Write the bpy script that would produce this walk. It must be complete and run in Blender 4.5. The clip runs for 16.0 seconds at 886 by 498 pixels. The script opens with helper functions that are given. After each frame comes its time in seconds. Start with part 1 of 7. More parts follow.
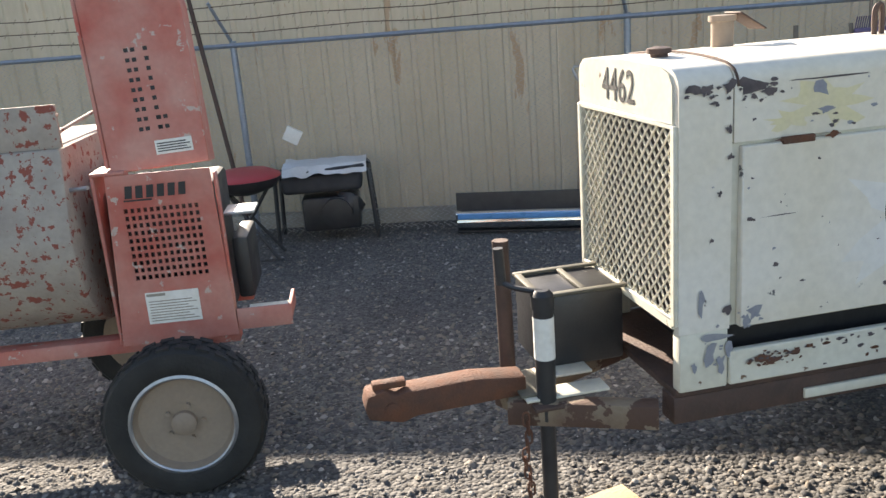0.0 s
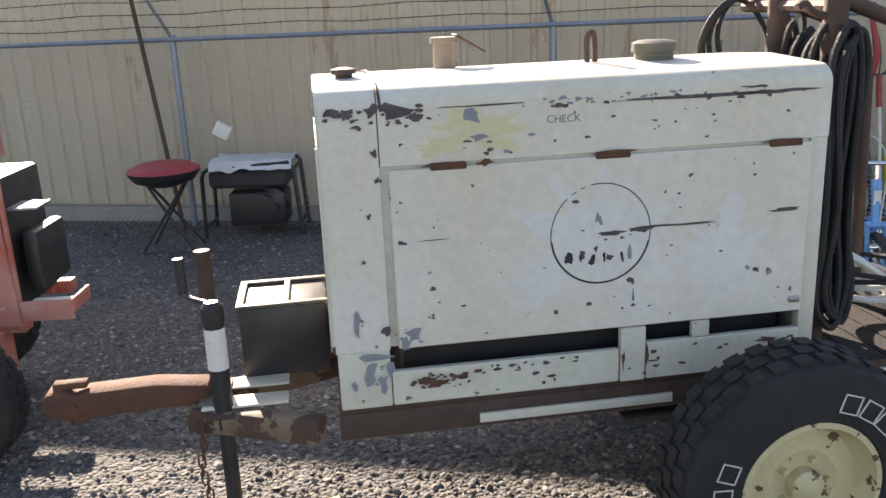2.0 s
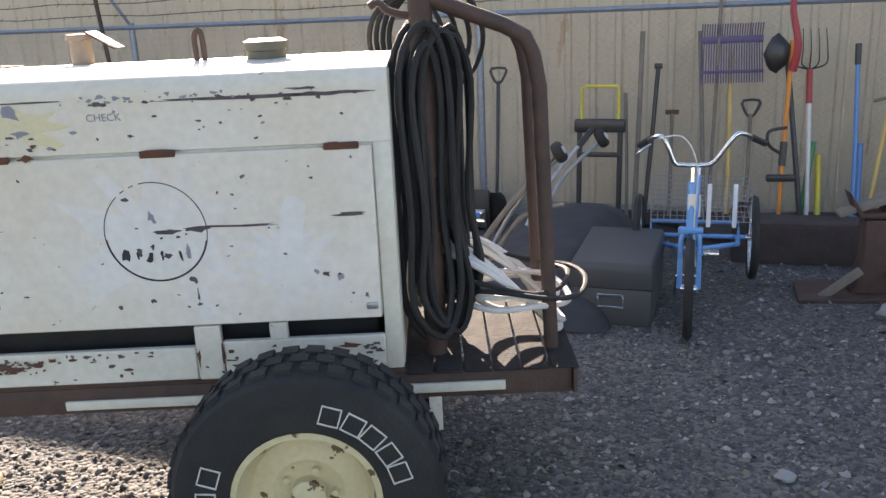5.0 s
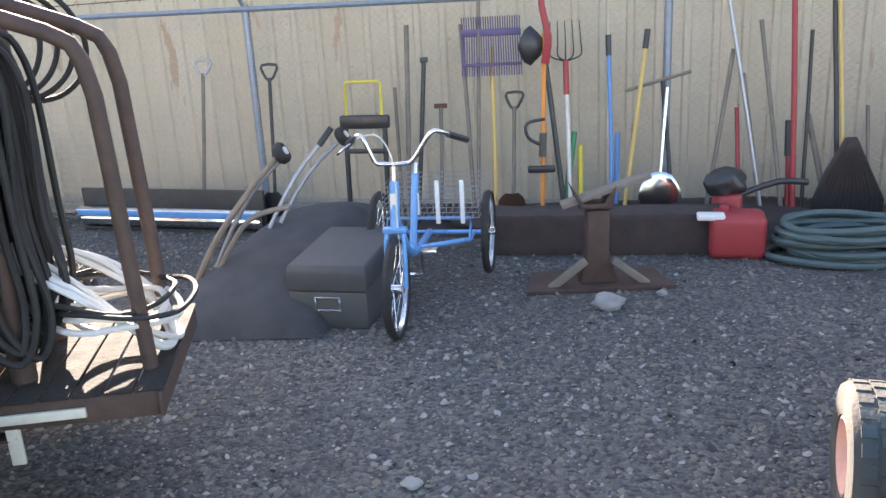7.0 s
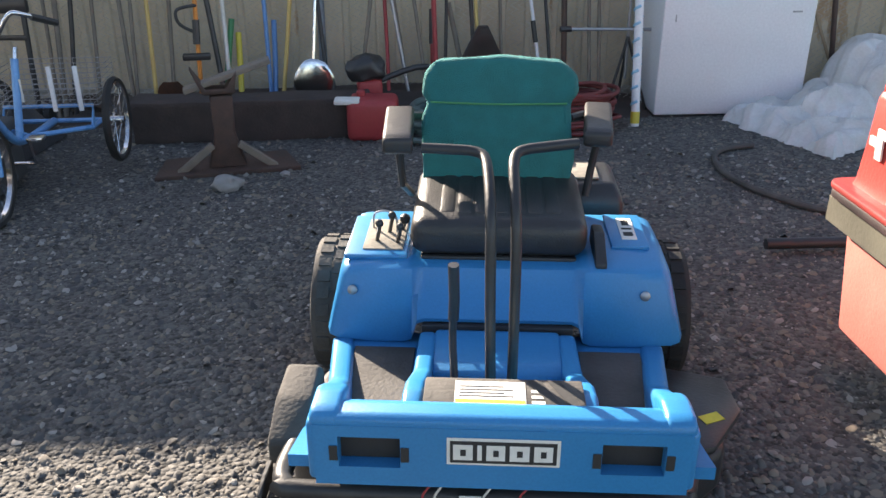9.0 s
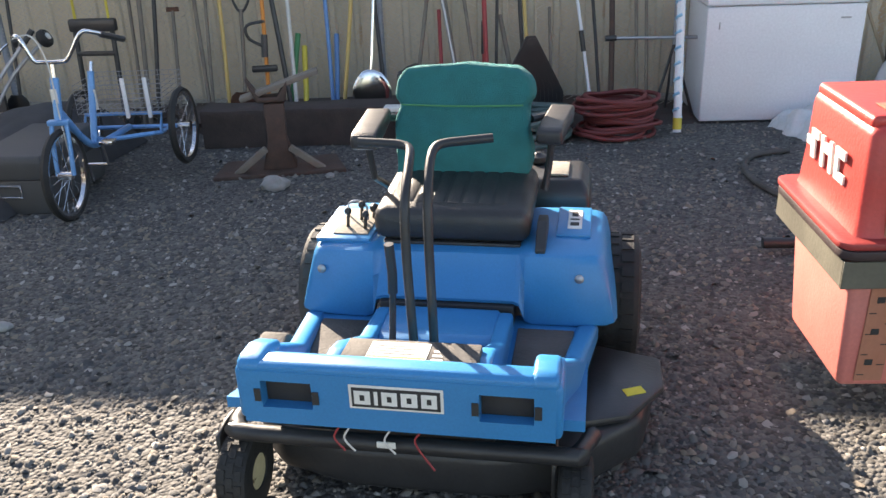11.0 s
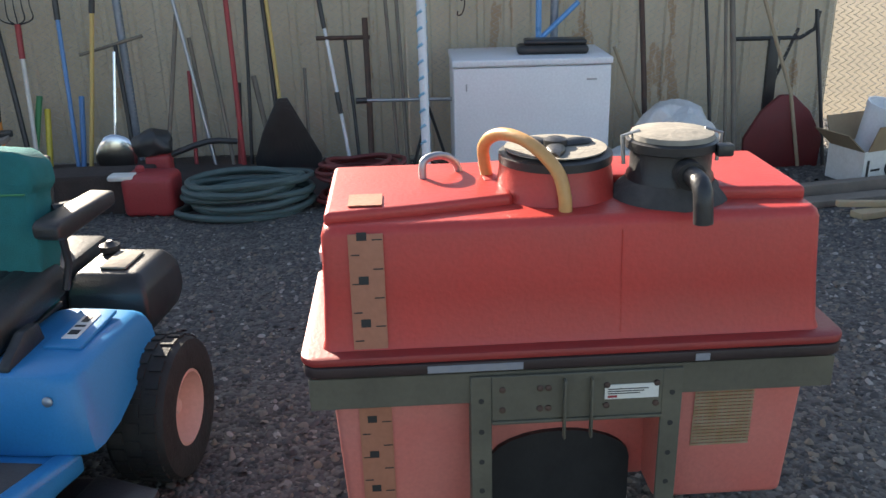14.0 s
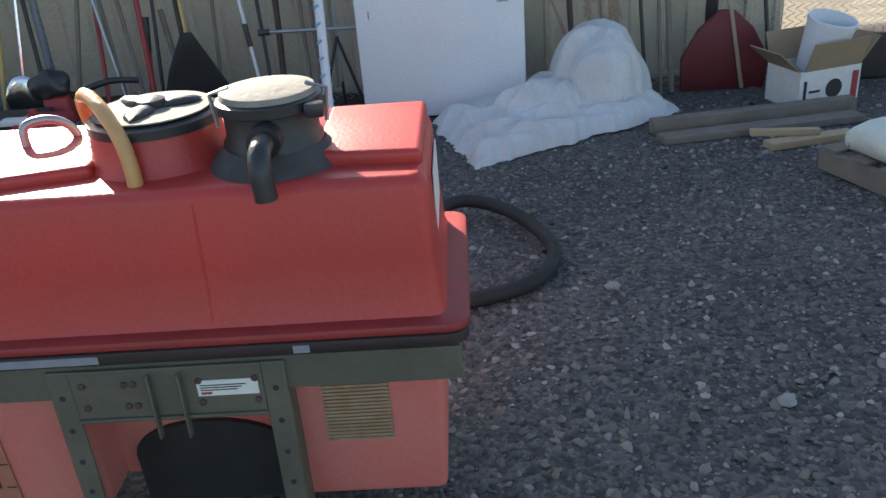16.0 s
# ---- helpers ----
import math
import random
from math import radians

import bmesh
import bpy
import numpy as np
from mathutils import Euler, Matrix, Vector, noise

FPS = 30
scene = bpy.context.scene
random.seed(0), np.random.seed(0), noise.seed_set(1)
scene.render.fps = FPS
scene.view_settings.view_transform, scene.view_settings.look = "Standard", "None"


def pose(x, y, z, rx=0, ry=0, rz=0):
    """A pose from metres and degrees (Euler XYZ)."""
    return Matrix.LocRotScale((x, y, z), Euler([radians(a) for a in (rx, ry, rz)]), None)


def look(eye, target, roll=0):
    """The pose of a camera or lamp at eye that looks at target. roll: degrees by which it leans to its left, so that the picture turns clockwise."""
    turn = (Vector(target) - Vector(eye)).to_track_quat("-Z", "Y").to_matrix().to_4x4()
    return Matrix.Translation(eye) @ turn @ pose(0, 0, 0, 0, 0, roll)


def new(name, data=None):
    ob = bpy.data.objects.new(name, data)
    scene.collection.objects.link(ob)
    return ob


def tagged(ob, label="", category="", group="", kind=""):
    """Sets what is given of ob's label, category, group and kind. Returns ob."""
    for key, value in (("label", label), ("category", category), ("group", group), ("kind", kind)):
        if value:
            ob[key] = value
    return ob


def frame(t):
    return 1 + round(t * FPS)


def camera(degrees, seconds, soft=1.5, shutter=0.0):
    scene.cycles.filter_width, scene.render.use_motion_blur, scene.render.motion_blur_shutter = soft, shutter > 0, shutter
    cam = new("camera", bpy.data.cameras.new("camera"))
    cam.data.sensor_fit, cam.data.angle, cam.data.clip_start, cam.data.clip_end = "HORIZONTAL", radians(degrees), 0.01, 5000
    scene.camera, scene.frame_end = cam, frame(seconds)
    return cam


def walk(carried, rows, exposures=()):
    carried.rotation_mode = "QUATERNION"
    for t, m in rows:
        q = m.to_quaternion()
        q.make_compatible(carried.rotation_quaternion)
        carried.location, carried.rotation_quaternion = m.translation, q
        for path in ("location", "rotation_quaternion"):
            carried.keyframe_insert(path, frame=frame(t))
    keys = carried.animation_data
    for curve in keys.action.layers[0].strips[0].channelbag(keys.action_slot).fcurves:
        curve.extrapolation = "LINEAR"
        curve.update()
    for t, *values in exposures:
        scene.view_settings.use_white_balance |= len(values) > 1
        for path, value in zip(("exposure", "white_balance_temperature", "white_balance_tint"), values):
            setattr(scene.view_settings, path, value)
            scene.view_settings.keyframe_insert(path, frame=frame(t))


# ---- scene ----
cam = camera(54.6, 16.0)
METRES, EYE, TILT, LEAN, TURN = 7.81, 1.65, 0.0, 0.0, 0.0
ROWS = [
    (0.0, 0.0, 0.0, 0.0, -1.21, -15.89, 4.27),
    (0.5, 0.0343, 0.0069, -0.0012, -0.76, -16.69, 3.51),
    (1.0, 0.0682, 0.0072, 0.0007, -0.44, -17.09, 2.34),
    (1.5, 0.1092, -0.0041, 0.0022, 1.31, -16.62, 1.75),
    (2.0, 0.14, -0.0014, 0.0009, 2.55, -16.0, 2.41),
    (2.5, 0.1728, 0.0076, 0.0017, 3.6, -15.51, 2.75),
    (3.0, 0.2126, 0.0029, 0.0021, 5.81, -15.87, 2.93),
    (5.5, 0.3745, 0.0433, -0.0029, 10.65, -16.7, 2.47),
    (6.0, 0.4035, 0.0605, -0.0017, 7.39, -16.56, 2.17),
    (6.5, 0.4337, 0.0595, -0.0029, 5.85, -16.93, 1.98),
    (7.0, 0.4653, 0.0543, -0.0036, 3.37, -17.69, 2.95),
    (7.5, 0.4943, 0.0598, -0.0057, -1.31, -18.41, 2.63),
    (8.0, 0.5267, 0.0584, -0.0056, -6.41, -19.4, 1.35),
    (8.5, 0.557, 0.031, -0.0066, -9.55, -21.93, 0.15),
    (9.0, 0.5791, 0.0142, -0.0066, -10.67, -24.89, 0.06),
    (11.5, 0.6476, -0.0346, -0.0007, -2.87, -23.1, 2.41),
    (12.0, 0.6678, -0.0187, -0.0013, -4.09, -21.58, 2.83),
    (12.5, 0.6934, -0.0037, -0.0014, -7.36, -20.44, 3.08),
    (13.0, 0.7281, -0.0073, -0.0032, -9.03, -20.4, 1.55),
    (13.5, 0.7614, -0.0104, -0.0029, -9.11, -20.91, 1.45),
    (14.0, 0.7912, 0.0001, -0.0046, -9.13, -20.92, 1.41),
    (14.5, 0.8206, 0.0082, -0.0049, -8.68, -21.2, 1.72),
    (15.0, 0.8615, 0.0046, -0.0051, -6.5, -22.75, 2.29),
    (15.5, 0.896, 0.0077, -0.0076, -5.17, -25.0, 3.7),
    (16.0, 0.9303, 0.0206, -0.0093, -5.5, -26.07, 4.13),
]
EXPOSE = [(0.0, 1.95, 7200, 14), (1.5, 2.0, 7400, 18), (3.0, 1.8, 7400, 18), (5.5, 2.5, 7300, 20), (6.0, 2.85, 7150, 19), (6.5, 3.12, 7150, 18), (7.5, 2.88, 7250, 18), (8.0, 2.8, 7250, 18), (8.5, 2.48, 7350, 16), (9.0, 1.95, 7250, 15), (11.5, 2.2, 7500, 16), (12.5, 1.8, 7450, 15), (14.0, 1.78, 7100, 12), (15.0, 1.6, 6900, 12), (16.0, 1.75, 6700, 10)]
walk(cam, [(t, pose(0, 0, EYE, TILT, LEAN, TURN) @ pose(METRES * x, METRES * y, METRES * z, 90 + pitch, roll, yaw)) for t, x, y, z, yaw, pitch, roll in ROWS], EXPOSE)

# ---- light ----
world = bpy.data.worlds.new("world")
scene.world = world
world.use_nodes = True
wn = world.node_tree
sky = wn.nodes.new("ShaderNodeTexSky")
sky.sky_type = "NISHITA"
sky.sun_disc = False
SUN_EL, SUN_AZ = radians(24.0), radians(-25.0)   # azimuth from +y, clockwise positive
sky.sun_elevation, sky.sun_rotation = SUN_EL, SUN_AZ
wn.links.new(sky.outputs[0], wn.nodes["Background"].inputs[0])
wn.nodes["Background"].inputs[1].default_value = 0.085
sun = new("sun", bpy.data.lights.new("sun", "SUN"))
sun.data.energy, sun.data.angle, sun.data.color = 5.0, radians(0.55), (1.0, 0.93, 0.82)
to_sun = Vector((math.sin(SUN_AZ) * math.cos(SUN_EL), math.cos(SUN_AZ) * math.cos(SUN_EL), math.sin(SUN_EL)))
sun.matrix_world = look(to_sun * 30, (0, 0, 0))

# ---- materials ----
def mat(name, base, second=None, rough=0.6, metal=0.0, scale=8.0, amount=0.5, bump=0.15, fine=60.0, chip=None, chip_scale=14.0, chip_at=0.62, random_value=0.0, stretch=1.0):
    """Base and second colour mixed by two noises, a fine bump and, if asked, chipped patches of a third colour."""
    m = bpy.data.materials.new(name)
    m.use_nodes = True
    nt = m.node_tree
    N, L = nt.nodes, nt.links
    b = N["Principled BSDF"]
    co = N.new("ShaderNodeTexCoord")
    vec = co.outputs["Object"]
    if random_value or stretch != 1.0:
        mp = N.new("ShaderNodeMapping")
        mp.inputs["Scale"].default_value = (1, 1, stretch)
        L.new(vec, mp.inputs["Vector"])
        oi = N.new("ShaderNodeObjectInfo")
        mul = N.new("ShaderNodeMath")
        mul.operation = "MULTIPLY"
        mul.inputs[1].default_value = 40.0
        L.new(oi.outputs["Random"], mul.inputs[0])
        L.new(mul.outputs[0], mp.inputs["Location"])
        vec = mp.outputs[0]
    n1, n2 = N.new("ShaderNodeTexNoise"), N.new("ShaderNodeTexNoise")
    for n, s, d in ((n1, scale, 6), (n2, fine, 3)):
        n.inputs["Scale"].default_value, n.inputs["Detail"].default_value = s, d
        L.new(vec, n.inputs["Vector"])
    second = second or tuple(c * 0.72 for c in base)
    ramp = N.new("ShaderNodeValToRGB")
    ramp.color_ramp.elements[0].position, ramp.color_ramp.elements[1].position = 0.5 - 0.25, 0.5 + 0.25
    ramp.color_ramp.elements[0].color = (*[a * amount + b_ * (1 - amount) for a, b_ in zip(second, base)], 1)
    ramp.color_ramp.elements[1].color = (*base, 1)
    L.new(n1.outputs[0], ramp.inputs[0])
    mix = N.new("ShaderNodeMix")
    mix.data_type, mix.blend_type = "RGBA", "MULTIPLY"
    mix.inputs[0].default_value = 0.22
    L.new(ramp.outputs[0], mix.inputs[6])
    L.new(n2.outputs[0], mix.inputs[7])
    gain = N.new("ShaderNodeMix")
    gain.data_type, gain.blend_type = "RGBA", "MULTIPLY"
    gain.inputs[0].default_value = 1.0
    gain.inputs[7].default_value = (1.12, 1.12, 1.12, 1)
    L.new(mix.outputs[2], gain.inputs[6])
    out = gain.outputs[2]
    if random_value:
        info = N.new("ShaderNodeObjectInfo")
        hsv = N.new("ShaderNodeHueSaturation")
        mr = N.new("ShaderNodeMapRange")
        mr.inputs[3].default_value, mr.inputs[4].default_value = 1 - random_value, 1 + random_value
        L.new(info.outputs["Random"], mr.inputs[0])
        L.new(mr.outputs[0], hsv.inputs["Value"])
        L.new(out, hsv.inputs["Color"])
        out = hsv.outputs[0]
    if chip:
        n3 = N.new("ShaderNodeTexNoise")
        n3.inputs["Scale"].default_value, n3.inputs["Detail"].default_value, n3.inputs["Roughness"].default_value = chip_scale, 5, 0.62
        L.new(vec, n3.inputs["Vector"])
        cr = N.new("ShaderNodeValToRGB")
        cr.color_ramp.elements[0].position, cr.color_ramp.elements[1].position = chip_at, chip_at + 0.02
        L.new(n3.outputs[0], cr.inputs[0])
        cm = N.new("ShaderNodeMix")
        cm.data_type = "RGBA"
        L.new(cr.outputs[0], cm.inputs[0])
        L.new(out, cm.inputs[6])
        cm.inputs[7].default_value = (*chip, 1)
        out = cm.outputs[2]
    L.new(out, b.inputs["Base Color"])
    rr = N.new("ShaderNodeMapRange")
    rr.inputs[3].default_value, rr.inputs[4].default_value = max(0.03, rough - 0.12), min(1.0, rough + 0.12)
    L.new(n1.outputs[0], rr.inputs[0])
    L.new(rr.outputs[0], b.inputs["Roughness"])
    b.inputs["Metallic"].default_value = metal
    if bump:
        bp = N.new("ShaderNodeBump")
        bp.inputs["Strength"].default_value, bp.inputs["Distance"].default_value = bump, 0.01
        L.new(n2.outputs[0], bp.inputs["Height"])
        L.new(bp.outputs[0], b.inputs["Normal"])
    return m


CREAM = mat("worn_cream_paint", (0.63, 0.56, 0.42), (0.72, 0.70, 0.66), 0.5, 0, 1.8, 0.9, 0.08, 40, chip=(0.10, 0.09, 0.09), chip_scale=11, chip_at=0.685)
WHITEWASH = mat("chalky_white_repaint", (0.70, 0.69, 0.67), (0.64, 0.61, 0.53), 0.5, 0, 4, 0.8, 0.08, 40)
CREAM_PLAIN = mat("cream_paint", (0.66, 0.64, 0.54), (0.5, 0.46, 0.36), 0.5, 0, 5, 0.5, 0.08, 40, chip=(0.16, 0.10, 0.06), chip_scale=16, chip_at=0.68)
CHIP_DARK = mat("bare_dark_steel", (0.06, 0.05, 0.055), (0.16, 0.13, 0.13), 0.7, 0.2, 30, 0.8)
CHIP_GREY = mat("grey_primer", (0.22, 0.23, 0.27), (0.3, 0.3, 0.3), 0.7, 0, 40, 0.6)
YELLOW_STAIN = mat("faded_yellow_paint", (0.66, 0.59, 0.34), (0.62, 0.56, 0.40), 0.6, 0, 12, 0.8)
RUST = mat("rust", (0.16, 0.065, 0.035), (0.07, 0.04, 0.03), 0.85, 0.1, 18, 0.9, 0.4, 120)
# near-black steel: shade over the rack floor is put into the colour
SHADED_STEEL = mat("shade_darkened_steel", (0.016, 0.014, 0.013), (0.03, 0.024, 0.02), 0.95, 0, 14, 0.8, 0.4, 90)
TONGUE_PAINT = mat("flaking_cream_on_rust", (0.30, 0.25, 0.18), (0.14, 0.09, 0.06), 0.75, 0.1, 7, 1.0, 0.3, 60, chip=(0.09, 0.05, 0.035), chip_scale=9, chip_at=0.5)
RUST_PIPE = mat("rusty_brown_pipe", (0.11, 0.065, 0.05), (0.05, 0.035, 0.03), 0.7, 0.2, 14, 0.9, 0.3, 90)
BLACK = mat("black_paint", (0.018, 0.018, 0.02), (0.04, 0.04, 0.04), 0.45, 0, 12, 0.7, 0.1)
BLACK_PLASTIC = mat("black_plastic", (0.02, 0.02, 0.022), (0.05, 0.05, 0.05), 0.38, 0, 9, 0.6, 0.12, 150)
VINYL = mat("black_vinyl", (0.02, 0.02, 0.02), (0.045, 0.04, 0.04), 0.42, 0, 9, 0.7, 0.2, 180)
RUBBER = mat("black_rubber", (0.013, 0.013, 0.013), (0.028, 0.027, 0.025), 0.75, 0, 10, 0.8, 0.3, 90)
RUBBER_DUSTY = mat("dusty_rubber", (0.045, 0.043, 0.04), (0.12, 0.11, 0.1), 0.85, 0, 7, 0.8, 0.3, 90)
WHITE_HOSE = mat("white_hose", (0.68, 0.66, 0.62), (0.5, 0.48, 0.44), 0.5, 0, 12, 0.6)
WHITE = mat("white_enamel", (0.74, 0.75, 0.78), (0.66, 0.67, 0.7), 0.35, 0, 3, 0.5, 0.03)
PAPER = mat("white_paper", (0.75, 0.74, 0.7), (0.6, 0.58, 0.5), 0.8, 0, 20, 0.5)
INK = mat("dark_ink", (0.03, 0.03, 0.03), None, 0.7)
LABEL_YELLOW = mat("yellow_label", (0.75, 0.6, 0.05), None, 0.6)
RED_PAINT = mat("faded_red_paint", (0.42, 0.085, 0.06), (0.50, 0.27, 0.22), 0.65, 0, 5, 1.0, 0.1, 50, chip=(0.45, 0.36, 0.31), chip_scale=16, chip_at=0.62)
DRUM = mat("cement_crusted_drum", (0.38, 0.34, 0.29), (0.26, 0.22, 0.19), 0.85, 0, 9, 0.8, 0.5, 60, chip=(0.24, 0.07, 0.05), chip_scale=24, chip_at=0.57)
RED_TANK = mat("red_moulded_plastic", (0.55, 0.044, 0.035), (0.38, 0.05, 0.042), 0.42, 0, 3, 0.9, 0.12, 90)
RED_FADED = mat("sun_faded_red_plastic", (0.60, 0.14, 0.115), (0.58, 0.24, 0.2), 0.5, 0, 3, 0.8, 0.12, 90)
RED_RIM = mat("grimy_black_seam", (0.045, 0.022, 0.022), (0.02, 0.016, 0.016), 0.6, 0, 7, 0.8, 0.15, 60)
RED_LIP = mat("scuffed_red_lip", (0.36, 0.035, 0.03), (0.20, 0.03, 0.028), 0.5, 0, 6, 0.9, 0.12, 90)
TANK_TAPE = mat("translucent_sight_strip", (0.38, 0.145, 0.085), (0.44, 0.20, 0.13), 0.5, 0, 10, 0.6)
OLIVE = mat("dull_olive_steel", (0.15, 0.14, 0.105), (0.08, 0.075, 0.06), 0.6, 0.2, 7, 0.8, 0.12, 70)
BLUE = mat("blue_moulded_plastic", (0.019, 0.215, 0.47), (0.015, 0.18, 0.40), 0.36, 0, 5, 0.6, 0.06, 160)
BIKE_BLUE = mat("light_blue_enamel", (0.12, 0.33, 0.66), (0.09, 0.25, 0.5), 0.3, 0.1, 10, 0.6, 0.03)
CHROME = mat("chrome", (0.75, 0.76, 0.78), (0.6, 0.6, 0.6), 0.18, 1.0, 10, 0.5, 0.03)
STEEL = mat("galvanised_steel", (0.42, 0.43, 0.45), (0.3, 0.31, 0.33), 0.45, 0.85, 25, 0.7, 0.08)
GALV_BLUE = mat("weathered_galvanised_pipe", (0.28, 0.33, 0.40), (0.2, 0.22, 0.25), 0.5, 0.6, 20, 0.7, 0.08)
TEAL = mat("teal_towelling", (0.02, 0.23, 0.23), (0.016, 0.17, 0.17), 0.95, 0, 20, 0.8, 1.0, 320)
WOOD = mat("bleached_wood_handle", (0.40, 0.31, 0.20), (0.28, 0.21, 0.14), 0.7, 0, 6, 0.8, 0.2, 80)
WOOD_YEL = mat("yellow_varnished_wood", (0.60, 0.42, 0.14), (0.5, 0.34, 0.12), 0.5, 0, 6, 0.6, 0.1, 80)
WOOD_GREY = mat("weathered_grey_wood", (0.24, 0.20, 0.16), (0.14, 0.12, 0.1), 0.85, 0, 9, 0.9, 0.4, 110)
PLANK = mat("pale_sawn_wood", (0.50, 0.39, 0.23), (0.36, 0.28, 0.18), 0.8, 0, 7, 0.8, 0.3, 110)
DARK_WOOD = mat("dark_old_timber", (0.07, 0.05, 0.045), (0.03, 0.025, 0.022), 0.85, 0, 8, 0.9, 0.5, 70)
HANDLE_RED = mat("red_handle", (0.36, 0.04, 0.045), (0.28, 0.04, 0.04), 0.5)
HANDLE_BLUE = mat("blue_handle", (0.10, 0.25, 0.52), (0.08, 0.2, 0.4), 0.45)
HANDLE_GREEN = mat("green_handle", (0.05, 0.25, 0.10), (0.04, 0.18, 0.08), 0.5)
HANDLE_ORANGE = mat("orange_plastic", (0.72, 0.25, 0.04), (0.6, 0.22, 0.05), 0.5)
HANDLE_YELLOW = mat("yellow_plastic", (0.65, 0.52, 0.06), (0.5, 0.4, 0.06), 0.5)
PURPLE = mat("purple_plastic", (0.10, 0.075, 0.17), (0.07, 0.055, 0.13), 0.5)
TAN_HUB = mat("tan_wheel_paint", (0.30, 0.23, 0.17), (0.22, 0.17, 0.13), 0.7, 0, 10, 0.7)
CREAM_HUB = mat("chipped_cream_wheel_paint", (0.62, 0.54, 0.32), (0.5, 0.42, 0.24), 0.6, 0, 14, 0.7, 0.1, 60, chip=(0.12, 0.07, 0.03), chip_scale=17, chip_at=0.60)
PINK_HUB = mat("salmon_plastic_wheel", (0.66, 0.42, 0.34), (0.56, 0.36, 0.3), 0.5)
COVER = mat("dark_fabric_cover", (0.035, 0.037, 0.042), (0.06, 0.06, 0.065), 0.8, 0, 6, 0.7, 0.2, 120)
GREEN_HOSE = mat("green_hose", (0.075, 0.12, 0.115), (0.05, 0.08, 0.08), 0.55, 0, 12, 0.7)
RED_HOSE = mat("red_hose", (0.17, 0.03, 0.028), (0.11, 0.025, 0.025), 0.6, 0, 14, 0.8)
AMBER_HOSE = mat("amber_hose", (0.62, 0.33, 0.12), (0.5, 0.27, 0.1), 0.4)
TARP = mat("white_tarpaulin", (0.62, 0.63, 0.64), (0.50, 0.48, 0.44), 0.55, 0, 5, 0.9, 0.12, 60)
CARD = mat("brown_cardboard", (0.36, 0.26, 0.16), (0.28, 0.2, 0.13), 0.85, 0, 7, 0.7, 0.15, 60)
BAG = mat("printed_white_sack", (0.62, 0.64, 0.55), (0.5, 0.53, 0.45), 0.5, 0, 6, 0.7, 0.2, 60, chip=(0.08, 0.12, 0.06), chip_scale=6, chip_at=0.64)
BLUE_STRIPE = mat("pale_blue_tape", (0.25, 0.5, 0.68), (0.2, 0.42, 0.58), 0.5)
CONCRETE = mat("concrete_sill", (0.38, 0.35, 0.29), (0.25, 0.23, 0.2), 0.9, 0, 5, 0.9, 0.4, 60)
TRUNK = mat("charcoal_plastic", (0.07, 0.075, 0.08), (0.045, 0.047, 0.05), 0.6, 0, 6, 0.7, 0.2, 120)
DARK_RED = mat("dull_dark_red_plastic", (0.16, 0.02, 0.022), (0.10, 0.018, 0.02), 0.6, 0, 7, 0.7)
MESH_WIRE = mat("weathered_fence_wire", (0.5, 0.49, 0.46), (0.35, 0.34, 0.32), 0.6, 0.3, 20, 0.7, 0)
STONE = mat("grey_stone", (0.33, 0.32, 0.30), (0.2, 0.2, 0.2), 0.85, 0, 14, 0.8, 0.3, 70)
WALL_PAINT = mat("tan_painted_sheet", (0.57, 0.49, 0.37), (0.50, 0.42, 0.30), 0.55, 0, 2.2, 1.0, 0.05, 30, chip=(0.43, 0.30, 0.19), chip_scale=3.0, chip_at=0.64, random_value=0.05, stretch=0.25)
DUST = mat("dust_caked_plastic", (0.33, 0.30, 0.25), (0.16, 0.15, 0.13), 0.9, 0, 14, 0.8, 0.3)
SOOT = mat("greasy_grey_dust", (0.085, 0.078, 0.074), (0.04, 0.04, 0.04), 0.95, 0, 20, 0.8, 0.4)


def gravel(name):
    m = mat(name, (0.12, 0.113, 0.103), (0.062, 0.06, 0.058), 0.9, 0, 1.1, 0.9, 0.0, 14)
    N, L = m.node_tree.nodes, m.node_tree.links
    b = N["Principled BSDF"]
    src = b.inputs["Base Color"].links[0].from_socket
    co = N.new("ShaderNodeTexCoord")
    vo = N.new("ShaderNodeTexVoronoi")
    vo.inputs["Scale"].default_value = 55
    L.new(co.outputs["Object"], vo.inputs["Vector"])
    sep = N.new("ShaderNodeSeparateColor")
    L.new(vo.outputs["Color"], sep.inputs[0])
    mr = N.new("ShaderNodeMapRange")
    mr.inputs[3].default_value, mr.inputs[4].default_value = 0.45, 1.5
    L.new(sep.outputs[0], mr.inputs[0])
    mx = N.new("ShaderNodeMix")
    mx.data_type, mx.blend_type = "RGBA", "MULTIPLY"
    mx.inputs[0].default_value = 1
    L.new(src, mx.inputs[6])
    L.new(mr.outputs[0], mx.inputs[7])
    L.new(mx.outputs[2], b.inputs["Base Color"])
    bp = N.new("ShaderNodeBump")
    bp.inputs["Strength"].default_value, bp.inputs["Distance"].default_value = 0.9, 0.012
    bp.invert = True
    L.new(vo.outputs["Distance"], bp.inputs["Height"])
    L.new(bp.outputs[0], b.inputs["Normal"])
    return m


GRAVEL = gravel("dark_gravel")


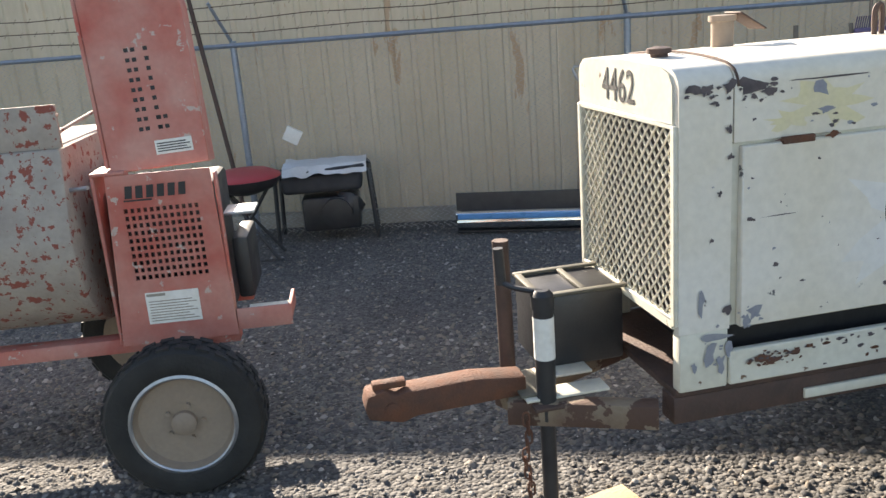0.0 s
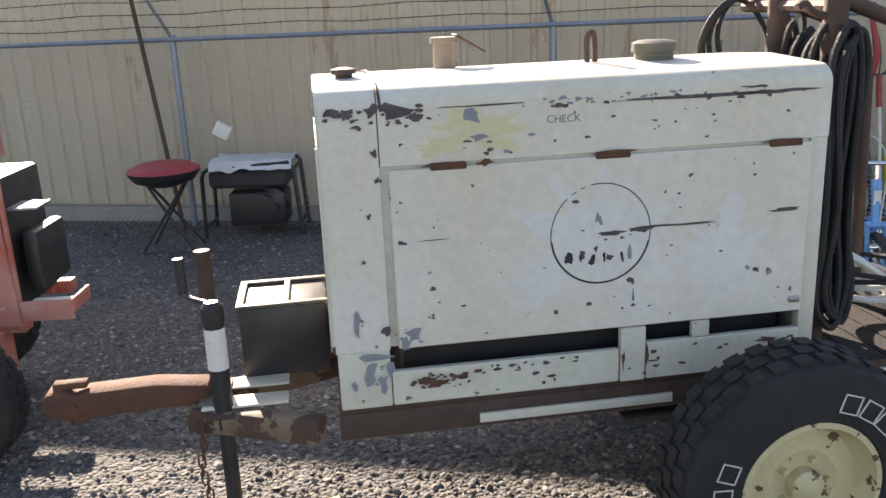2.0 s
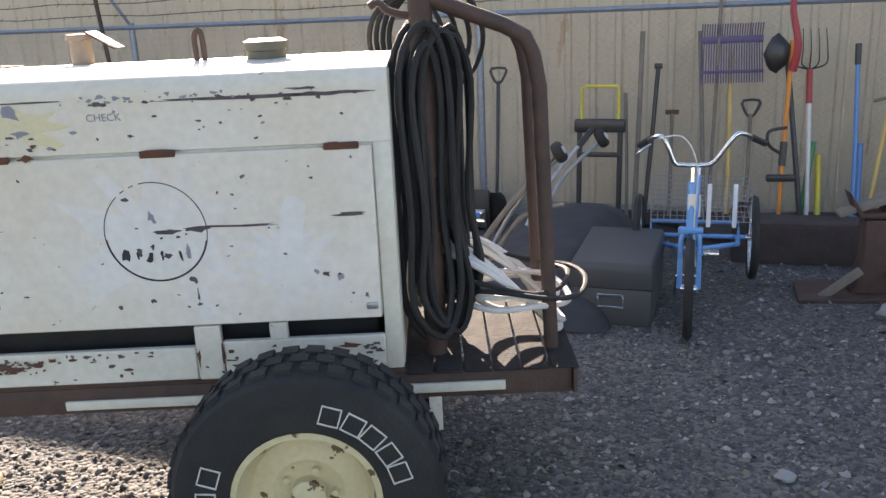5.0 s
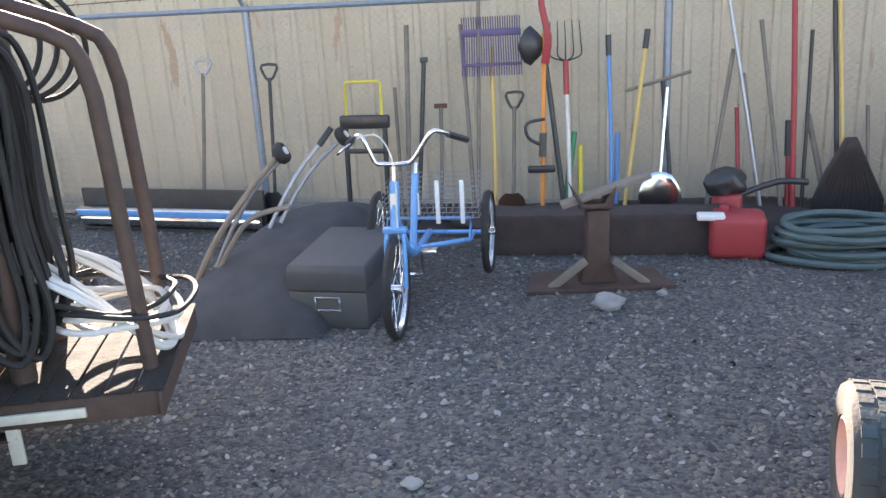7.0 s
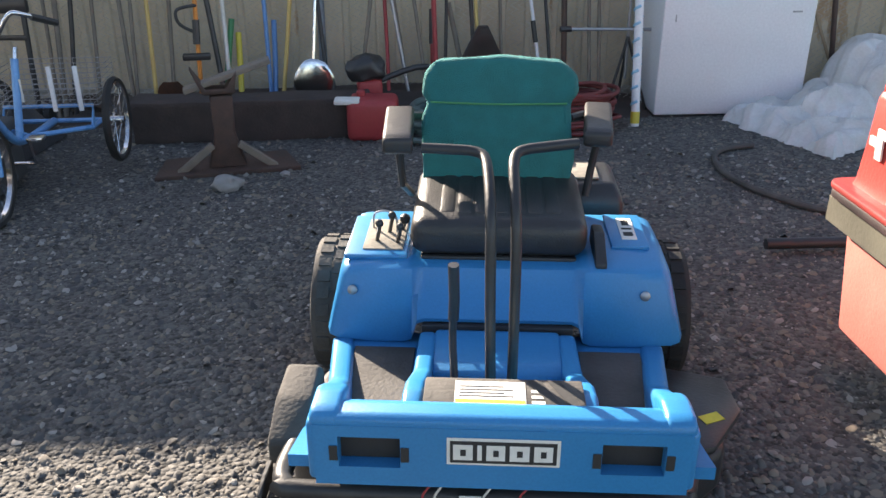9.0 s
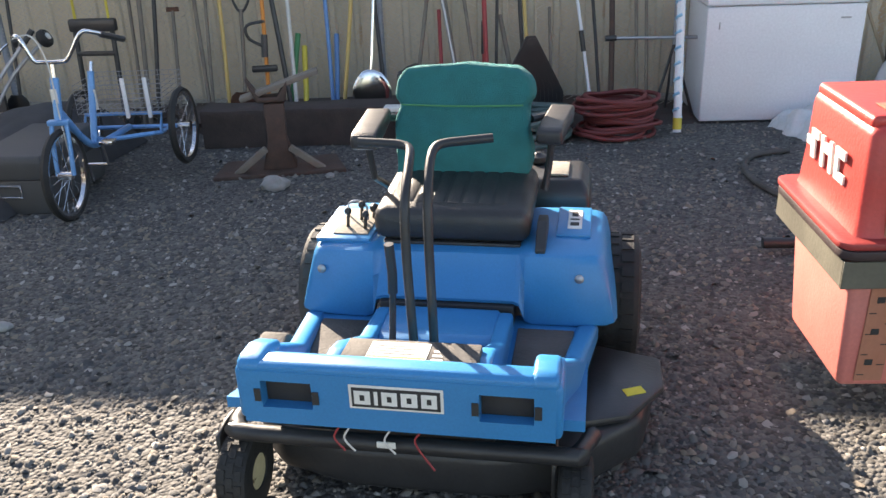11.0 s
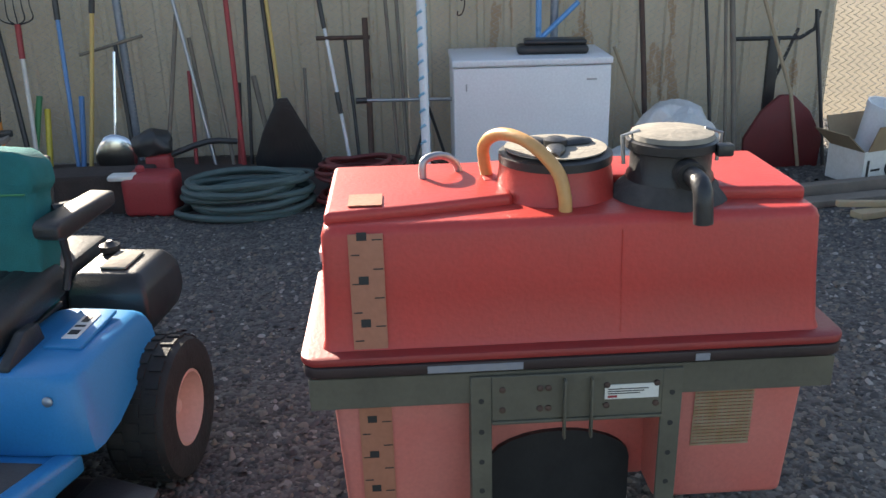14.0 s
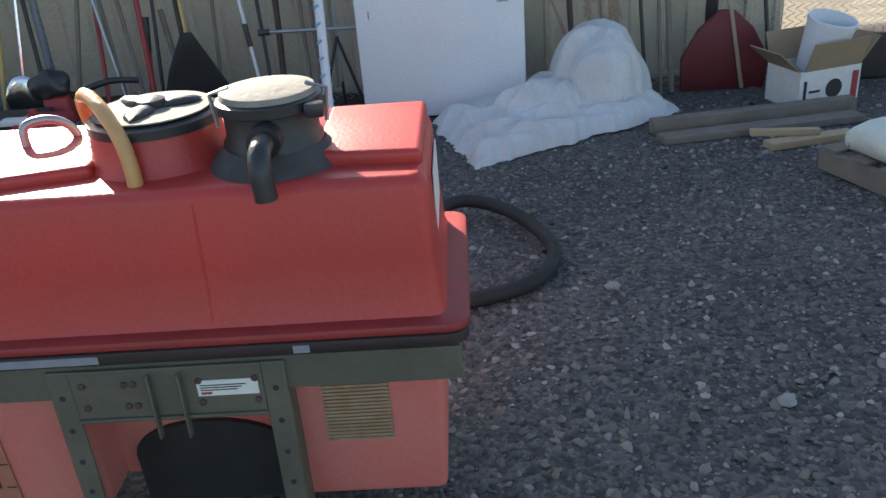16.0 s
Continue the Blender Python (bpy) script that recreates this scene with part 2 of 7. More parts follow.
def pebble_material():
    m = bpy.data.materials.new("mixed_gravel_stones")
    m.use_nodes = True
    N, L = m.node_tree.nodes, m.node_tree.links
    b = N["Principled BSDF"]
    geo = N.new("ShaderNodeNewGeometry")
    ramp = N.new("ShaderNodeValToRGB")
    el = ramp.color_ramp.elements
    el[0].position, el[0].color = 0.0, (0.05, 0.05, 0.052, 1)
    el[1].position, el[1].color = 1.0, (0.36, 0.34, 0.31, 1)
    for p, c in ((0.35, (0.10, 0.098, 0.095)), (0.6, (0.16, 0.145, 0.125)), (0.8, (0.20, 0.165, 0.125)), (0.93, (0.24, 0.225, 0.205))):
        e = el.new(p)
        e.color = (*c, 1)
    L.new(geo.outputs["Random Per Island"], ramp.inputs[0])
    n = N.new("ShaderNodeTexNoise")
    n.inputs["Scale"].default_value = 150
    bp = N.new("ShaderNodeBump")
    bp.inputs["Strength"].default_value, bp.inputs["Distance"].default_value = 0.3, 0.004
    L.new(n.outputs[0], bp.inputs["Height"])
    L.new(bp.outputs[0], b.inputs["Normal"])
    L.new(ramp.outputs[0], b.inputs["Base Color"])
    b.inputs["Roughness"].default_value = 0.8
    return m


PEBBLE = pebble_material()

# ---- building helpers ----
def thing(name, m, label, category, group="", kind=""):
    ob = new(name)
    ob.matrix_world = m
    ob.empty_display_size = 0.1
    return tagged(ob, label, category, group, kind)


def part(name, bm, material, parent=None, label="", smooth=True):
    me = bpy.data.meshes.new(name)
    bmesh.ops.recalc_face_normals(bm, faces=bm.faces)
    bm.to_mesh(me)
    bm.free()
    me.materials.append(material)
    if smooth:
        me.polygons.foreach_set("use_smooth", [True] * len(me.polygons))
        me.set_sharp_from_angle(angle=radians(38))
    ob = new(name, me)
    if parent:
        ob.parent = parent
    return tagged(ob, label)


def box(bm, a, b, bevel=0.0, seg=2, m=None):
    """A box from corner a to corner b with rounded edges."""
    c = [(p + q) / 2 for p, q in zip(a, b)]
    s = [abs(q - p) for p, q in zip(a, b)]
    mm = Matrix.Translation(c) @ Matrix.Diagonal((*s, 1))
    r = bmesh.ops.create_cube(bm, size=1, matrix=(m @ mm) if m else mm)
    if bevel:
        es = list({e for v in r["verts"] for e in v.link_edges})
        bmesh.ops.bevel(bm, geom=es, offset=bevel, segments=seg, profile=0.5, affect="EDGES")
    return bm


def B(*args, **kw):
    return box(bmesh.new(), *args, **kw)


def spline(pts, n, closed=False):
    P = [Vector(p) for p in pts]
    out = []
    k = len(P)
    for i in range(k if closed else k - 1):
        p0, p1, p2, p3 = (P[(i - 1) % k], P[i], P[(i + 1) % k], P[(i + 2) % k]) if closed else (P[max(i - 1, 0)], P[i], P[i + 1], P[min(i + 2, k - 1)])
        for j in range(n):
            t = j / n
            out.append(0.5 * ((2 * p1) + (p2 - p0) * t + (2 * p0 - 5 * p1 + 4 * p2 - p3) * t * t + (3 * p1 - p0 - 3 * p2 + p3) * t ** 3))
    if not closed:
        out.append(P[-1])
    return out


def tube(bm, pts, r, n=8, smooth=0, closed=False, r2=None):
    """A round bar along points; r2 tapers it; smooth rounds its bends."""
    P = spline(pts, smooth, closed) if smooth else [Vector(p) for p in pts]
    rings = []
    k = len(P)
    up = None
    for i, p in enumerate(P):
        a, b = (P[(i - 1) % k], P[(i + 1) % k]) if closed else (P[max(i - 1, 0)], P[min(i + 1, k - 1)])
        d = (b - a).normalized()
        if up is None:
            up = d.orthogonal().normalized()
        up = (up - d * up.dot(d))
        up = up.normalized() if up.length > 1e-5 else d.orthogonal().normalized()
        side = d.cross(up)
        rr = r if r2 is None else r + (r2 - r) * i / max(1, k - 1)
        rings.append([bm.verts.new(p + (up * math.cos(u) + side * math.sin(u)) * rr) for u in [2 * math.pi * j / n for j in range(n)]])
    for i in range(k if closed else k - 1):
        A, C = rings[i], rings[(i + 1) % k]
        for j in range(n):
            bm.faces.new((A[j], A[(j + 1) % n], C[(j + 1) % n], C[j]))
    if not closed:
        bm.faces.new(rings[0][::-1])
        bm.faces.new(rings[-1])
    return bm


def T(*args, **kw):
    return tube(bmesh.new(), *args, **kw)


def lathe(bm, prof, n=32, m=None, cap=True):
    """Turns (radius, height) pairs round z."""
    m = m or Matrix()
    rings = [[bm.verts.new(m @ Vector((r * math.cos(2 * math.pi * j / n), r * math.sin(2 * math.pi * j / n), z))) for j in range(n)] for r, z in prof]
    for A, C in zip(rings, rings[1:]):
        for j in range(n):
            bm.faces.new((A[j], A[(j + 1) % n], C[(j + 1) % n], C[j]))
    if cap:
        bm.faces.new(rings[0][::-1])
        bm.faces.new(rings[-1])
    return bm


def prism(bm, outline, d0, d1, axis="x", bevel=0.0, seg=2):
    """An outline pushed along an axis. x: (y, z) pairs, y: (x, z), z: (x, y)."""
    def at(a, b, d):
        return {"x": (d, a, b), "y": (a, d, b), "z": (a, b, d)}[axis]
    A = [bm.verts.new(at(a, b, d0)) for a, b in outline]
    C = [bm.verts.new(at(a, b, d1)) for a, b in outline]
    n = len(outline)
    fs = [bm.faces.new(A[::-1]), bm.faces.new(C)]
    for i in range(n):
        fs.append(bm.faces.new((A[i], A[(i + 1) % n], C[(i + 1) % n], C[i])))
    if bevel:
        bmesh.ops.recalc_face_normals(bm, faces=fs)
        es = list({e for f in fs for e in f.edges})
        bmesh.ops.bevel(bm, geom=es, offset=bevel, segments=seg, profile=0.5, affect="EDGES", clamp_overlap=True)
    return bm


def P(*args, **kw):
    return prism(bmesh.new(), *args, **kw)


def loft(levels, bevel=0.0, seg=2):
    """Rectangles (x0, x1, y0, y1, z) joined from level to level."""
    bm = bmesh.new()
    rings = [[bm.verts.new(p) for p in ((x0, y0, z), (x1, y0, z), (x1, y1, z), (x0, y1, z))] for x0, x1, y0, y1, z in levels]
    for A, C in zip(rings, rings[1:]):
        for j in range(4):
            bm.faces.new((A[j], A[(j + 1) % 4], C[(j + 1) % 4], C[j]))
    bm.faces.new(rings[0][::-1])
    bm.faces.new(rings[-1])
    if bevel:
        bmesh.ops.recalc_face_normals(bm, faces=bm.faces)
        bmesh.ops.bevel(bm, geom=list(bm.edges), offset=bevel, segments=seg, profile=0.5, affect="EDGES")
    return bm


def blob(bm, c, s, rough=0.25, sub=2, seed=0, m=None):
    """A lumpy rounded mass."""
    r = bmesh.ops.create_icosphere(bm, subdivisions=sub, radius=1)
    for v in r["verts"]:
        k = 1 + rough * noise.noise(v.co * 1.6 + Vector((seed * 7.3, seed, 0)))
        p = Vector((v.co.x * s[0] * k + c[0], v.co.y * s[1] * k + c[1], v.co.z * s[2] * k + c[2]))
        v.co = m @ p if m else p
    return bm


def patch(bm, x, z, w, h, y, rng, n=9):
    """A flat ragged flake on a face that looks along -y."""
    vs = []
    for i in range(n):
        a = 2 * math.pi * i / n
        k = rng.uniform(0.35, 1.15)
        vs.append(bm.verts.new((x + math.cos(a) * w * k / 2, y, z + math.sin(a) * h * k / 2)))
    bm.faces.new(vs)
    return bm


def flake(name, material, parent, x, z, w, h, y, rng, n=9, label=""):
    return part(name, patch(bmesh.new(), x, z, w, h, y, rng, n), material, parent, label, smooth=False)


def text_mesh(name, body, size, m, material, parent, extrude=0.0008, sx=1.0):
    cu = bpy.data.curves.new(name, "FONT")
    cu.body, cu.size, cu.align_x, cu.align_y, cu.extrude = body, size, "CENTER", "CENTER", extrude
    tmp = bpy.data.objects.new(name, cu)
    me = bpy.data.meshes.new_from_object(tmp)
    bpy.data.objects.remove(tmp)
    ob = new(name, me)
    me.materials.append(material)
    me.transform(m @ Matrix.Diagonal((sx, 1, 1, 1)))
    ob.parent = parent
    return ob


FACE_FRONT = Matrix.Rotation(radians(90), 4, "X")      # text on a face that looks along -y
AXIS_Y = Matrix.Rotation(radians(90), 4, "X")          # lathe axis along -y
AXIS_X = Matrix.Rotation(radians(90), 4, "Y")          # lathe axis along +x
R = random.Random(7)


def gz(y):
    """Height of the ground: level, then falling gently to the fence."""
    return -0.06 * max(0.0, y - 2.9)


def wall_y(x, d):
    return d - 0.16 * x


WALL_TURN = math.degrees(math.atan(-0.16))

# ---- ground ----
bm = bmesh.new()
ys = [-400, -60, -12, -3, 2.9, 3.6, 4.5, 5.5, 6.5, 7.5, 8.6, 14, 60, 400]
xs = [-400, -60, -15, -6, 0, 6, 12, 25, 80, 400]
grid = [[bm.verts.new((x, y, gz(min(y, 8.6)))) for x in xs] for y in ys]
for i in range(len(ys) - 1):
    for j in range(len(xs) - 1):
        bm.faces.new((grid[i][j], grid[i][j + 1], grid[i + 1][j + 1], grid[i + 1][j]))
ground = part("ground", bm, GRAVEL)
tagged(ground, "dark grey gravel yard with tan stones", "ground", kind="structure")


def pebbles(name, count, x0, x1, y0, y1, r0, r1, seed, label):
    """Many small stones lying on the ground, in one mesh."""
    rng = np.random.default_rng(seed)
    # an eight-sided stone is enough where it is this small
    bv = np.array([(1, 0, 0.1), (0.45, 0.8, 0), (-0.5, 0.85, 0.1), (-1, 0, 0), (-0.45, -0.9, 0.1), (0.5, -0.8, 0), (0.3, 0.1, 0.75), (-0.35, -0.05, 0.7)])
    bf = np.array([(0, 1, 6), (1, 2, 6), (2, 7, 6), (2, 3, 7), (3, 4, 7), (4, 5, 7), (5, 6, 7), (5, 0, 6)])
    x, y = rng.uniform(x0, x1, count), rng.uniform(y0, y1, count)
    r = r0 + (r1 - r0) * rng.random(count) ** 3.2
    a = rng.uniform(0, 2 * np.pi, count)
    sx, sy, sz = r * rng.uniform(0.8, 1.3, count), r * rng.uniform(0.6, 1.0, count), r * rng.uniform(0.6, 1.1, count)
    jit = rng.uniform(0.75, 1.25, (count, len(bv), 1))
    v = bv[None] * jit * np.stack([sx, sy, sz], 1)[:, None]
    tilt = rng.normal(0, 0.35, (count, 1))
    vz = v[..., 2] + v[..., 0] * tilt
    vx = v[..., 0] * np.cos(a)[:, None] - v[..., 1] * np.sin(a)[:, None] + x[:, None]
    vy = v[..., 0] * np.sin(a)[:, None] + v[..., 1] * np.cos(a)[:, None] + y[:, None]
    vz = vz - 0.06 * np.maximum(0, y - 2.9)[:, None]
    co = np.stack([vx, vy, vz], -1).reshape(-1, 3)
    fi = (bf[None] + (np.arange(count) * len(bv))[:, None, None]).reshape(-1)
    me = bpy.data.meshes.new(name)
    nf = len(fi) // 3
    me.vertices.add(len(co))
    me.vertices.foreach_set("co", co.ravel())
    me.loops.add(len(fi))
    me.loops.foreach_set("vertex_index", fi.astype(np.int32))
    me.polygons.add(nf)
    me.polygons.foreach_set("loop_start", np.arange(0, nf * 3, 3, dtype=np.int32))
    me.update(calc_edges=True)
    me.materials.append(PEBBLE)
    return tagged(new(name, me), label, "gravel", kind="stuff")


pebbles("gravel", 90000, -3.5, 11.0, 0.9, 4.6, 0.005, 0.021, 3, "loose grey and tan gravel stones on the ground")
pebbles("gravel", 26000, -4.5, 11.5, 4.6, 7.9, 0.007, 0.022, 4, "loose dark gravel stones near the fence")

# ---- wall and fence ----
wall = thing("wall_north", pose(0, 8.0, 0, 0, 0, WALL_TURN), "tan painted ribbed sheet metal wall with rust streaks", "wall", kind="structure")
SHEET, TOP, BASE = 0.84, 2.66, -0.6
bm = bmesh.new()
prof = []
for k in range(4):
    x = k * 0.21
    prof += [(x, 0), (x + 0.13, 0), (x + 0.145, -0.022), (x + 0.185, -0.022), (x + 0.20, 0)]
prof.append((SHEET - 0.002, 0))
front = [[bm.verts.new((x, y, z)) for z in (BASE, TOP)] for x, y in prof]
back = [[bm.verts.new((x, 0.02, z)) for z in (BASE, TOP)] for x, y in (prof[0], prof[-1])]
for A, C in zip(front, front[1:]):
    bm.faces.new((A[0], C[0], C[1], A[1]))
bm.faces.new((back[0][0], back[0][1], back[1][1], back[1][0]))
bm.faces.new((front[0][0], front[0][1], back[0][1], back[0][0]))
bm.faces.new((front[-1][1], front[-1][0], back[1][0], back[1][1]))
bm.faces.new([a[1] for a in front] + [back[1][1], back[0][1]])
first = part("metal_sheet", bm, WALL_PAINT, wall, smooth=False)
first.location.x = -8.06
for i in range(1, 22):
    o = first.copy()
    scene.collection.objects.link(o)
    o.location.x = -8.06 + i * SHEET
part("sill", B((-8.06, -0.16, -0.75), (10.39, -0.03, -0.18), 0.01), CONCRETE, wall, "dusty concrete sill")
part("capping", B((-8.06, -0.04, 2.60), (10.42, 0.06, 2.68), 0.008), WALL_PAINT, wall)

fence = thing("chain_link_fence", pose(0, 7.55, 0, 0, 0, WALL_TURN), "galvanised chain-link fence with barbed wire along the wall", "fence", kind="structure")
RAIL = 1.45
part("top_rail", T([(-7, 0, RAIL - 0.02), (13, 0, RAIL + 0.02)], 0.021), GALV_BLUE, fence, "blue-grey galvanised rail")
for x in (-5.1, -1.74, 1.68, 4.9, 8.1, 11.2):
    post = part("post", T([(x, 0.02, -0.5), (x, 0.02, RAIL + 0.03)], 0.030, 12), GALV_BLUE, fence)
    part("arm", T([(x, 0.02, RAIL), (x - 0.09, -0.20, RAIL + 0.36)], 0.016), GALV_BLUE, post)
for k in range(3):
    h, yy_ = RAIL + 0.10 + 0.115 * k, -0.06 - 0.065 * k
    bm = bmesh.new()
    tube(bm, [(-7 + 0.5 * i, yy_, h + 0.012 * math.sin(i * 2.1 + k)) for i in range(41)], 0.0022, 5)
    tube(bm, [(-7 + 0.5 * i, yy_ + 0.004, h + 0.004 + 0.012 * math.sin(i * 2.1 + k)) for i in range(41)], 0.0022, 5)
    for i in range(130):
        x = -6.8 + i * 0.15 + 0.02 * math.sin(i * 3.3)
        tube(bm, [(x - 0.012, yy_ - 0.008, h - 0.018), (x + 0.012, yy_ + 0.01, h + 0.022)], 0.0018, 4)
    part("barbed_wire", bm, RUST_PIPE, fence, "thin rusty barbed wire")
bm = bmesh.new()
cell = 0.06
for i in range(290):
    x0 = -6.0 + i * cell
    pts = [(x0 + (cell / 2 if j % 2 else -cell / 2), 0.004 if j % 2 else -0.004, -0.42 + j * cell / 2 * 1.0) for j in range(62)]
    tube(bm, pts, 0.0037, 3)
tagged(part("mesh", bm, MESH_WIRE, fence, "diamond galvanised wire mesh"), kind="stuff")


def wheel(parent, c, radius, width, rim, axis, tyre_mat, rim_mat, label="", tread=24, dish=0.3, rim_label=""):
    """A tyre with tread blocks round a dished rim, as parts under a thing. axis turns local z to the axle, outside first."""
    m = Matrix.Translation(c) @ axis
    w = width / 2
    bm = bmesh.new()
    lathe(bm, [(rim * 0.98, -w * 0.8), (rim * 1.06, -w * 0.95), ((rim + radius) / 2, -w * 1.02), (radius * 0.94, -w * 0.92), (radius * 0.985, -w * 0.7), (radius * 0.985, w * 0.7), (radius * 0.94, w * 0.92), ((rim + radius) / 2, w * 1.02), (rim * 1.06, w * 0.95), (rim * 0.98, w * 0.8)], 48, m, cap=False)
    t = part("tyre", bm, tyre_mat, parent, label)
    bm = bmesh.new()
    for i in range(tread):
        a = 2 * math.pi * i / tread
        for s in (-1, 0, 1):
            mm = m @ Matrix.Rotation(a + (0.5 * math.pi * 2 / tread if s == 0 else 0), 4, "Z") @ Matrix.Translation((radius * 0.985, 0, s * w * 0.52))
            box(bm, (-0.012, -radius * 2.1 / tread, -w * 0.21), (radius * 0.022, radius * 2.1 / tread, w * 0.21), m=mm)
    tagged(part("tread", bm, tyre_mat, t), "worn tread blocks", kind="stuff")
    bm = bmesh.new()
    lathe(bm, [(rim * 1.02, -w * 0.85), (rim * 1.03, w * 0.9), (rim * 0.95, w * 0.92), (rim * 0.88, w * 0.55), (rim * 0.80, w * dish), (rim * 0.5, w * (dish + 0.12)), (rim * 0.42, w * (dish + 0.05)), (0.02, w * (dish + 0.05))], 40, m)
    r = part("rim", bm, rim_mat, parent, rim_label)
    bm = bmesh.new()
    lathe(bm, [(rim * 0.24, w * dish), (rim * 0.24, w * (dish + 0.35)), (rim * 0.17, w * (dish + 0.45)), (0.005, w * (dish + 0.46))], 20, m)
    for i in range(5):
        a = 2 * math.pi * i / 5
        lathe(bm, [(rim * 0.05, w * dish), (rim * 0.05, w * (dish + 0.22))], 6, m @ Matrix.Translation((rim * 0.36 * math.cos(a), rim * 0.36 * math.sin(a), 0)))
    part("hub_cap", bm, rim_mat, r)
    return t


# ---- cream welder trailer ----
G = thing("welder_trailer", pose(0.69, 2.26, 0, 0, 0, 11.3), "cream engine-driven welder on a two-wheel trailer, paint chipped and rusty", "welder trailer")
X0, X1, D = -0.045, 1.43, 0.72
# hood: one rounded shell over the top and the upper sides
arc = [(0.0, 1.235)] + [(0.0 + 0.07 * (1 - math.cos(a)), 1.39 + 0.055 * math.sin(a)) for a in [radians(q) for q in range(0, 91, 15)]]
outer = arc + [(D / 2, 1.458)] + [(D - y, z) for y, z in arc[::-1]]
inner = [(D - 0.012, 1.235), (D - 0.012, 1.38), (D - 0.08, 1.43), (D / 2, 1.442), (0.08, 1.43), (0.012, 1.38), (0.012, 1.235)]
part("hood", P(outer + inner, 0.115, X1, "x"), CREAM, G, "rounded cream hood with scratches")
arc2 = [(0.003, 0.70), (0.003, 1.235)] + [(0.003 + 0.07 * (1 - math.cos(a)), 1.39 + 0.056 * math.sin(a)) for a in [radians(q) for q in range(0, 91, 15)]]
outer2 = arc2 + [(D / 2, 1.459)] + [(D - y, z) for y, z in arc2[::-1]]
inner2 = [(D - 0.03, 0.70), (D - 0.03, 1.36), (D - 0.10, 1.41), (D / 2, 1.43), (0.10, 1.41), (0.03, 1.36), (0.03, 0.70)]
shroud = part("radiator_shroud", P(outer2 + inner2, X0, 0.112, "x"), CREAM, G)
part("corner_post", B((X0 + 0.004, 0.004, 0.52), (0.11, 0.05, 0.70), 0.006), CREAM_PLAIN, G, "chipped cream corner post")
part("corner_post", B((X0 + 0.004, D - 0.05, 0.52), (0.11, D - 0.004, 0.70), 0.006), CREAM_PLAIN, G)
# number plate over the grille
np_out = [(0.03, 1.295), (0.03, 1.40), (0.055, 1.432), (0.10, 1.446), (D / 2, 1.456), (D - 0.10, 1.446), (D - 0.055, 1.432), (D - 0.03, 1.40), (D - 0.03, 1.295)]
plate = part("number_panel", P(np_out, X0 - 0.006, X0 + 0.01, "x"), CREAM_PLAIN, G, "cream panel with black number")
mm = Matrix.Translation((X0 - 0.0075, D / 2 + 0.02, 1.372)) @ Matrix.Rotation(radians(-90), 4, "Z") @ FACE_FRONT
text_mesh("number", "4462", 0.140, mm, INK, plate, sx=0.86)
# grille of expanded metal in a frame
gy0, gy1, gz0, gz1 = 0.02, D - 0.02, 0.745, 1.295
bm = bmesh.new()
for a, b in (((X0 - 0.012, gy0 - 0.012, gz0 - 0.02), (X0 + 0.012, gy0 + 0.012, gz1)), ((X0 - 0.012, gy1 - 0.012, gz0 - 0.02), (X0 + 0.012, gy1 + 0.012, gz1)), ((X0 - 0.012, gy0, gz0 - 0.03), (X0 + 0.012, gy1, gz0)), ((X0 - 0.010, gy0, gz1 - 0.012), (X0 + 0.010, gy1, gz1 + 0.004))):
    box(bm, a, b, 0.003, 1)
grille = part("grille_frame", bm, CREAM_PLAIN, G)
bm = bmesh.new()
step = 0.056
gw, gh = gy1 - gy0, gz1 - gz0
for s in (1, -1):
    k = -gh
    while k < gw:
        a, b = max(0.0, k), min(gw, k + gh)
        if b - a > 0.004:
            p = (X0 + s * 0.0015, gy0 + a, gz0 + (a - k))
            q = (X0 + s * 0.0015, gy0 + b, gz0 + (b - k))
            if s < 0:
                p, q = (p[0], gy0 + gw - a, p[2]), (q[0], gy0 + gw - b, q[2])
            tube(bm, [p, q], 0.0036, 4)
        k += step * 0.8
part("grille_mesh", bm, CREAM_PLAIN, grille, "expanded metal grille")
part("radiator", B((0.02, 0.05, 0.72), (0.08, D - 0.05, 1.40), 0.005), BLACK, G, "dark radiator core")
# door, skirt, slots
door = part("side_door", B((0.135, -0.014, 0.705), (1.375, 0.012, 1.225), 0.004, 1), CREAM, G, "dented cream access door")
for x in (0.25, 0.72, 1.24):
    part("hinge", B((x, -0.019, 1.218), (x + 0.10, -0.004, 1.238), 0.003, 1), RUST, door, "rusty hinge")
part("latch", B((1.33, -0.022, 0.735), (1.365, -0.012, 0.755), 0.003), STEEL, door)
part("end_post", B((1.378, 0.002, 0.53), (1.43, 0.04, 1.235), 0.004), CREAM_PLAIN, G)
part("side_frame", B((0.112, 0.012, 0.705), (1.378, 0.03, 1.233), 0.002), CREAM_PLAIN, G)
part("skirt", B((0.112, -0.004, 0.525), (0.80, 0.02, 0.632), 0.004, 1), CREAM_PLAIN, G, "chipped cream lower skirt")
part("skirt", B((0.885, -0.004, 0.525), (1.378, 0.02, 0.645), 0.004, 1), CREAM_PLAIN, G)
part("centre_post", B((0.803, -0.009, 0.525), (0.882, 0.02, 0.70), 0.004, 1), CREAM_PLAIN, G)
part("latch_plate", B((1.03, -0.006, 0.645), (1.085, 0.02, 0.70), 0.004, 1), CREAM_PLAIN, G)
part("engine", B((0.15, 0.08, 0.50), (1.36, D - 0.08, 1.2), 0.02), BLACK, G, "dark engine inside")
part("rear_panel", B((1.415, 0.03, 0.53), (1.432, D - 0.03, 1.43), 0.004), CREAM_PLAIN, G, "cream rear control panel")
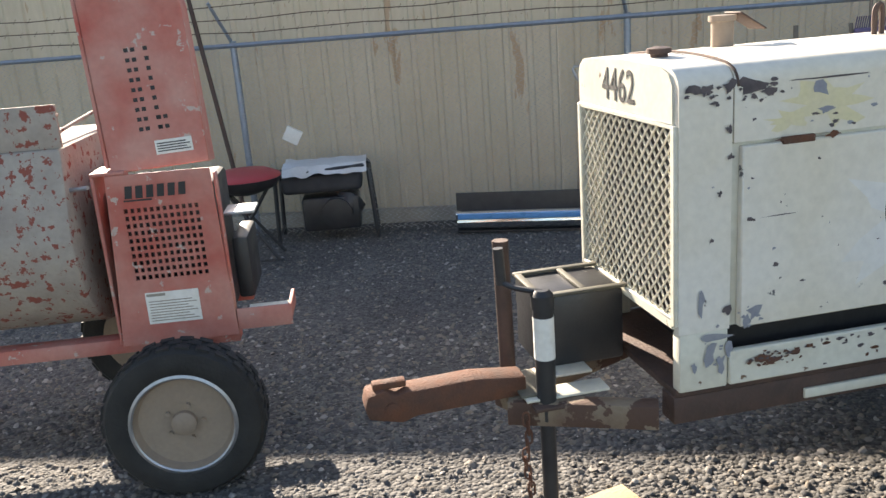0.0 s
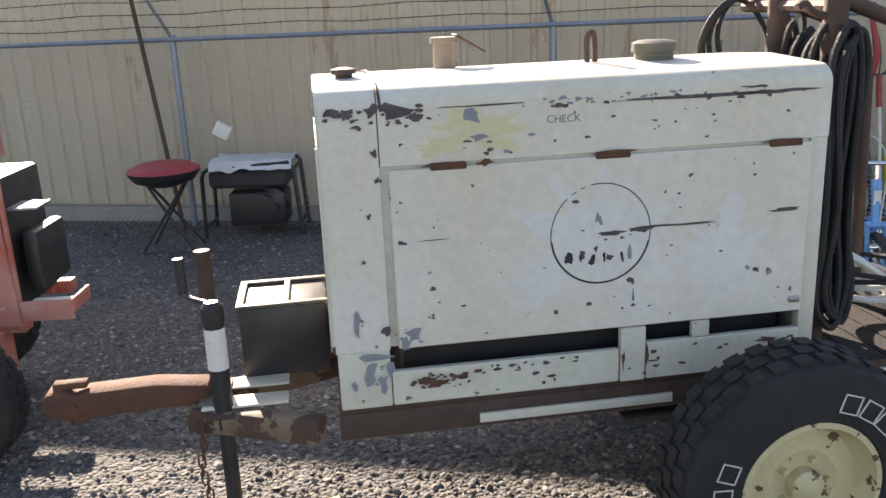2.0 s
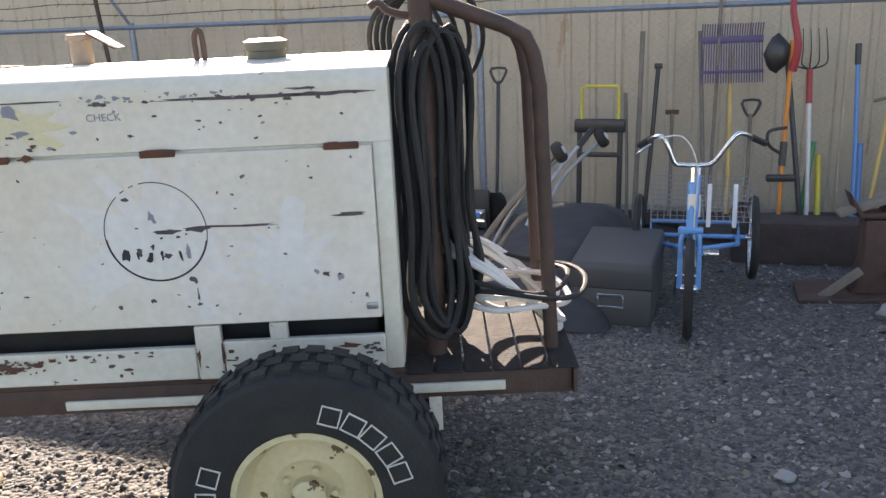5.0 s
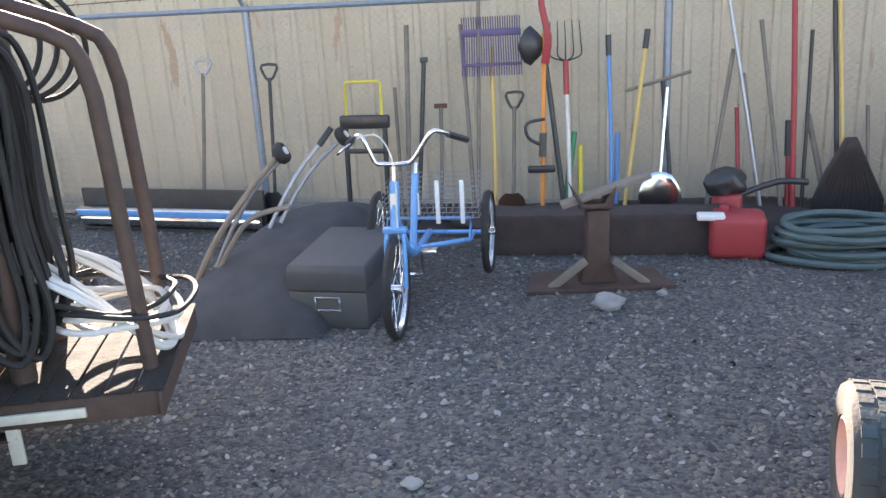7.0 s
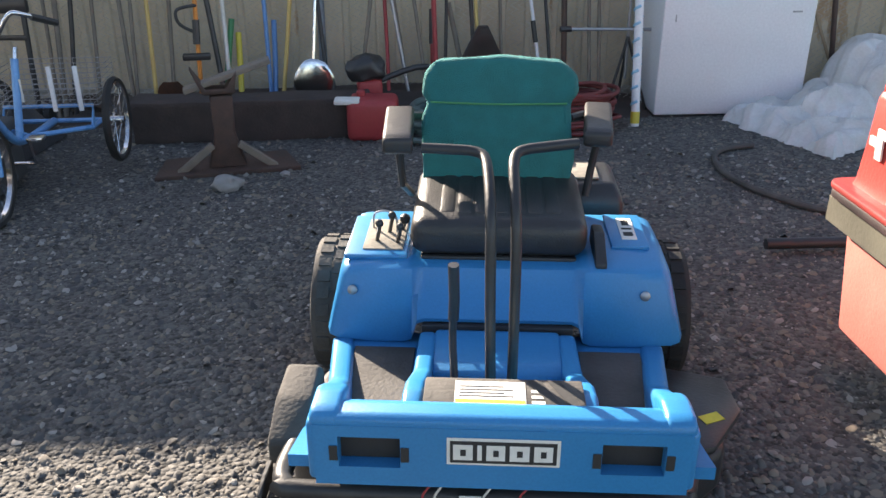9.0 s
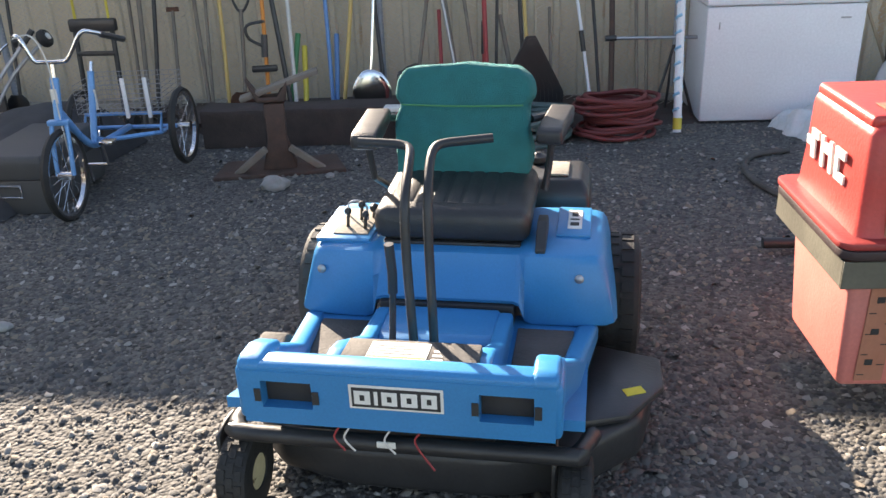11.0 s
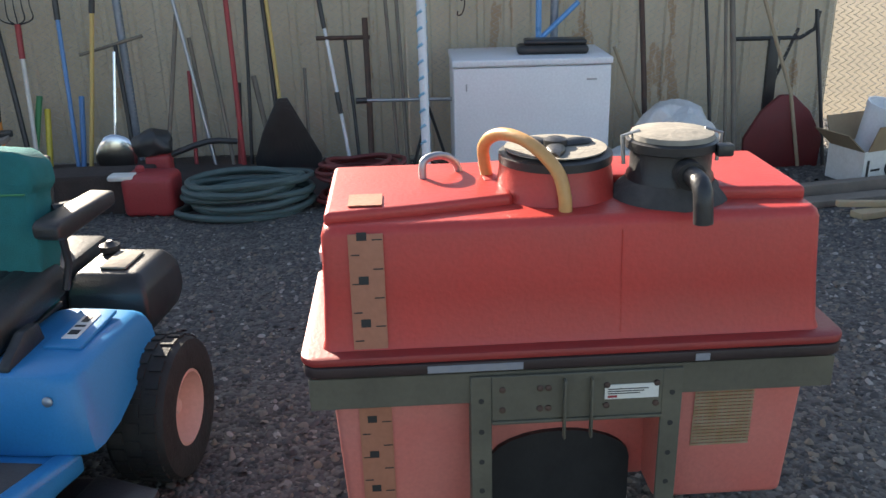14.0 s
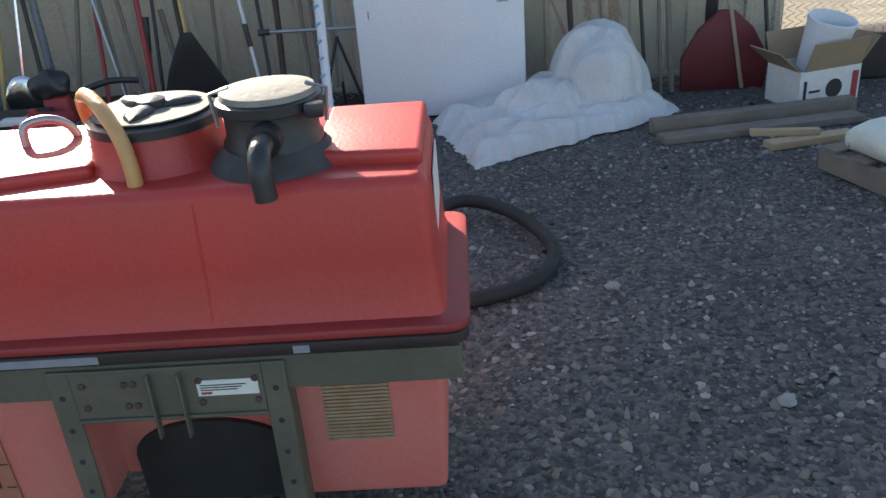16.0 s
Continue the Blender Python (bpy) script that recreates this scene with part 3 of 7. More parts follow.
part("far_side", B((0.112, D - 0.02, 0.525), (1.415, D - 0.003, 1.232), 0.003), CREAM, G)
part("floor_pan", B((X0, 0.02, 0.50), (1.43, D - 0.02, 0.522), 0.003), RUST_PIPE, G)
# chipped paint and old scrape marks on the near side
cr = random.Random(5)
for x, z, w, h in ((-0.005, 1.385, 0.05, 0.03), (0.03, 1.385, 0.05, 0.035), (0.10, 1.385, 0.05, 0.05), (0.165, 1.385, 0.10, 0.05), (0.22, 1.36, 0.05, 0.03), (0.10, 1.275, 0.03, 0.03), (0.075, 1.10, 0.022, 0.02), (0.05, 0.97, 0.018, 0.018), (0.10, 0.76, 0.03, 0.04), (0.105, 1.20, 0.025, 0.02)):
    flake("paint_chip", CHIP_DARK, G, x, z, w, h, -0.0016, cr)
for x, z, w, h in ((0.02, 0.80, 0.035, 0.10), (0.05, 0.63, 0.05, 0.09), (0.085, 0.60, 0.035, 0.07), (0.00, 0.60, 0.02, 0.04), (0.06, 0.68, 0.12, 0.035), (0.105, 0.64, 0.03, 0.06)):
    flake("primer_patch", CHIP_GREY, G, x, z, w, h, -0.0018, cr)
for x, z, w, h in ((1.02, 1.375, 0.62, 0.012), (1.25, 1.377, 0.28, 0.016), (0.62, 1.372, 0.05, 0.016), (0.40, 1.386, 0.30, 0.006), (1.2, 1.392, 0.14, 0.012), (0.36, 1.29, 0.04, 0.012), (0.42, 1.265, 0.028, 0.014), (0.70, 1.28, 0.02, 0.012)):
    flake("paint_chip", CHIP_DARK, G, x, z, w, h, -0.0014, cr, 13)
for x, z, w, h in ((0.16, 1.02, 0.035, 0.016), (0.25, 1.022, 0.12, 0.004), (0.24, 0.88, 0.02, 0.022), (0.33, 0.82, 0.02, 0.012), (0.70, 0.79, 0.02, 0.018), (0.60, 0.775, 0.02, 0.02), (0.83, 0.85, 0.035, 0.026), (0.86, 1.005, 0.09, 0.022), (0.97, 1.01, 0.30, 0.010), (0.77, 1.0, 0.16, 0.016), (1.30, 1.03, 0.13, 0.012), (1.22, 0.85, 0.025, 0.022), (0.72, 0.955, 0.02, 0.03), (0.68, 0.94, 0.03, 0.03), (0.76, 0.93, 0.03, 0.022), (0.66, 1.10, 0.03, 0.02), (0.835, 0.80, 0.008, 0.06)):
    flake("paint_chip", CHIP_DARK, G, x, z, w, h, -0.0155, cr)
for x, z, w, h in ((0.18, 0.745, 0.06, 0.06), (1.26, 0.84, 0.02, 0.03), (1.19, 0.86, 0.025, 0.02), (0.155, 0.72, 0.03, 0.05), (0.73, 1.045, 0.03, 0.05), (0.82, 0.94, 0.02, 0.07)):
    flake("primer_patch", CHIP_GREY, G, x, z, w, h, -0.0157, cr)
for cx, cz, w, h, n, mt_, dep in ((0.20, 1.372, 0.11, 0.045, 26, CHIP_DARK, -0.0019), (0.06, 1.368, 0.08, 0.03, 12, CHIP_DARK, -0.0019), (0.80, 1.385, 0.5, 0.018, 26, CHIP_GREY, -0.0012), (1.10, 1.372, 0.28, 0.014, 22, CHIP_DARK, -0.0019), (0.06, 0.66, 0.05, 0.06, 10, CHIP_GREY, -0.0021), (0.17, 0.735, 0.05, 0.04, 12, CHIP_GREY, -0.0158), (0.27, 0.59, 0.14, 0.03, 22, RUST, -0.0108), (0.24, 0.60, 0.12, 0.035, 14, CHIP_DARK, -0.0110), (0.55, 0.615, 0.3, 0.012, 14, CHIP_DARK, -0.0058), (1.33, 0.60, 0.05, 0.03, 12, CHIP_DARK, -0.0058), (0.80, 1.0, 0.10, 0.02, 10, CHIP_DARK, -0.0161)):
    for k in range(n):
        q = cr.uniform(0.004, 0.016)
        flake("paint_chip", mt_, G, cx + cr.gauss(0, w / 2.4), cz + cr.gauss(0, h / 2.4), q * cr.uniform(0.8, 2.4), q, dep - 0.00005 * k, cr, 8)
flake("paint_patch", YELLOW_STAIN, G, 0.40, 1.315, 0.30, 0.15, -0.0010, cr, 26, "faded yellow paint patch")
flake("paint_patch", YELLOW_STAIN, G, 0.28, 1.28, 0.16, 0.06, -0.0008, cr, 22)
flake("repainted_area", WHITEWASH, G, 0.74, 0.98, 0.60, 0.50, -0.0144, cr, 40, "chalky white repainted area")
flake("repainted_area", WHITEWASH, G, 1.12, 0.90, 0.34, 0.36, -0.0146, cr, 36)
for k in range(70):
    x, z = cr.uniform(0.0, 1.36), cr.choice((cr.uniform(0.72, 1.2), cr.uniform(1.25, 1.38)))
    q = cr.uniform(0.004, 0.013)
    door_side = z < 1.22 and x > 0.145
    if 0.125 < x < 0.145:
        continue
    flake("paint_chip", CHIP_DARK if k % 3 else CHIP_GREY, G, x, z, q * cr.uniform(0.6, 2.2), q, -0.0155 if door_side else -0.0016, cr, 7)
for k in range(26):
    x = cr.uniform(0.13, 1.36)
    flake("paint_chip", CHIP_DARK if k % 2 else RUST, G, x, cr.uniform(0.53, 0.625), cr.uniform(0.008, 0.04), cr.uniform(0.005, 0.02), -0.0105 if 0.80 < x < 0.885 else -0.0056, cr, 8)
for x, z, w, h in ((0.37, 1.355, 0.06, 0.05), (0.385, 1.30, 0.06, 0.022)):
    flake("primer_patch", CHIP_GREY, G, x, z, w, h, -0.0022, cr)
for x, w in ((0.28, 0.12), (0.40, 0.06), (0.78, 0.14), (1.28, 0.10)):
    flake("rust_stain", RUST, G, x, 1.232, w, 0.022, -0.0205, cr, 12)
for x, z, w, h in ((0.20, 0.60, 0.06, 0.03), (0.25, 0.585, 0.1, 0.03), (0.32, 0.6, 0.06, 0.025), (0.81, 0.60, 0.012, 0.09), (0.885, 0.60, 0.012, 0.09), (1.28, 0.62, 0.10, 0.02)):
    flake("rust_stain", RUST, G, x, z, w, h, -0.0105, cr)
# round emblem, worn away in places
bm = bmesh.new()
for i in range(60):
    a0, a1 = 2 * math.pi * i / 60, 2 * math.pi * (i + 1) / 60
    if 17 <= i <= 22 and i % 2:
        continue
    wdt = 0.006 if 30 < i < 58 else 0.003
    q = [bm.verts.new((0.735 + r * math.cos(a), -0.0152, 1.0 + r * math.sin(a))) for r, a in ((0.150, a0), (0.150, a1), (0.150 - wdt, a1), (0.150 - wdt, a0))]
    bm.faces.new(q)
for x, z, w, h in ((0.64, 0.93, 0.03, 0.045), (0.675, 0.93, 0.012, 0.045), (0.71, 0.925, 0.03, 0.04), (0.745, 0.93, 0.012, 0.03), (0.80, 0.93, 0.015, 0.05)):
    flake("emblem_mark", INK, door, x, z, w, h, -0.0160, cr, 7)
part("emblem", bm, INK, door, "worn black round emblem", smooth=False)
text_mesh("stencil", "CHECK", 0.030, Matrix.Translation((0.63, -0.0012, 1.335)) @ FACE_FRONT, CHIP_GREY, G, 0.0004)
# on the hood
part("radiator_cap", lathe(bmesh.new(), [(0.026, 0), (0.026, 0.012), (0.037, 0.014), (0.037, 0.028), (0.012, 0.034)], 20, Matrix.Translation((0.045, 0.30, 1.453))), RUST_PIPE, G)
part("fuel_cap", lathe(bmesh.new(), [(0.062, 0), (0.062, 0.03), (0.070, 0.032), (0.070, 0.058), (0.052, 0.066), (0.02, 0.067)], 28, Matrix.Translation((1.035, 0.365, 1.450))), OLIVE, G, "rusty fuel filler cap")
bm = lathe(bmesh.new(), [(0.036, 0), (0.036, 0.10), (0.045, 0.102), (0.045, 0.12), (0.01, 0.122)], 20, Matrix.Translation((0.385, 0.54, 1.43)))
ex = part("exhaust_pipe", bm, TAN_HUB, G, "pale dusty exhaust stack")
part("rain_flap", B((-0.05, -0.05, 0), (0.06, 0.05, 0.006), 0.002, m=Matrix.Translation((0.462, 0.54, 1.528)) @ Matrix.Rotation(radians(32), 4, "Y")), RUST_PIPE, ex)
part("lifting_eye", T([(0.815, 0.365, 1.45), (0.812, 0.365, 1.52), (0.820, 0.365, 1.545), (0.836, 0.365, 1.540), (0.840, 0.365, 1.45)], 0.009, 8, 4), RUST_PIPE, G)
part("hood_strap", T([(0.125, -0.002, 1.385), (0.12, 0.05, 1.445), (0.12, D / 2, 1.464), (0.12, D - 0.05, 1.445)], 0.004, 6, 4), RUST_PIPE, G)
# chassis
for y in (0.06, D - 0.06):
    part("frame_rail", B((-0.05, y - 0.04, 0.415), (1.95, y + 0.04, 0.50), 0.004), RUST_PIPE, G, "brown steel frame rail")
part("edge_strip", B((0.37, 0.008, 0.432), (0.98, 0.019, 0.462), 0.002), CREAM_PLAIN, G)
part("edge_strip", B((1.44, 0.003, 0.44), (1.74, 0.016, 0.47), 0.002), CREAM_PLAIN, G)
part("axle", T([(1.178, -0.32, 0.366), (1.178, D + 0.27, 0.366)], 0.03), RUST_PIPE, G)
bm = bmesh.new()
for k in range(4):
    box(bm, (1.17 - 0.34 + 0.06 * k, 0.02, 0.375 - 0.009 * k), (1.17 + 0.34 - 0.06 * k, 0.08, 0.383 - 0.009 * k), 0.002, 1)
part("leaf_spring", bm, RUST_PIPE, G)
tyre = wheel(G, (1.178, -0.355, 0.366), 0.368, 0.215, 0.195, AXIS_Y, RUBBER, CREAM_HUB, "black off-road tyre with outlined white lettering", 34, 0.35, "chipped cream steel rim")
wheel(G, (1.178, D + 0.30, 0.366), 0.368, 0.215, 0.195, AXIS_Y.inverted(), RUBBER, CREAM_HUB, "", 34)
# outlined letters on the sidewall as plain hollow bars
bm = bmesh.new()
for i, a in enumerate((72, 58, 45, 31, 18, 160, 176, 195)):
    m = Matrix.Translation((1.178, -0.4655, 0.366)) @ Matrix.Rotation(radians(-a), 4, "Y") @ Matrix.Translation((0.262, 0, 0)) @ Matrix.Rotation(radians(90), 4, "Y")
    w, h, t = 0.027, 0.027, 0.0035
    for p, q in (((-w, -h), (-w + t, h)), ((w - t, -h), (w, h)), ((-w, h - t), (w, h)), ((-w, -h), (w, -h + t))):
        box(bm, (p[0], -0.0008, p[1]), (q[0], 0.0025, q[1]), m=m)
part("lettering", bm, WHITE_HOSE, tyre, "white outlined bars of sidewall lettering")
# tongue, coupler, jack, battery box
yc = 0.245
for s in (-1, 1):
    part("tongue_beam", B((0, -0.03, 0.425), (0.44 if s < 0 else 0.60, 0.03, 0.50), 0.004, m=Matrix.Translation((-0.50, yc + s * 0.045, 0)) @ Matrix.Rotation(radians(s * 25), 4, "Z")), TONGUE_PAINT, G, "brown steel tongue beam with cream paint remains")
    part("gusset", B((-0.46, yc + s * 0.07 - 0.04, 0.503), (-0.20, yc + s * 0.07 + 0.04, 0.511), 0.002), CREAM_PLAIN, G)
prof = [(-0.92, 0.50), (-0.93, 0.535), (-0.92, 0.575), (-0.87, 0.585), (-0.84, 0.565), (-0.80, 0.572), (-0.60, 0.578), (-0.44, 0.56), (-0.44, 0.50), (-0.78, 0.49), (-0.82, 0.475), (-0.88, 0.49)]
c = part("coupler", P(prof, yc - 0.045, yc + 0.045, "y", 0.008, 2), RUST, G, "rusty brown trailer coupler")
part("coupler_latch", B((-0.90, yc - 0.02, 0.578), (-0.80, yc + 0.02, 0.60), 0.006), RUST, c)
part("coupler_bolt", lathe(bmesh.new(), [(0.022, 0), (0.022, 0.006), (0.012, 0.008)], 14, Matrix.Translation((-0.85, yc - 0.045, 0.525)) @ AXIS_Y), RUST, c)
part("mount_plate", B((-0.47, yc - 0.09, 0.512), (-0.38, yc + 0.09, 0.52), 0.002), OLIVE, G)
jx, jy = -0.395, 0.150
part("jack_outer", T([(jx, jy, 0.44), (jx, jy, 0.81)], 0.030, 16), BLACK, G, "black swivel jack tube")
part("jack_inner", T([(jx, jy, 0.03), (jx, jy, 0.46)], 0.024, 14), BLACK, G)
part("jack_foot", lathe(bmesh.new(), [(0.075, 0.0), (0.078, 0.006), (0.06, 0.02), (0.03, 0.035)], 20, Matrix.Translation((jx, jy, 0.028))), BLACK, G)
lab = lathe(bmesh.new(), [(0.0312, 0.635), (0.0312, 0.765)], 18, Matrix.Translation((jx, jy, 0)), cap=False)
part("jack_label", lab, PAPER, G, "scuffed white label")
bm = lathe(bmesh.new(), [(0.034, 0.79), (0.034, 0.83), (0.02, 0.845)], 16, Matrix.Translation((jx, jy, 0)))
tube(bm, [(jx, jy, 0.838), (jx - 0.06, jy + 0.05, 0.842), (jx - 0.092, jy + 0.10, 0.850)], 0.009, 8, 3)
tube(bm, [(jx - 0.092, jy + 0.10, 0.845), (jx - 0.096, jy + 0.102, 0.955)], 0.016, 10)
part("jack_crank", bm, BLACK, G)
part("stake_post", T([(-0.440, 0.40, 0.44), (-0.441, 0.405, 0.934)], 0.026, 14), RUST_PIPE, G, "rusty upright pipe")
part("jack_bracket", B((jx - 0.05, jy - 0.05, 0.485), (jx + 0.09, jy + 0.09, 0.497), 0.003), RUST_PIPE, G)
bb = part("battery_box", B((-0.345, 0.345, 0.502), (-0.06, 0.60, 0.745), 0.012), BLACK_PLASTIC, G, "black battery box with pale rim")
bm = bmesh.new()
box(bm, (-0.35, 0.337, 0.746), (-0.05, 0.362, 0.757), 0.003)
box(bm, (-0.35, 0.585, 0.746), (-0.05, 0.61, 0.757), 0.003)
box(bm, (-0.35, 0.362, 0.746), (-0.325, 0.585, 0.757), 0.003)
box(bm, (-0.20, 0.362, 0.746), (-0.18, 0.585, 0.757), 0.003)
part("hold_down", bm, OLIVE, bb, "dull steel hold-down frame")
bm = bmesh.new()
for k in range(15):
    mm = Matrix.Translation((-0.47 + 0.007 * math.sin(k), yc - 0.12, 0.46 - 0.029 * k)) @ Matrix.Rotation(radians(90 * (k % 2)), 4, "Z")
    tube(bm, [mm @ Vector(p) for p in ((-0.008, 0, 0.018), (0.008, 0, 0.018), (0.008, 0, -0.018), (-0.008, 0, -0.018))], 0.0035, 5, 3, closed=True)
part("safety_chain", bm, RUST, G, "hanging rusty chain")
# cable rack behind the hood
for y in (0.17, 0.50):
    bm = T([(1.53, y, 0.50), (1.53, y, 1.64)], 0.037, 12)
    part("rack_post", bm, RUST_PIPE, G, "rusty brown rack post")
    part("rack_arm", T([(1.53, y, 1.625), (1.775, y, 1.53), (1.835, y, 1.495), (1.858, y, 1.445), (1.875, y, 1.35), (1.905, y, 0.50)], 0.024, 10), RUST_PIPE, G, "bent rusty pipe arm")
part("rack_cross", T([(1.53, 0.17, 1.60), (1.53, 0.73, 1.60)], 0.022), RUST_PIPE, G)
part("cable_hook", T([(1.50, 0.17, 1.57), (1.44, 0.15, 1.585), (1.41, 0.14, 1.61), (1.385, 0.14, 1.60)], 0.012, 8, 3), RUST_PIPE, G)
# slats added as a floor, darkened by colour as if shaded
for k in range(6):
    part("rack_slat", B((1.436 + 0.09 * k, 0.004, 0.5015), (1.519 + 0.09 * k, D - 0.004, 0.508), 0.002, 1), SHADED_STEEL, G, "rack floor slat coloured near black to stand for shade")
part("rack_end", B((1.951, 0.0, 0.42), (1.963, D, 0.500), 0.002, 1), RUST_PIPE, G)
part("tail_bracket", B((1.50, 0.02, 0.30), (1.54, 0.035, 0.42), 0.003), CREAM_PLAIN, G)
hr = random.Random(3)
for i in range(19):
    y = (0.16 if i < 12 else 0.40) + hr.uniform(-0.07, 0.07)
    x = (1.525 if i % 2 else 1.585) + hr.uniform(-0.03, 0.03)
    low = 0.54 + hr.uniform(0.0, 0.14)
    w = hr.uniform(0.03, 0.085)
    top = 1.52 + hr.uniform(-0.03, 0.03)
    pts = [(x, y, top), (x - w, y - 0.03, top - 0.14), (x - w * 0.8 + hr.uniform(-0.02, 0.02), y - 0.04, 1.0), (x - w * 0.9, y - 0.03, low + 0.12), (x + 0.02, y, low), (x + w, y + 0.03, low + 0.14), (x + w * 0.6 + hr.uniform(-0.02, 0.02), y + 0.04, 1.0), (x + w * 0.8, y + 0.03, top - 0.14)]
    c_ = part("welding_cable", T(pts, 0.0112, 7, 4, closed=True), RUBBER, None, "")
    c_.matrix_world = G.matrix_world
    tagged(c_, "black rubber welding cable looped over the rusty rack", "cable", "welding cables on the rack")
for i in range(9):
    cx, cy = 1.81 + hr.uniform(-0.03, 0.03), 0.34 + hr.uniform(-0.05, 0.05)
    rad = hr.uniform(0.13, 0.24)
    lift = 0.40 if i < 4 else 0.04
    pts = [(cx + rad * 0.95 * math.cos(a) - lift * 0.35 * max(0, -math.cos(a)), cy + rad * math.sin(a), 0.525 + 0.022 * i * (i >= 4) + lift * (0.5 - 0.5 * math.cos(a + 0.0)) * 0.9 + 0.012 * math.sin(3 * a + i)) for a in [2 * math.pi * k / 10 for k in range(10)]]
    c_ = part("hose_loop", T(pts, 0.0105 if i < 7 else 0.009, 7, 4, closed=True), WHITE_HOSE if i < 7 else RUBBER, None)
    c_.matrix_world = G.matrix_world
    tagged(c_, "coiled off-white hose lying on the rack floor" if i < 7 else "thin black cord in the hose coil", "hose", "hose coil on the trailer")

for i in range(4):
    cx, rr_ = 1.47 + 0.035 * i, 0.13 + 0.012 * i
    pts = [(cx + rr_ * math.cos(a), 0.69 + 0.03 * math.sin(a * 2 + i), 1.475 + (rr_ + 0.02) * math.sin(a)) for a in [2 * math.pi * k / 10 for k in range(10)]]
    c_ = part("air_hose", T(pts, 0.0095, 7, 4, closed=True), RUBBER)
    c_.matrix_world = G.matrix_world
    tagged(c_, "thin black hose coiled on the far rack post", "hose", "hose coil on the rack post")

# timber under the jack
blk = part("wood_block", B((-0.24, -0.07, 0), (0.24, 0.07, 0.03), 0.004), PLANK)
blk.matrix_world = pose(0.36, 2.43, 0.003, 0, 0, 25)
tagged(blk, "pale split plank under the trailer jack", "plank")

# ---- red mortar mixer ----
Mx = thing("mortar_mixer", pose(-0.985, 2.88, 0, 0, 0, 5), "faded red mortar mixer with engine cowl raised and crusted drum", "mortar mixer")
bm = bmesh.new()
# front sheet with a field of square holes built from bars
hx0, hx1, hz0, hz1, nx, nz = -0.125, 0.135, 0.80, 1.075, 12, 10
prism(bm, [(-0.205, 0.56), (0.205, 0.56), (0.196, hz0), (-0.187, hz0)], -0.006, 0.006, "y")
prism(bm, [(-0.171, hz1), (0.188, hz1), (0.185, 1.19), (-0.165, 1.19)], -0.006, 0.006, "y")
prism(bm, [(-0.187, hz0), (hx0, hz0), (hx0, hz1), (-0.171, hz1)], -0.006, 0.006, "y")
prism(bm, [(hx1, hz0), (0.196, hz0), (0.188, hz1), (hx1, hz1)], -0.006, 0.006, "y")
px, pz = (hx1 - hx0) / nx, (hz1 - hz0) / nz
vm = bmesh.new()
for i in range(nx + 1):
    box(vm, (hx0 + i * px - px * 0.2, -0.006, hz0), (hx0 + i * px + px * 0.2, 0.004, hz1))
for i in range(nz + 1):
    box(vm, (hx0, -0.0055, hz0 + i * pz - pz * 0.2), (hx1, 0.0035, hz0 + i * pz + pz * 0.2))
bmesh.ops.remove_doubles(bm, verts=bm.verts, dist=0.0006)
fp = part("front_panel", bm, RED_PAINT, Mx, "faded red panel with square vent holes", smooth=False)
tagged(part("vent_grid", vm, RED_PAINT, fp, smooth=False), "grid of square vent holes", kind="stuff")
part("engine_case", B((-0.185, 0.06, 0.58), (0.17, 0.5, 1.12), 0.02), BLACK, Mx)
part("side_panel", P([(0.008, 0.56), (0.5, 0.56), (0.5, 1.19), (0.008, 1.19)], -0.218, -0.206, "x", 0.003, 1), RED_PAINT, Mx)
part("side_panel", P([(0.008, 0.56), (0.04, 0.56), (0.04, 1.17), (0.008, 1.17)], 0.192, 0.204, "x", 0.003, 1), RED_PAINT, Mx)
part("top_lip", B((-0.215, -0.004, 1.192), (-0.10, 0.16, 1.204), 0.003), RED_PAINT, Mx)
# raised cowl leaning back
cw = Matrix.Translation((0, 0.03, 1.20)) @ Matrix.Rotation(radians(-6), 4, "X") @ Matrix.Rotation(radians(-3), 4, "Y")
bm = bmesh.new()
box(bm, (-0.15, 0, 0.0), (0.185, 0.012, 0.78), 0.003, 1, m=cw)
cowl = part("raised_cowl", bm, RED_PAINT, Mx, "raised faded red sheet cowl")
part("cowl_side", B((-0.165, 0.0, 0.02), (-0.152, 0.16, 0.78), 0.003, 1, m=cw), RED_PAINT, cowl)
part("cowl_side", B((0.172, 0.014, 0.0), (0.184, 0.14, 0.78), 0.003, 1, m=cw), RED_PAINT, cowl)
bm = bmesh.new()
for j in range(9):
    for i in range(3 if j > 1 else 5):
        q = Vector((-0.02 + i * 0.022 + 0.02 * (i == 2), -0.001, 0.14 + j * 0.034))
        box(bm, (q.x - 0.007, q.y, q.z - 0.007), (q.x + 0.007, q.y + 0.0015, q.z + 0.007), m=cw)
tagged(part("vent_hole", bm, INK, cowl, smooth=False), "dark square vent holes", kind="stuff")
st = part("warning_sticker", B((0.015, -0.0025, 0.045), (0.14, -0.0005, 0.095), m=cw), PAPER, cowl, "cream warning sticker with black print")
bm = bmesh.new()
for k in range(4):
    box(bm, (0.022, -0.0035, 0.054 + k * 0.009), (0.133 - 0.012 * (k % 2), -0.0027, 0.058 + k * 0.009), m=cw)
part("print", bm, INK, st)
sg = part("instruction_sticker", B((-0.10, -0.0085, 0.635), (0.085, -0.0065, 0.755)), PAPER, fp, "cream instruction sticker with lines of print")
bm = bmesh.new()
box(bm, (-0.095, -0.0094, 0.74), (-0.03, -0.0087, 0.75))
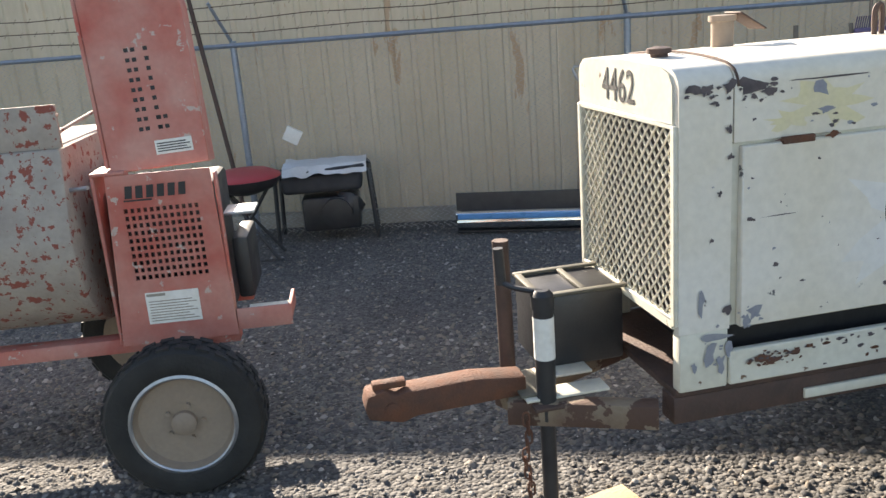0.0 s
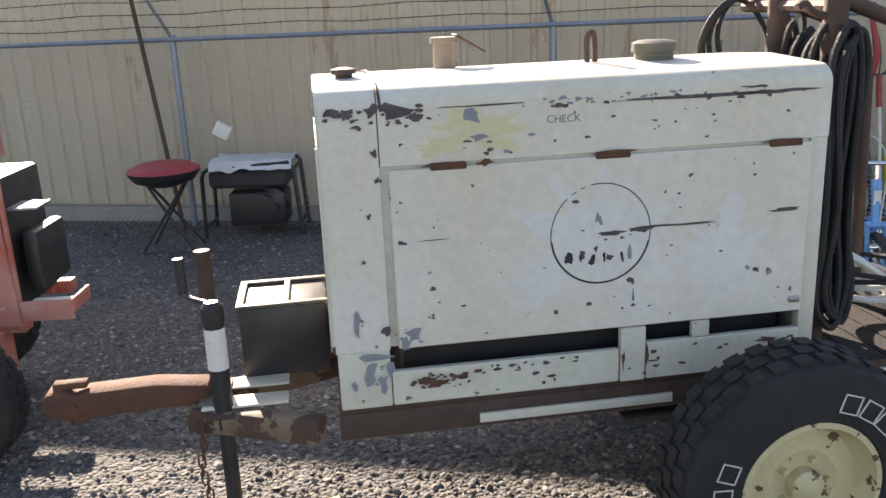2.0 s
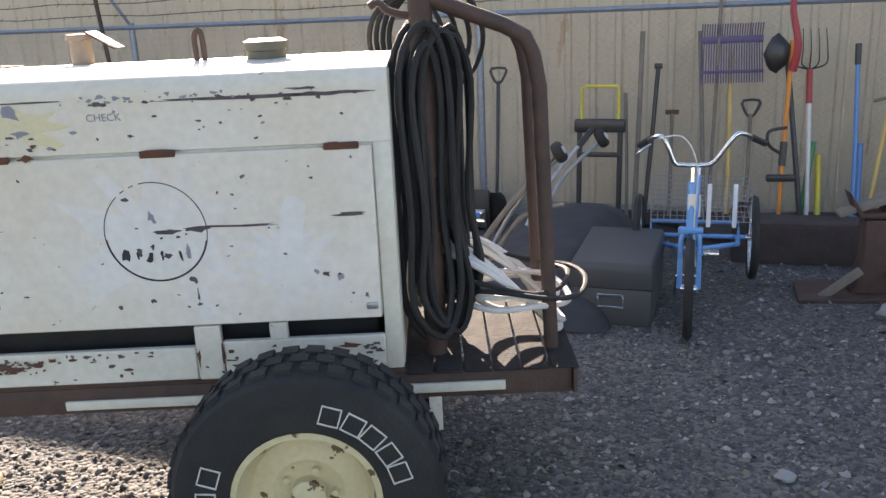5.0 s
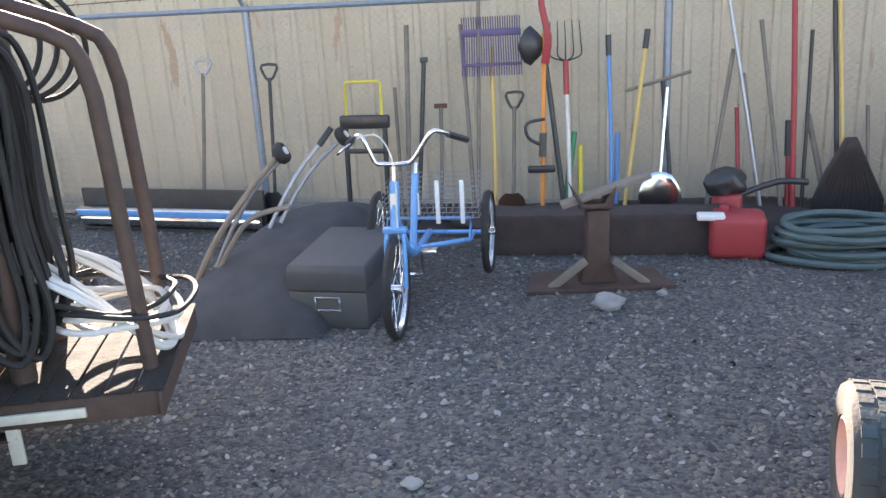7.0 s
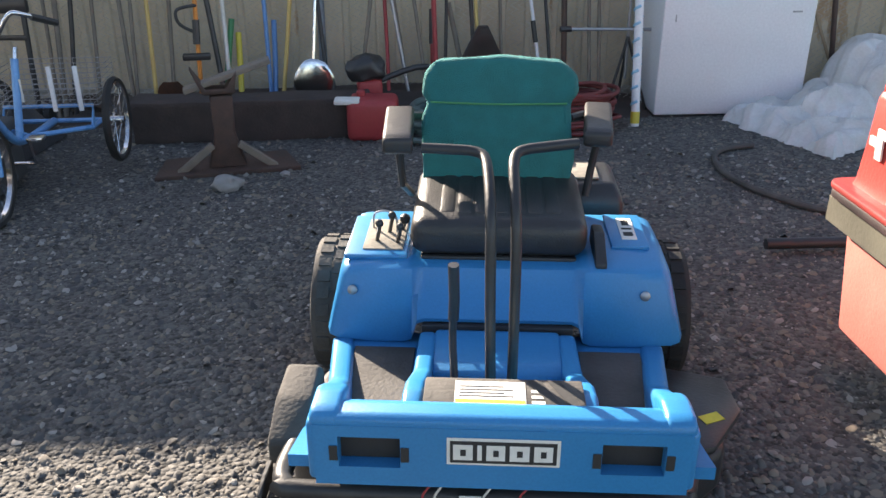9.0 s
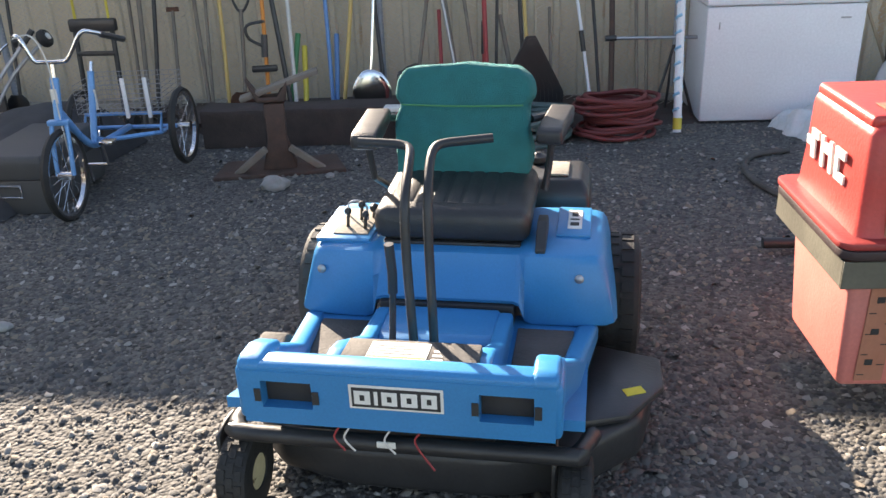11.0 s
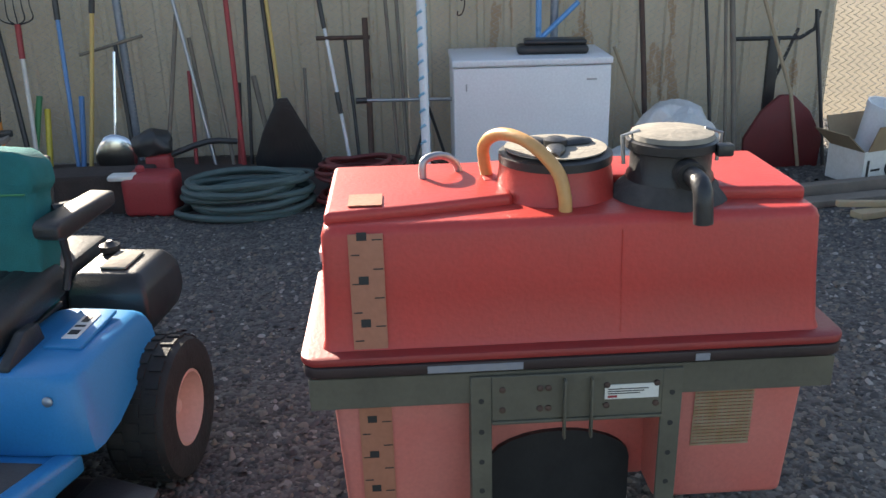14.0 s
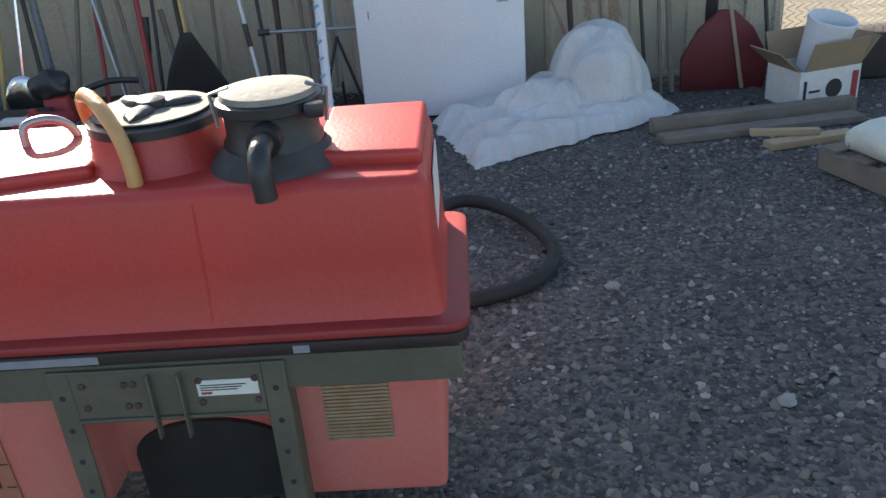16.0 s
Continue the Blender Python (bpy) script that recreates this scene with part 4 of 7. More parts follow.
for k in range(8):
    box(bm, (-0.09, -0.0094, 0.645 + k * 0.0105), (0.075 - 0.015 * (k % 3), -0.0087, 0.6485 + k * 0.0105))
part("print", bm, mat("faded_print", (0.3, 0.27, 0.22)), sg)
# maker's mark as slanted bars
bm = bmesh.new()
for i in range(6):
    x = -0.11 + i * 0.036
    prism(bm, [(x, 1.105), (x + 0.024, 1.105), (x + 0.03, 1.15), (x + 0.006, 1.15)], -0.0082, -0.0066, "y")
box(bm, (-0.115, -0.0082, 1.095), (-0.02, -0.0066, 1.101))
part("logo_bar", bm, INK, fp, "black slanted logo bars", smooth=False)
wheel(Mx, (0.01, -0.03, 0.287), 0.287, 0.15, 0.185, AXIS_Y, RUBBER, TAN_HUB, "dusty black tyre", 26, 0.5, "tan painted disc wheel with bright edge")
part("rim_edge", lathe(bmesh.new(), [(0.188, 0), (0.192, 0.004), (0.182, 0.008), (0.176, 0.004)], 40, Matrix.Translation((0.01, -0.098, 0.287)) @ AXIS_Y, cap=False), STEEL, Mx)
part("frame_beam", B((-1.1, 0.03, 0.52), (0.2, 0.11, 0.575), 0.004), RED_PAINT, Mx, "dirty red frame beam")
part("frame_beam", B((-1.1, 0.55, 0.52), (0.2, 0.62, 0.575), 0.004), RED_PAINT, Mx)
part("axle", T([(0.0, -0.03, 0.287), (-0.34, 0.95, 0.287)], 0.025), RUST_PIPE, Mx)
wheel(Mx, (-0.34, 0.95, 0.287), 0.287, 0.15, 0.185, AXIS_Y.inverted(), RUBBER, TAN_HUB, "", 26, 0.5)
for x in (-0.10, 0.1):
    part("bracket", B((x - 0.02, 0.0, 0.30), (x + 0.02, 0.1, 0.53), 0.003), RED_PAINT, Mx)
# bracket with bright top edge at the engine end
bm = bmesh.new()
box(bm, (0.205, 0.0, 0.575), (0.40, 0.012, 0.655), 0.002)
box(bm, (0.39, 0.012, 0.60), (0.402, 0.20, 0.655), 0.002)
part("engine_tray", bm, RED_PAINT, Mx, "bent red tray bracket")
part("tray_lip", B((0.25, 0.013, 0.648), (0.388, 0.05, 0.655), 0.001), CREAM_PLAIN, Mx)
part("engine_block", B((0.205, 0.12, 0.66), (0.265, 0.42, 0.90), 0.015), BLACK, Mx)
part("recoil_cover", B((0.20, 0.05, 1.0), (0.31, 0.2, 1.012), 0.003), STEEL, Mx)
# drum
bm = bmesh.new()
dp = [(0.43 * math.cos(radians(a)), 0.43 * math.sin(radians(a))) for a in range(180, 361, 12)]
dp = [(0.36 + y, 0.98 + z * 0.93) for y, z in dp] + [(0.80, 1.30), (0.0, 1.30)]
prism(bm, dp, -1.10, -0.29, "x", 0.012, 2)
part("drum", bm, DRUM, Mx, "cement-crusted mixing drum with red paint showing")
bm = bmesh.new()
for k in range(6):
    tube(bm, [(-1.05 + k * 0.14, 0.05, 1.33), (-1.05 + k * 0.14, 0.70, 1.36)], 0.008, 6)
tube(bm, [(-1.1, 0.06, 1.33), (-0.30, 0.06, 1.33)], 0.012, 6)
box(bm, (-1.1, 0.02, 1.30), (-0.29, 0.04, 1.45), 0.004)
part("drum_grate", bm, DRUM, Mx)
part("drum_bearing", B((-0.29, 0.25, 0.90), (-0.225, 0.45, 1.06), 0.01), RUST_PIPE, Mx)
part("dump_handle", T([(-0.3, 0.02, 1.15), (-0.22, -0.02, 1.16)], 0.008), STEEL, Mx)
part("drum_post", B((-0.285, 0.28, 0.575), (-0.235, 0.42, 0.90), 0.004), RUST_PIPE, Mx)
part("stand", B((-1.05, 0.28, 0.0), (-1.0, 0.42, 0.52), 0.004), RED_PAINT, Mx)

# the body stands well back of the near wheel, a little wider and lower
for o in Mx.children_recursive:
    if o.name.split(".")[0] not in ("tyre", "rim", "hub_cap", "rim_edge", "axle", "tread"):
        for v in o.data.vertices:
            v.co = Vector((1.1 * v.co.x - 0.045, v.co.y + 0.32, max(0.0, 1.128 + 1.07 * (v.co.z - 1.19))))

# ---- blue riding mower ----
Mw = thing("riding_mower", pose(5.063, 2.163, 0, 0, 0, -13.6), "bright blue zero-turn riding mower with black seat and teal seat cover", "riding mower")


def mower_shell():
    """Both fenders and the middle cowl as one moulded skin; sides flare out towards the hem."""
    # station: x at the top, x at the hem, front set-back, hem height, crown
    half = [(0.0, 0.0, 0.035, 0.405, 0.545), (0.205, 0.205, 0.035, 0.405, 0.545), (0.222, 0.225, 0.028, 0.400, 0.547), (0.238, 0.240, 0.004, 0.345, 0.553), (0.26, 0.262, 0.0, 0.338, 0.556), (0.36, 0.385, 0.0, 0.338, 0.556), (0.445, 0.488, 0.006, 0.343, 0.552), (0.468, 0.514, 0.020, 0.346, 0.545), (0.482, 0.527, 0.050, 0.350, 0.528)]
    stations = [(-a * k, -b * k, c, d, e) for a, b, c, d, e in half[:0:-1] for k in (0.925 if a > 0.3 else 1.0,)] + half
    bm = bmesh.new()
    rings = []
    for xt, xb, f, zb, zt in stations:
        lean = 0.07 if abs(xt) < 0.23 else 0.035
        prof = [(0.06 + f, zb + 0.004), (f - lean, zb), (f - lean - 0.004, zb + 0.012), (f - lean * 0.3, 0.47), (f, zt - 0.030), (f + 0.008, zt - 0.010), (f + 0.028, zt), (0.22, zt + 0.006), (0.41, zt - 0.004), (0.440, zt - 0.016), (0.452, zt - 0.045), (0.445, 0.44), (0.38, 0.42), (0.25, 0.385)]
        rings.append([bm.verts.new((xt + (xb - xt) * min(1.0, max(0.0, (zt - z) / 0.19)), y, z)) for y, z in prof])
    n = len(rings[0])
    for A, C in zip(rings, rings[1:]):
        for j in range(n):
            bm.faces.new((A[j], C[j], C[(j + 1) % n], A[(j + 1) % n]))
    bm.faces.new(rings[0])
    bm.faces.new(rings[-1][::-1])
    return bm


body = part("body", mower_shell(), BLUE, Mw, "glossy blue moulded body")
# black block under the middle cowl, put there in place of shade
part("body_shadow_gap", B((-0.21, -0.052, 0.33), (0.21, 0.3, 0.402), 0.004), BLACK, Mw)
pad = part("control_pad", B((-0.435, 0.045, 0.0), (-0.255, 0.32, 0.018), 0.008, m=Matrix.Translation((0, 0, 0.552)) @ Matrix.Rotation(radians(1), 4, "X")), BLUE, Mw)
part("control_plate", B((-0.385, 0.075, 0.0), (-0.270, 0.28, 0.004), 0.001, m=Matrix.Translation((0, 0, 0.5705)) @ Matrix.Rotation(radians(1), 4, "X")), DUST, pad, "dusty grey control plate")
for k, (x, y, l) in enumerate(((-0.35, 0.13, 0.05), (-0.32, 0.19, 0.05), (-0.29, 0.12, 0.045), (-0.285, 0.215, 0.03))):
    bm = T([(x, y, 0.575), (x + 0.012, y - 0.025, 0.580 + l)], 0.006, 6)
    q = 0.016 if k == 3 else 0.012
    lathe(bm, [(0.004, -q), (q * 0.85, -q * 0.6), (q, 0.0), (q * 0.85, q * 0.6), (0.004, q)], 12, Matrix.Translation((x + 0.012, y - 0.025, 0.590 + l)))
    part("control_lever", bm, BLACK, pad)
part("cable_loop", T([(-0.37, 0.22, 0.575), (-0.365, 0.21, 0.625), (-0.33, 0.20, 0.640), (-0.30, 0.19, 0.625), (-0.295, 0.18, 0.58)], 0.0035, 6, 4), STEEL, pad)
gp = part("gauge_pad", B((0.325, 0.14, 0.0), (0.435, 0.37, 0.014), 0.006, m=Matrix.Translation((0, 0, 0.553)) @ Matrix.Rotation(radians(1), 4, "X")), BLUE, Mw)
gpl = part("gauge_plate", B((0.36, 0.18, 0.0), (0.405, 0.33, 0.003), 0.001, m=Matrix.Translation((0, 0, 0.5675)) @ Matrix.Rotation(radians(1), 4, "X")), PAPER, gp, "pale gauge plate with black marks")
for y0, y1, w in ((0.20, 0.225, 0.028), (0.245, 0.255, 0.03), (0.275, 0.31, 0.02)):
    part("gauge_mark", B((0.382 - w / 2, y0, 0.0), (0.382 + w / 2, y1, 0.0012), m=Matrix.Translation((0, 0, 0.5712)) @ Matrix.Rotation(radians(1), 4, "X")), INK, gpl)
part("filler_slot", P([(0.02, 0.545), (0.02, 0.566), (0.12, 0.62), (0.19, 0.615), (0.21, 0.545)], 0.268, 0.300, "x", 0.006, 2), BLACK, Mw, "black seat latch")
for s in (-0.405, 0.405):
    part("bolt", lathe(bmesh.new(), [(0.014, 0), (0.014, 0.004), (0.008, 0.008)], 12, Matrix.Translation((s, -0.010, 0.487)) @ Matrix.Rotation(radians(-8), 4, "X") @ AXIS_Y), STEEL, Mw)
# foot tray: a low floor, two side walls that rise to the bumper and a raised console between the feet
def ramp(bm, x0, x1, shape, taper=0.0, bevel=0.012):
    """A wall along the tray; taper narrows the nose."""
    first = len(bm.verts)
    prism(bm, shape, x0, x1, "x", bevel, 3)
    bm.verts.ensure_lookup_table()
    for v in bm.verts[first:]:
        v.co.x *= 1 - taper * min(1.0, max(0.0, -v.co.y / 0.65))


side = [(0.0, 0.27), (0.0, 0.335), (-0.04, 0.345), (-0.30, 0.385), (-0.50, 0.50), (-0.60, 0.560), (-0.66, 0.578), (-0.705, 0.578), (-0.705, 0.44), (-0.60, 0.40), (-0.40, 0.30)]
rib = [(-0.07, 0.30), (-0.07, 0.395), (-0.10, 0.402), (-0.30, 0.420), (-0.50, 0.52), (-0.56, 0.535), (-0.62, 0.53), (-0.62, 0.42), (-0.40, 0.32)]
bm = bmesh.new()
prism(bm, [(0.02, 0.27), (0.02, 0.335), (-0.36, 0.335), (-0.56, 0.42), (-0.70, 0.46), (-0.70, 0.43), (-0.56, 0.39), (-0.36, 0.28)], -0.44, 0.44, "x")
for s in (-1, 1):
    ramp(bm, s * 0.405, s * 0.470, side, 0.185, 0.018)
    ramp(bm, s * 0.165, s * 0.212, rib, 0.0, 0.012)
prism(bm, [(-0.055, 0.30), (-0.055, 0.393), (-0.08, 0.402), (-0.24, 0.404), (-0.27, 0.392), (-0.29, 0.34)], -0.17, 0.17, "x", 0.010, 3)
part("foot_tray", bm, BLUE, Mw, "blue moulded foot tray")
part("lever_well", B((-0.16, -0.54, 0.338), (0.16, -0.295, 0.346), 0.002), BLACK, Mw)
for s in (-1, 1):
    mt_ = part("foot_mat", P([(s * 0.225, -0.07), (s * 0.395, -0.07), (s * 0.385, -0.36), (s * 0.225, -0.355)], 0.336, 0.342, "z", 0.002, 1), RUBBER_DUSTY, Mw, "worn black rubber foot mat with curled edge")
# bumper with two cut lamp openings
bm = bmesh.new()
W, y0, y1 = 0.374, -0.745, -0.712
cols, rows_b = [-W, -0.325, -0.200, 0.200, 0.325, W], [0.425, 0.470, 0.543, 0.570]
for i in range(5):
    for j in range(3):
        if j == 1 and i in (1, 3):
            continue
        n = max(1, int((cols[i + 1] - cols[i]) / 0.05))
        for k in range(n):
            u0, u1 = cols[i] + (cols[i + 1] - cols[i]) * k / n, cols[i] + (cols[i + 1] - cols[i]) * (k + 1) / n
            box(bm, (u0, y0, rows_b[j]), (u1, y1, rows_b[j + 1]))
bmesh.ops.remove_doubles(bm, verts=bm.verts, dist=0.0001)
seen_faces = {}
for f in bm.faces:
    c = f.calc_center_median()
    seen_faces.setdefault((round(c.x, 4), round(c.y, 4), round(c.z, 4)), []).append(f)
bmesh.ops.delete(bm, geom=[f for fs in seen_faces.values() if len(fs) > 1 for f in fs], context="FACES")
prism(bm, [(-0.7445, 0.565), (-0.742, 0.584), (-0.728, 0.592), (-0.69, 0.590), (-0.66, 0.575), (-0.66, 0.560)], -W, W, "x", 0.005, 2)
for s in (-1, 1):
    box(bm, (s * W - 0.016, -0.742, 0.428), (s * W + 0.016, -0.60, 0.575), 0.014, 3)
    prism(bm, [(-0.744, 0.56), (-0.744, 0.588), (-0.72, 0.600), (-0.66, 0.598), (-0.60, 0.575), (-0.60, 0.55)], s * (W - 0.055), s * (W + 0.008), "x", 0.014, 3)
bumper = part("bumper", bm, BLUE, Mw, "blue front bumper with empty lamp openings")
for a, b in ((-0.325, -0.200), (0.200, 0.325)):
    for u, w in ((a - 0.018, a - 0.001), (b + 0.001, b + 0.018)):
        part("lamp_clip", B((u, -0.7482, 0.486), (w, -0.7455, 0.522), 0.001, 1), INK, bumper)
part("lamp_socket", B((-0.330, -0.711, 0.462), (-0.195, -0.690, 0.548), 0.004), INK, bumper, "black empty lamp socket")
part("lamp_socket", B((0.195, -0.711, 0.462), (0.330, -0.690, 0.548), 0.004), INK, bumper, "black empty lamp socket")
lg = part("logo_plate", B((-0.107, -0.7485, 0.486), (0.118, -0.7458, 0.551), 0.001, 1), PAPER, bumper, "white framed name plate")
part("logo_field", B((-0.100, -0.7500, 0.4925), (0.111, -0.7487, 0.5445)), INK, lg)
x = -0.094
for w in (0.044, 0.014, 0.042, 0.044, 0.042):
    part("logo_bar", B((x, -0.7514, 0.500), (x + w - 0.005, -0.7502, 0.537), 0.0004, 1), PAPER, lg)
    if w > 0.02:
        part("logo_bar", B((x + w * 0.32, -0.7521, 0.511), (x + w * 0.58, -0.7515, 0.526)), INK, lg)
    x += w + 0.004
# grey panel with caution label
pm = Matrix.Translation((0.008, -0.658, 0.549)) @ Matrix.Rotation(radians(-3), 4, "X")
pn = part("dash_panel", B((-0.172, 0.0, -0.03), (0.172, 0.135, 0.004), 0.006, m=pm), RUBBER_DUSTY, Mw, "dusty grey panel with black stripes")
lb = part("caution_label", B((-0.105, 0.015, 0.0045), (0.046, 0.115, 0.0060), m=pm), PAPER, pn, "white and yellow caution label")
part("caution_band", B((-0.103, 0.016, 0.0062), (0.044, 0.040, 0.0070), m=pm), LABEL_YELLOW, lb)
for k in range(4):
    part("print", B((-0.095, 0.052 + k * 0.013, 0.0062), (0.02 - 0.02 * (k % 2), 0.056 + k * 0.013, 0.0067), m=pm), INK, lb)
for k in range(3):
    part("print", B((0.058, 0.03 + k * 0.022, 0.0046), (0.086, 0.041 + k * 0.022, 0.0052), m=pm), PAPER, pn)
for x in (0.100, 0.142):
    bm = bmesh.new()
    bm.faces.new([bm.verts.new(pm @ Vector(p)) for p in ((x + 0.004, 0.008, 0.0053), (x + 0.026, 0.008, 0.0053), (x - 0.02, 0.128, 0.0053), (x - 0.05, 0.128, 0.0053))])
    part("stripe", bm, INK, pn, smooth=False)
# steering levers
part("steering_lever", T([(-0.016, -0.425, 0.34), (-0.024, -0.430, 0.66), (-0.026, -0.425, 0.80), (-0.028, -0.395, 0.885), (-0.034, -0.310, 0.938), (-0.044, -0.245, 0.962), (-0.068, -0.226, 0.968), (-0.100, -0.222, 0.970), (-0.190, -0.218, 0.972)], 0.0125, 10, 3), BLACK, Mw, "black bent steering lever")
part("steering_lever", T([(0.032, -0.405, 0.34), (0.031, -0.412, 0.66), (0.030, -0.408, 0.79), (0.027, -0.375, 0.890), (0.022, -0.300, 0.952), (0.028, -0.255, 0.972), (0.052, -0.236, 0.978), (0.085, -0.226, 0.980), (0.172, -0.200, 0.983)], 0.0125, 10, 3), BLACK, Mw, "black bent steering lever")
for x in (-0.018, 0.032):
    part("lever_bolt", T([(x - 0.03, -0.41, 0.425), (x + 0.03, -0.41, 0.425)], 0.007, 8), STEEL, Mw)
part("brake_lever", T([(-0.104, -0.36, 0.34), (-0.109, -0.31, 0.42), (-0.115, -0.262, 0.49), (-0.112, -0.255, 0.56)], 0.010, 8, 3), BLACK, Mw)
part("lever_grip", T([(-0.113, -0.257, 0.54), (-0.111, -0.256, 0.60), (-0.113, -0.266, 0.695)], 0.014, 10), BLACK_PLASTIC, Mw)
# seat
sm = Matrix.Translation((0, 0.085, 0.553)) @ Matrix.Rotation(radians(3), 4, "X")
bm = B((-0.25, -0.02, 0.0), (0.25, 0.40, 0.118), 0.045, 4, m=sm)
seat = part("seat_cushion", bm, VINYL, Mw, "black vinyl seat cushion with pleats")
for i in range(7):
    x = -0.17 + i * 0.05
    part("seat_pleat", B((x, 0.04, 0.108), (x + 0.046, 0.34, 0.122), 0.010, 2, m=sm), VINYL, seat)
part("seat_pan", B((-0.22, 0.075, 0.540), (0.22, 0.46, 0.556), 0.005), BLACK, Mw)
bmx = bmesh.new()
tm = Matrix.Translation((-0.006, 0.395, 0.682)) @ Matrix.Rotation(radians(-10), 4, "X")
prism(bmx, [(-0.215, -0.13), (0.215, -0.13), (0.232, 0.06), (0.226, 0.19), (0.214, 0.225), (0.236, 0.25), (0.228, 0.31), (0.19, 0.352), (0.0, 0.366), (-0.19, 0.352), (-0.228, 0.31), (-0.236, 0.25), (-0.214, 0.225), (-0.226, 0.19), (-0.232, 0.06)], -0.02, 0.10, "y", 0.025, 3)
bmesh.ops.subdivide_edges(bmx, edges=[e for e in bmx.edges if e.calc_length() > 0.05], cuts=9, use_grid_fill=True)
bmesh.ops.triangulate(bmx, faces=[f for f in bmx.faces if len(f.verts) > 4])
for v in bmx.verts:
    k = noise.noise(v.co * 9) * 0.011 + noise.noise(Vector((v.co.x * 45, v.co.y * 30, v.co.z * 9))) * 0.0045
    tuck = 0.012 * math.exp(-((v.co.z - 0.226) / 0.014) ** 2)
    v.co += Vector((k, -abs(k) * 0.8 + tuck * (v.co.y < 0.02), k * 0.5))
bmx.transform(tm)
cover = part("seat_cover", bmx, TEAL, Mw, "teal towelling cover over the seat back")
part("cover_seam", T([tm @ Vector((-0.205, -0.026, 0.228)), tm @ Vector((0, -0.030, 0.224)), tm @ Vector((0.205, -0.026, 0.228))], 0.0035, 6, 4), HANDLE_GREEN, cover)
part("seat_back_shell", B((-0.21, 0.105, -0.02), (0.21, 0.13, 0.33), 0.01, m=tm), BLACK_PLASTIC, Mw)
for s, f, top, yaw in ((-1, 0.165, 0.876, 4), (1, 0.32, 0.855, -6)):
    am = Matrix.Translation((s * 0.288, f, top)) @ Matrix.Rotation(radians(yaw), 4, "Z") @ Matrix.Rotation(radians(3), 4, "X")
    a = part("armrest", prism(bmesh.new(), [(0.0, -0.012), (0.0, -0.050), (0.03, -0.062), (0.30, -0.055), (0.31, -0.01), (0.06, 0.0), (0.02, 0.0)], -0.043, 0.043, "x", 0.016, 3), VINYL, Mw, "padded black armrest")
    a.data.transform(am)
    part("armrest_bracket", T([am @ Vector((0, 0.07, -0.058)), (s * 0.285, f + 0.10, 0.70), (s * 0.272, 0.40, 0.62)], 0.012, 8), BLACK, a)
    part("armrest_pivot", T([am @ Vector((0, 0.27, -0.03)), (s * 0.22, 0.50, 0.84)], 0.014, 8), BLACK, a)
# engine, fuel tank, wheels, deck
tk = part("fuel_tank", loft([(0.175, 0.41, 0.60, 0.86, 0.37), (0.155, 0.43, 0.575, 0.89, 0.43), (0.16, 0.425, 0.58, 0.88, 0.535), (0.185, 0.395, 0.62, 0.84, 0.585)], 0.018, 3), BLACK_PLASTIC, Mw, "black fuel tank with dusty top")
part("tank_lid", B((0.255, 0.64, 0.586), (0.345, 0.79, 0.595), 0.004), DUST, tk)
part("fuel_cap", lathe(bmesh.new(), [(0.028, 0), (0.034, 0.006), (0.034, 0.026), (0.018, 0.032), (0.01, 0.04)], 16, Matrix.Translation((0.222, 0.80, 0.586))), BLACK_PLASTIC, tk)
part("engine", B((-0.20, 0.56, 0.33), (0.15, 0.94, 0.60), 0.02), BLACK, Mw, "black rear engine")
part("air_cleaner", lathe(bmesh.new(), [(0.08, 0), (0.085, 0.01), (0.085, 0.06), (0.04, 0.075)], 20, Matrix.Translation((-0.02, 0.78, 0.60))), BLACK_PLASTIC, Mw)
for s in (-1, 1):
    wheel(Mw, (0.51 if s > 0 else -0.49, 0.405, 0.225), 0.225, 0.19, 0.115, AXIS_X if s > 0 else AXIS_X.inverted(), RUBBER if s > 0 else RUBBER_DUSTY, PINK_HUB, "black turf tyre", 26, 0.1, "salmon plastic wheel")
part("rear_axle", T([(-0.48, 0.405, 0.225), (0.48, 0.405, 0.225)], 0.03), BLACK, Mw)
part("frame", B((-0.2, -0.5, 0.2), (0.2, 0.9, 0.268), 0.01), BLACK, Mw)
dk = [(-0.50, 0.06), (-0.56, -0.14), (-0.53, -0.34), (-0.42, -0.46), (-0.2, -0.52), (0.2, -0.52), (0.42, -0.46), (0.60, -0.28), (0.64, -0.06), (0.50, 0.10)]
part("cutting_deck", P(dk, 0.05, 0.195, "z", 0.03, 3), BLACK, Mw, "dirty black cutting deck")
ch = part("deck_chute", P([(0.40, -0.38), (0.56, -0.32), (0.665, -0.16), (0.66, 0.0), (0.46, 0.06)], 0.196, 0.224, "z", 0.012, 2), BLACK_PLASTIC, Mw, "black discharge chute")
part("chute_label", B((-0.03, -0.018, 0.0), (0.03, 0.018, 0.0015), m=Matrix.Translation((0.575, -0.2, 0.2245)) @ Matrix.Rotation(radians(25), 4, "Z")), LABEL_YELLOW, ch)
part("bumper_bar", T([(-0.50, -0.38, 0.25), (-0.505, -0.52, 0.265), (-0.485, -0.57, 0.268), (-0.42, -0.585, 0.268), (0.36, -0.585, 0.268), (0.42, -0.57, 0.265), (0.46, -0.46, 0.25)], 0.024, 10, 4), BLACK, Mw, "black tube guard under the nose")
part("side_guard", P([(-0.42, 0.20), (-0.42, 0.27), (-0.30, 0.325), (-0.16, 0.335), (-0.12, 0.30), (-0.12, 0.20)], -0.570, -0.475, "x", 0.014, 2), RUBBER_DUSTY, Mw, "dust-covered deck guard")
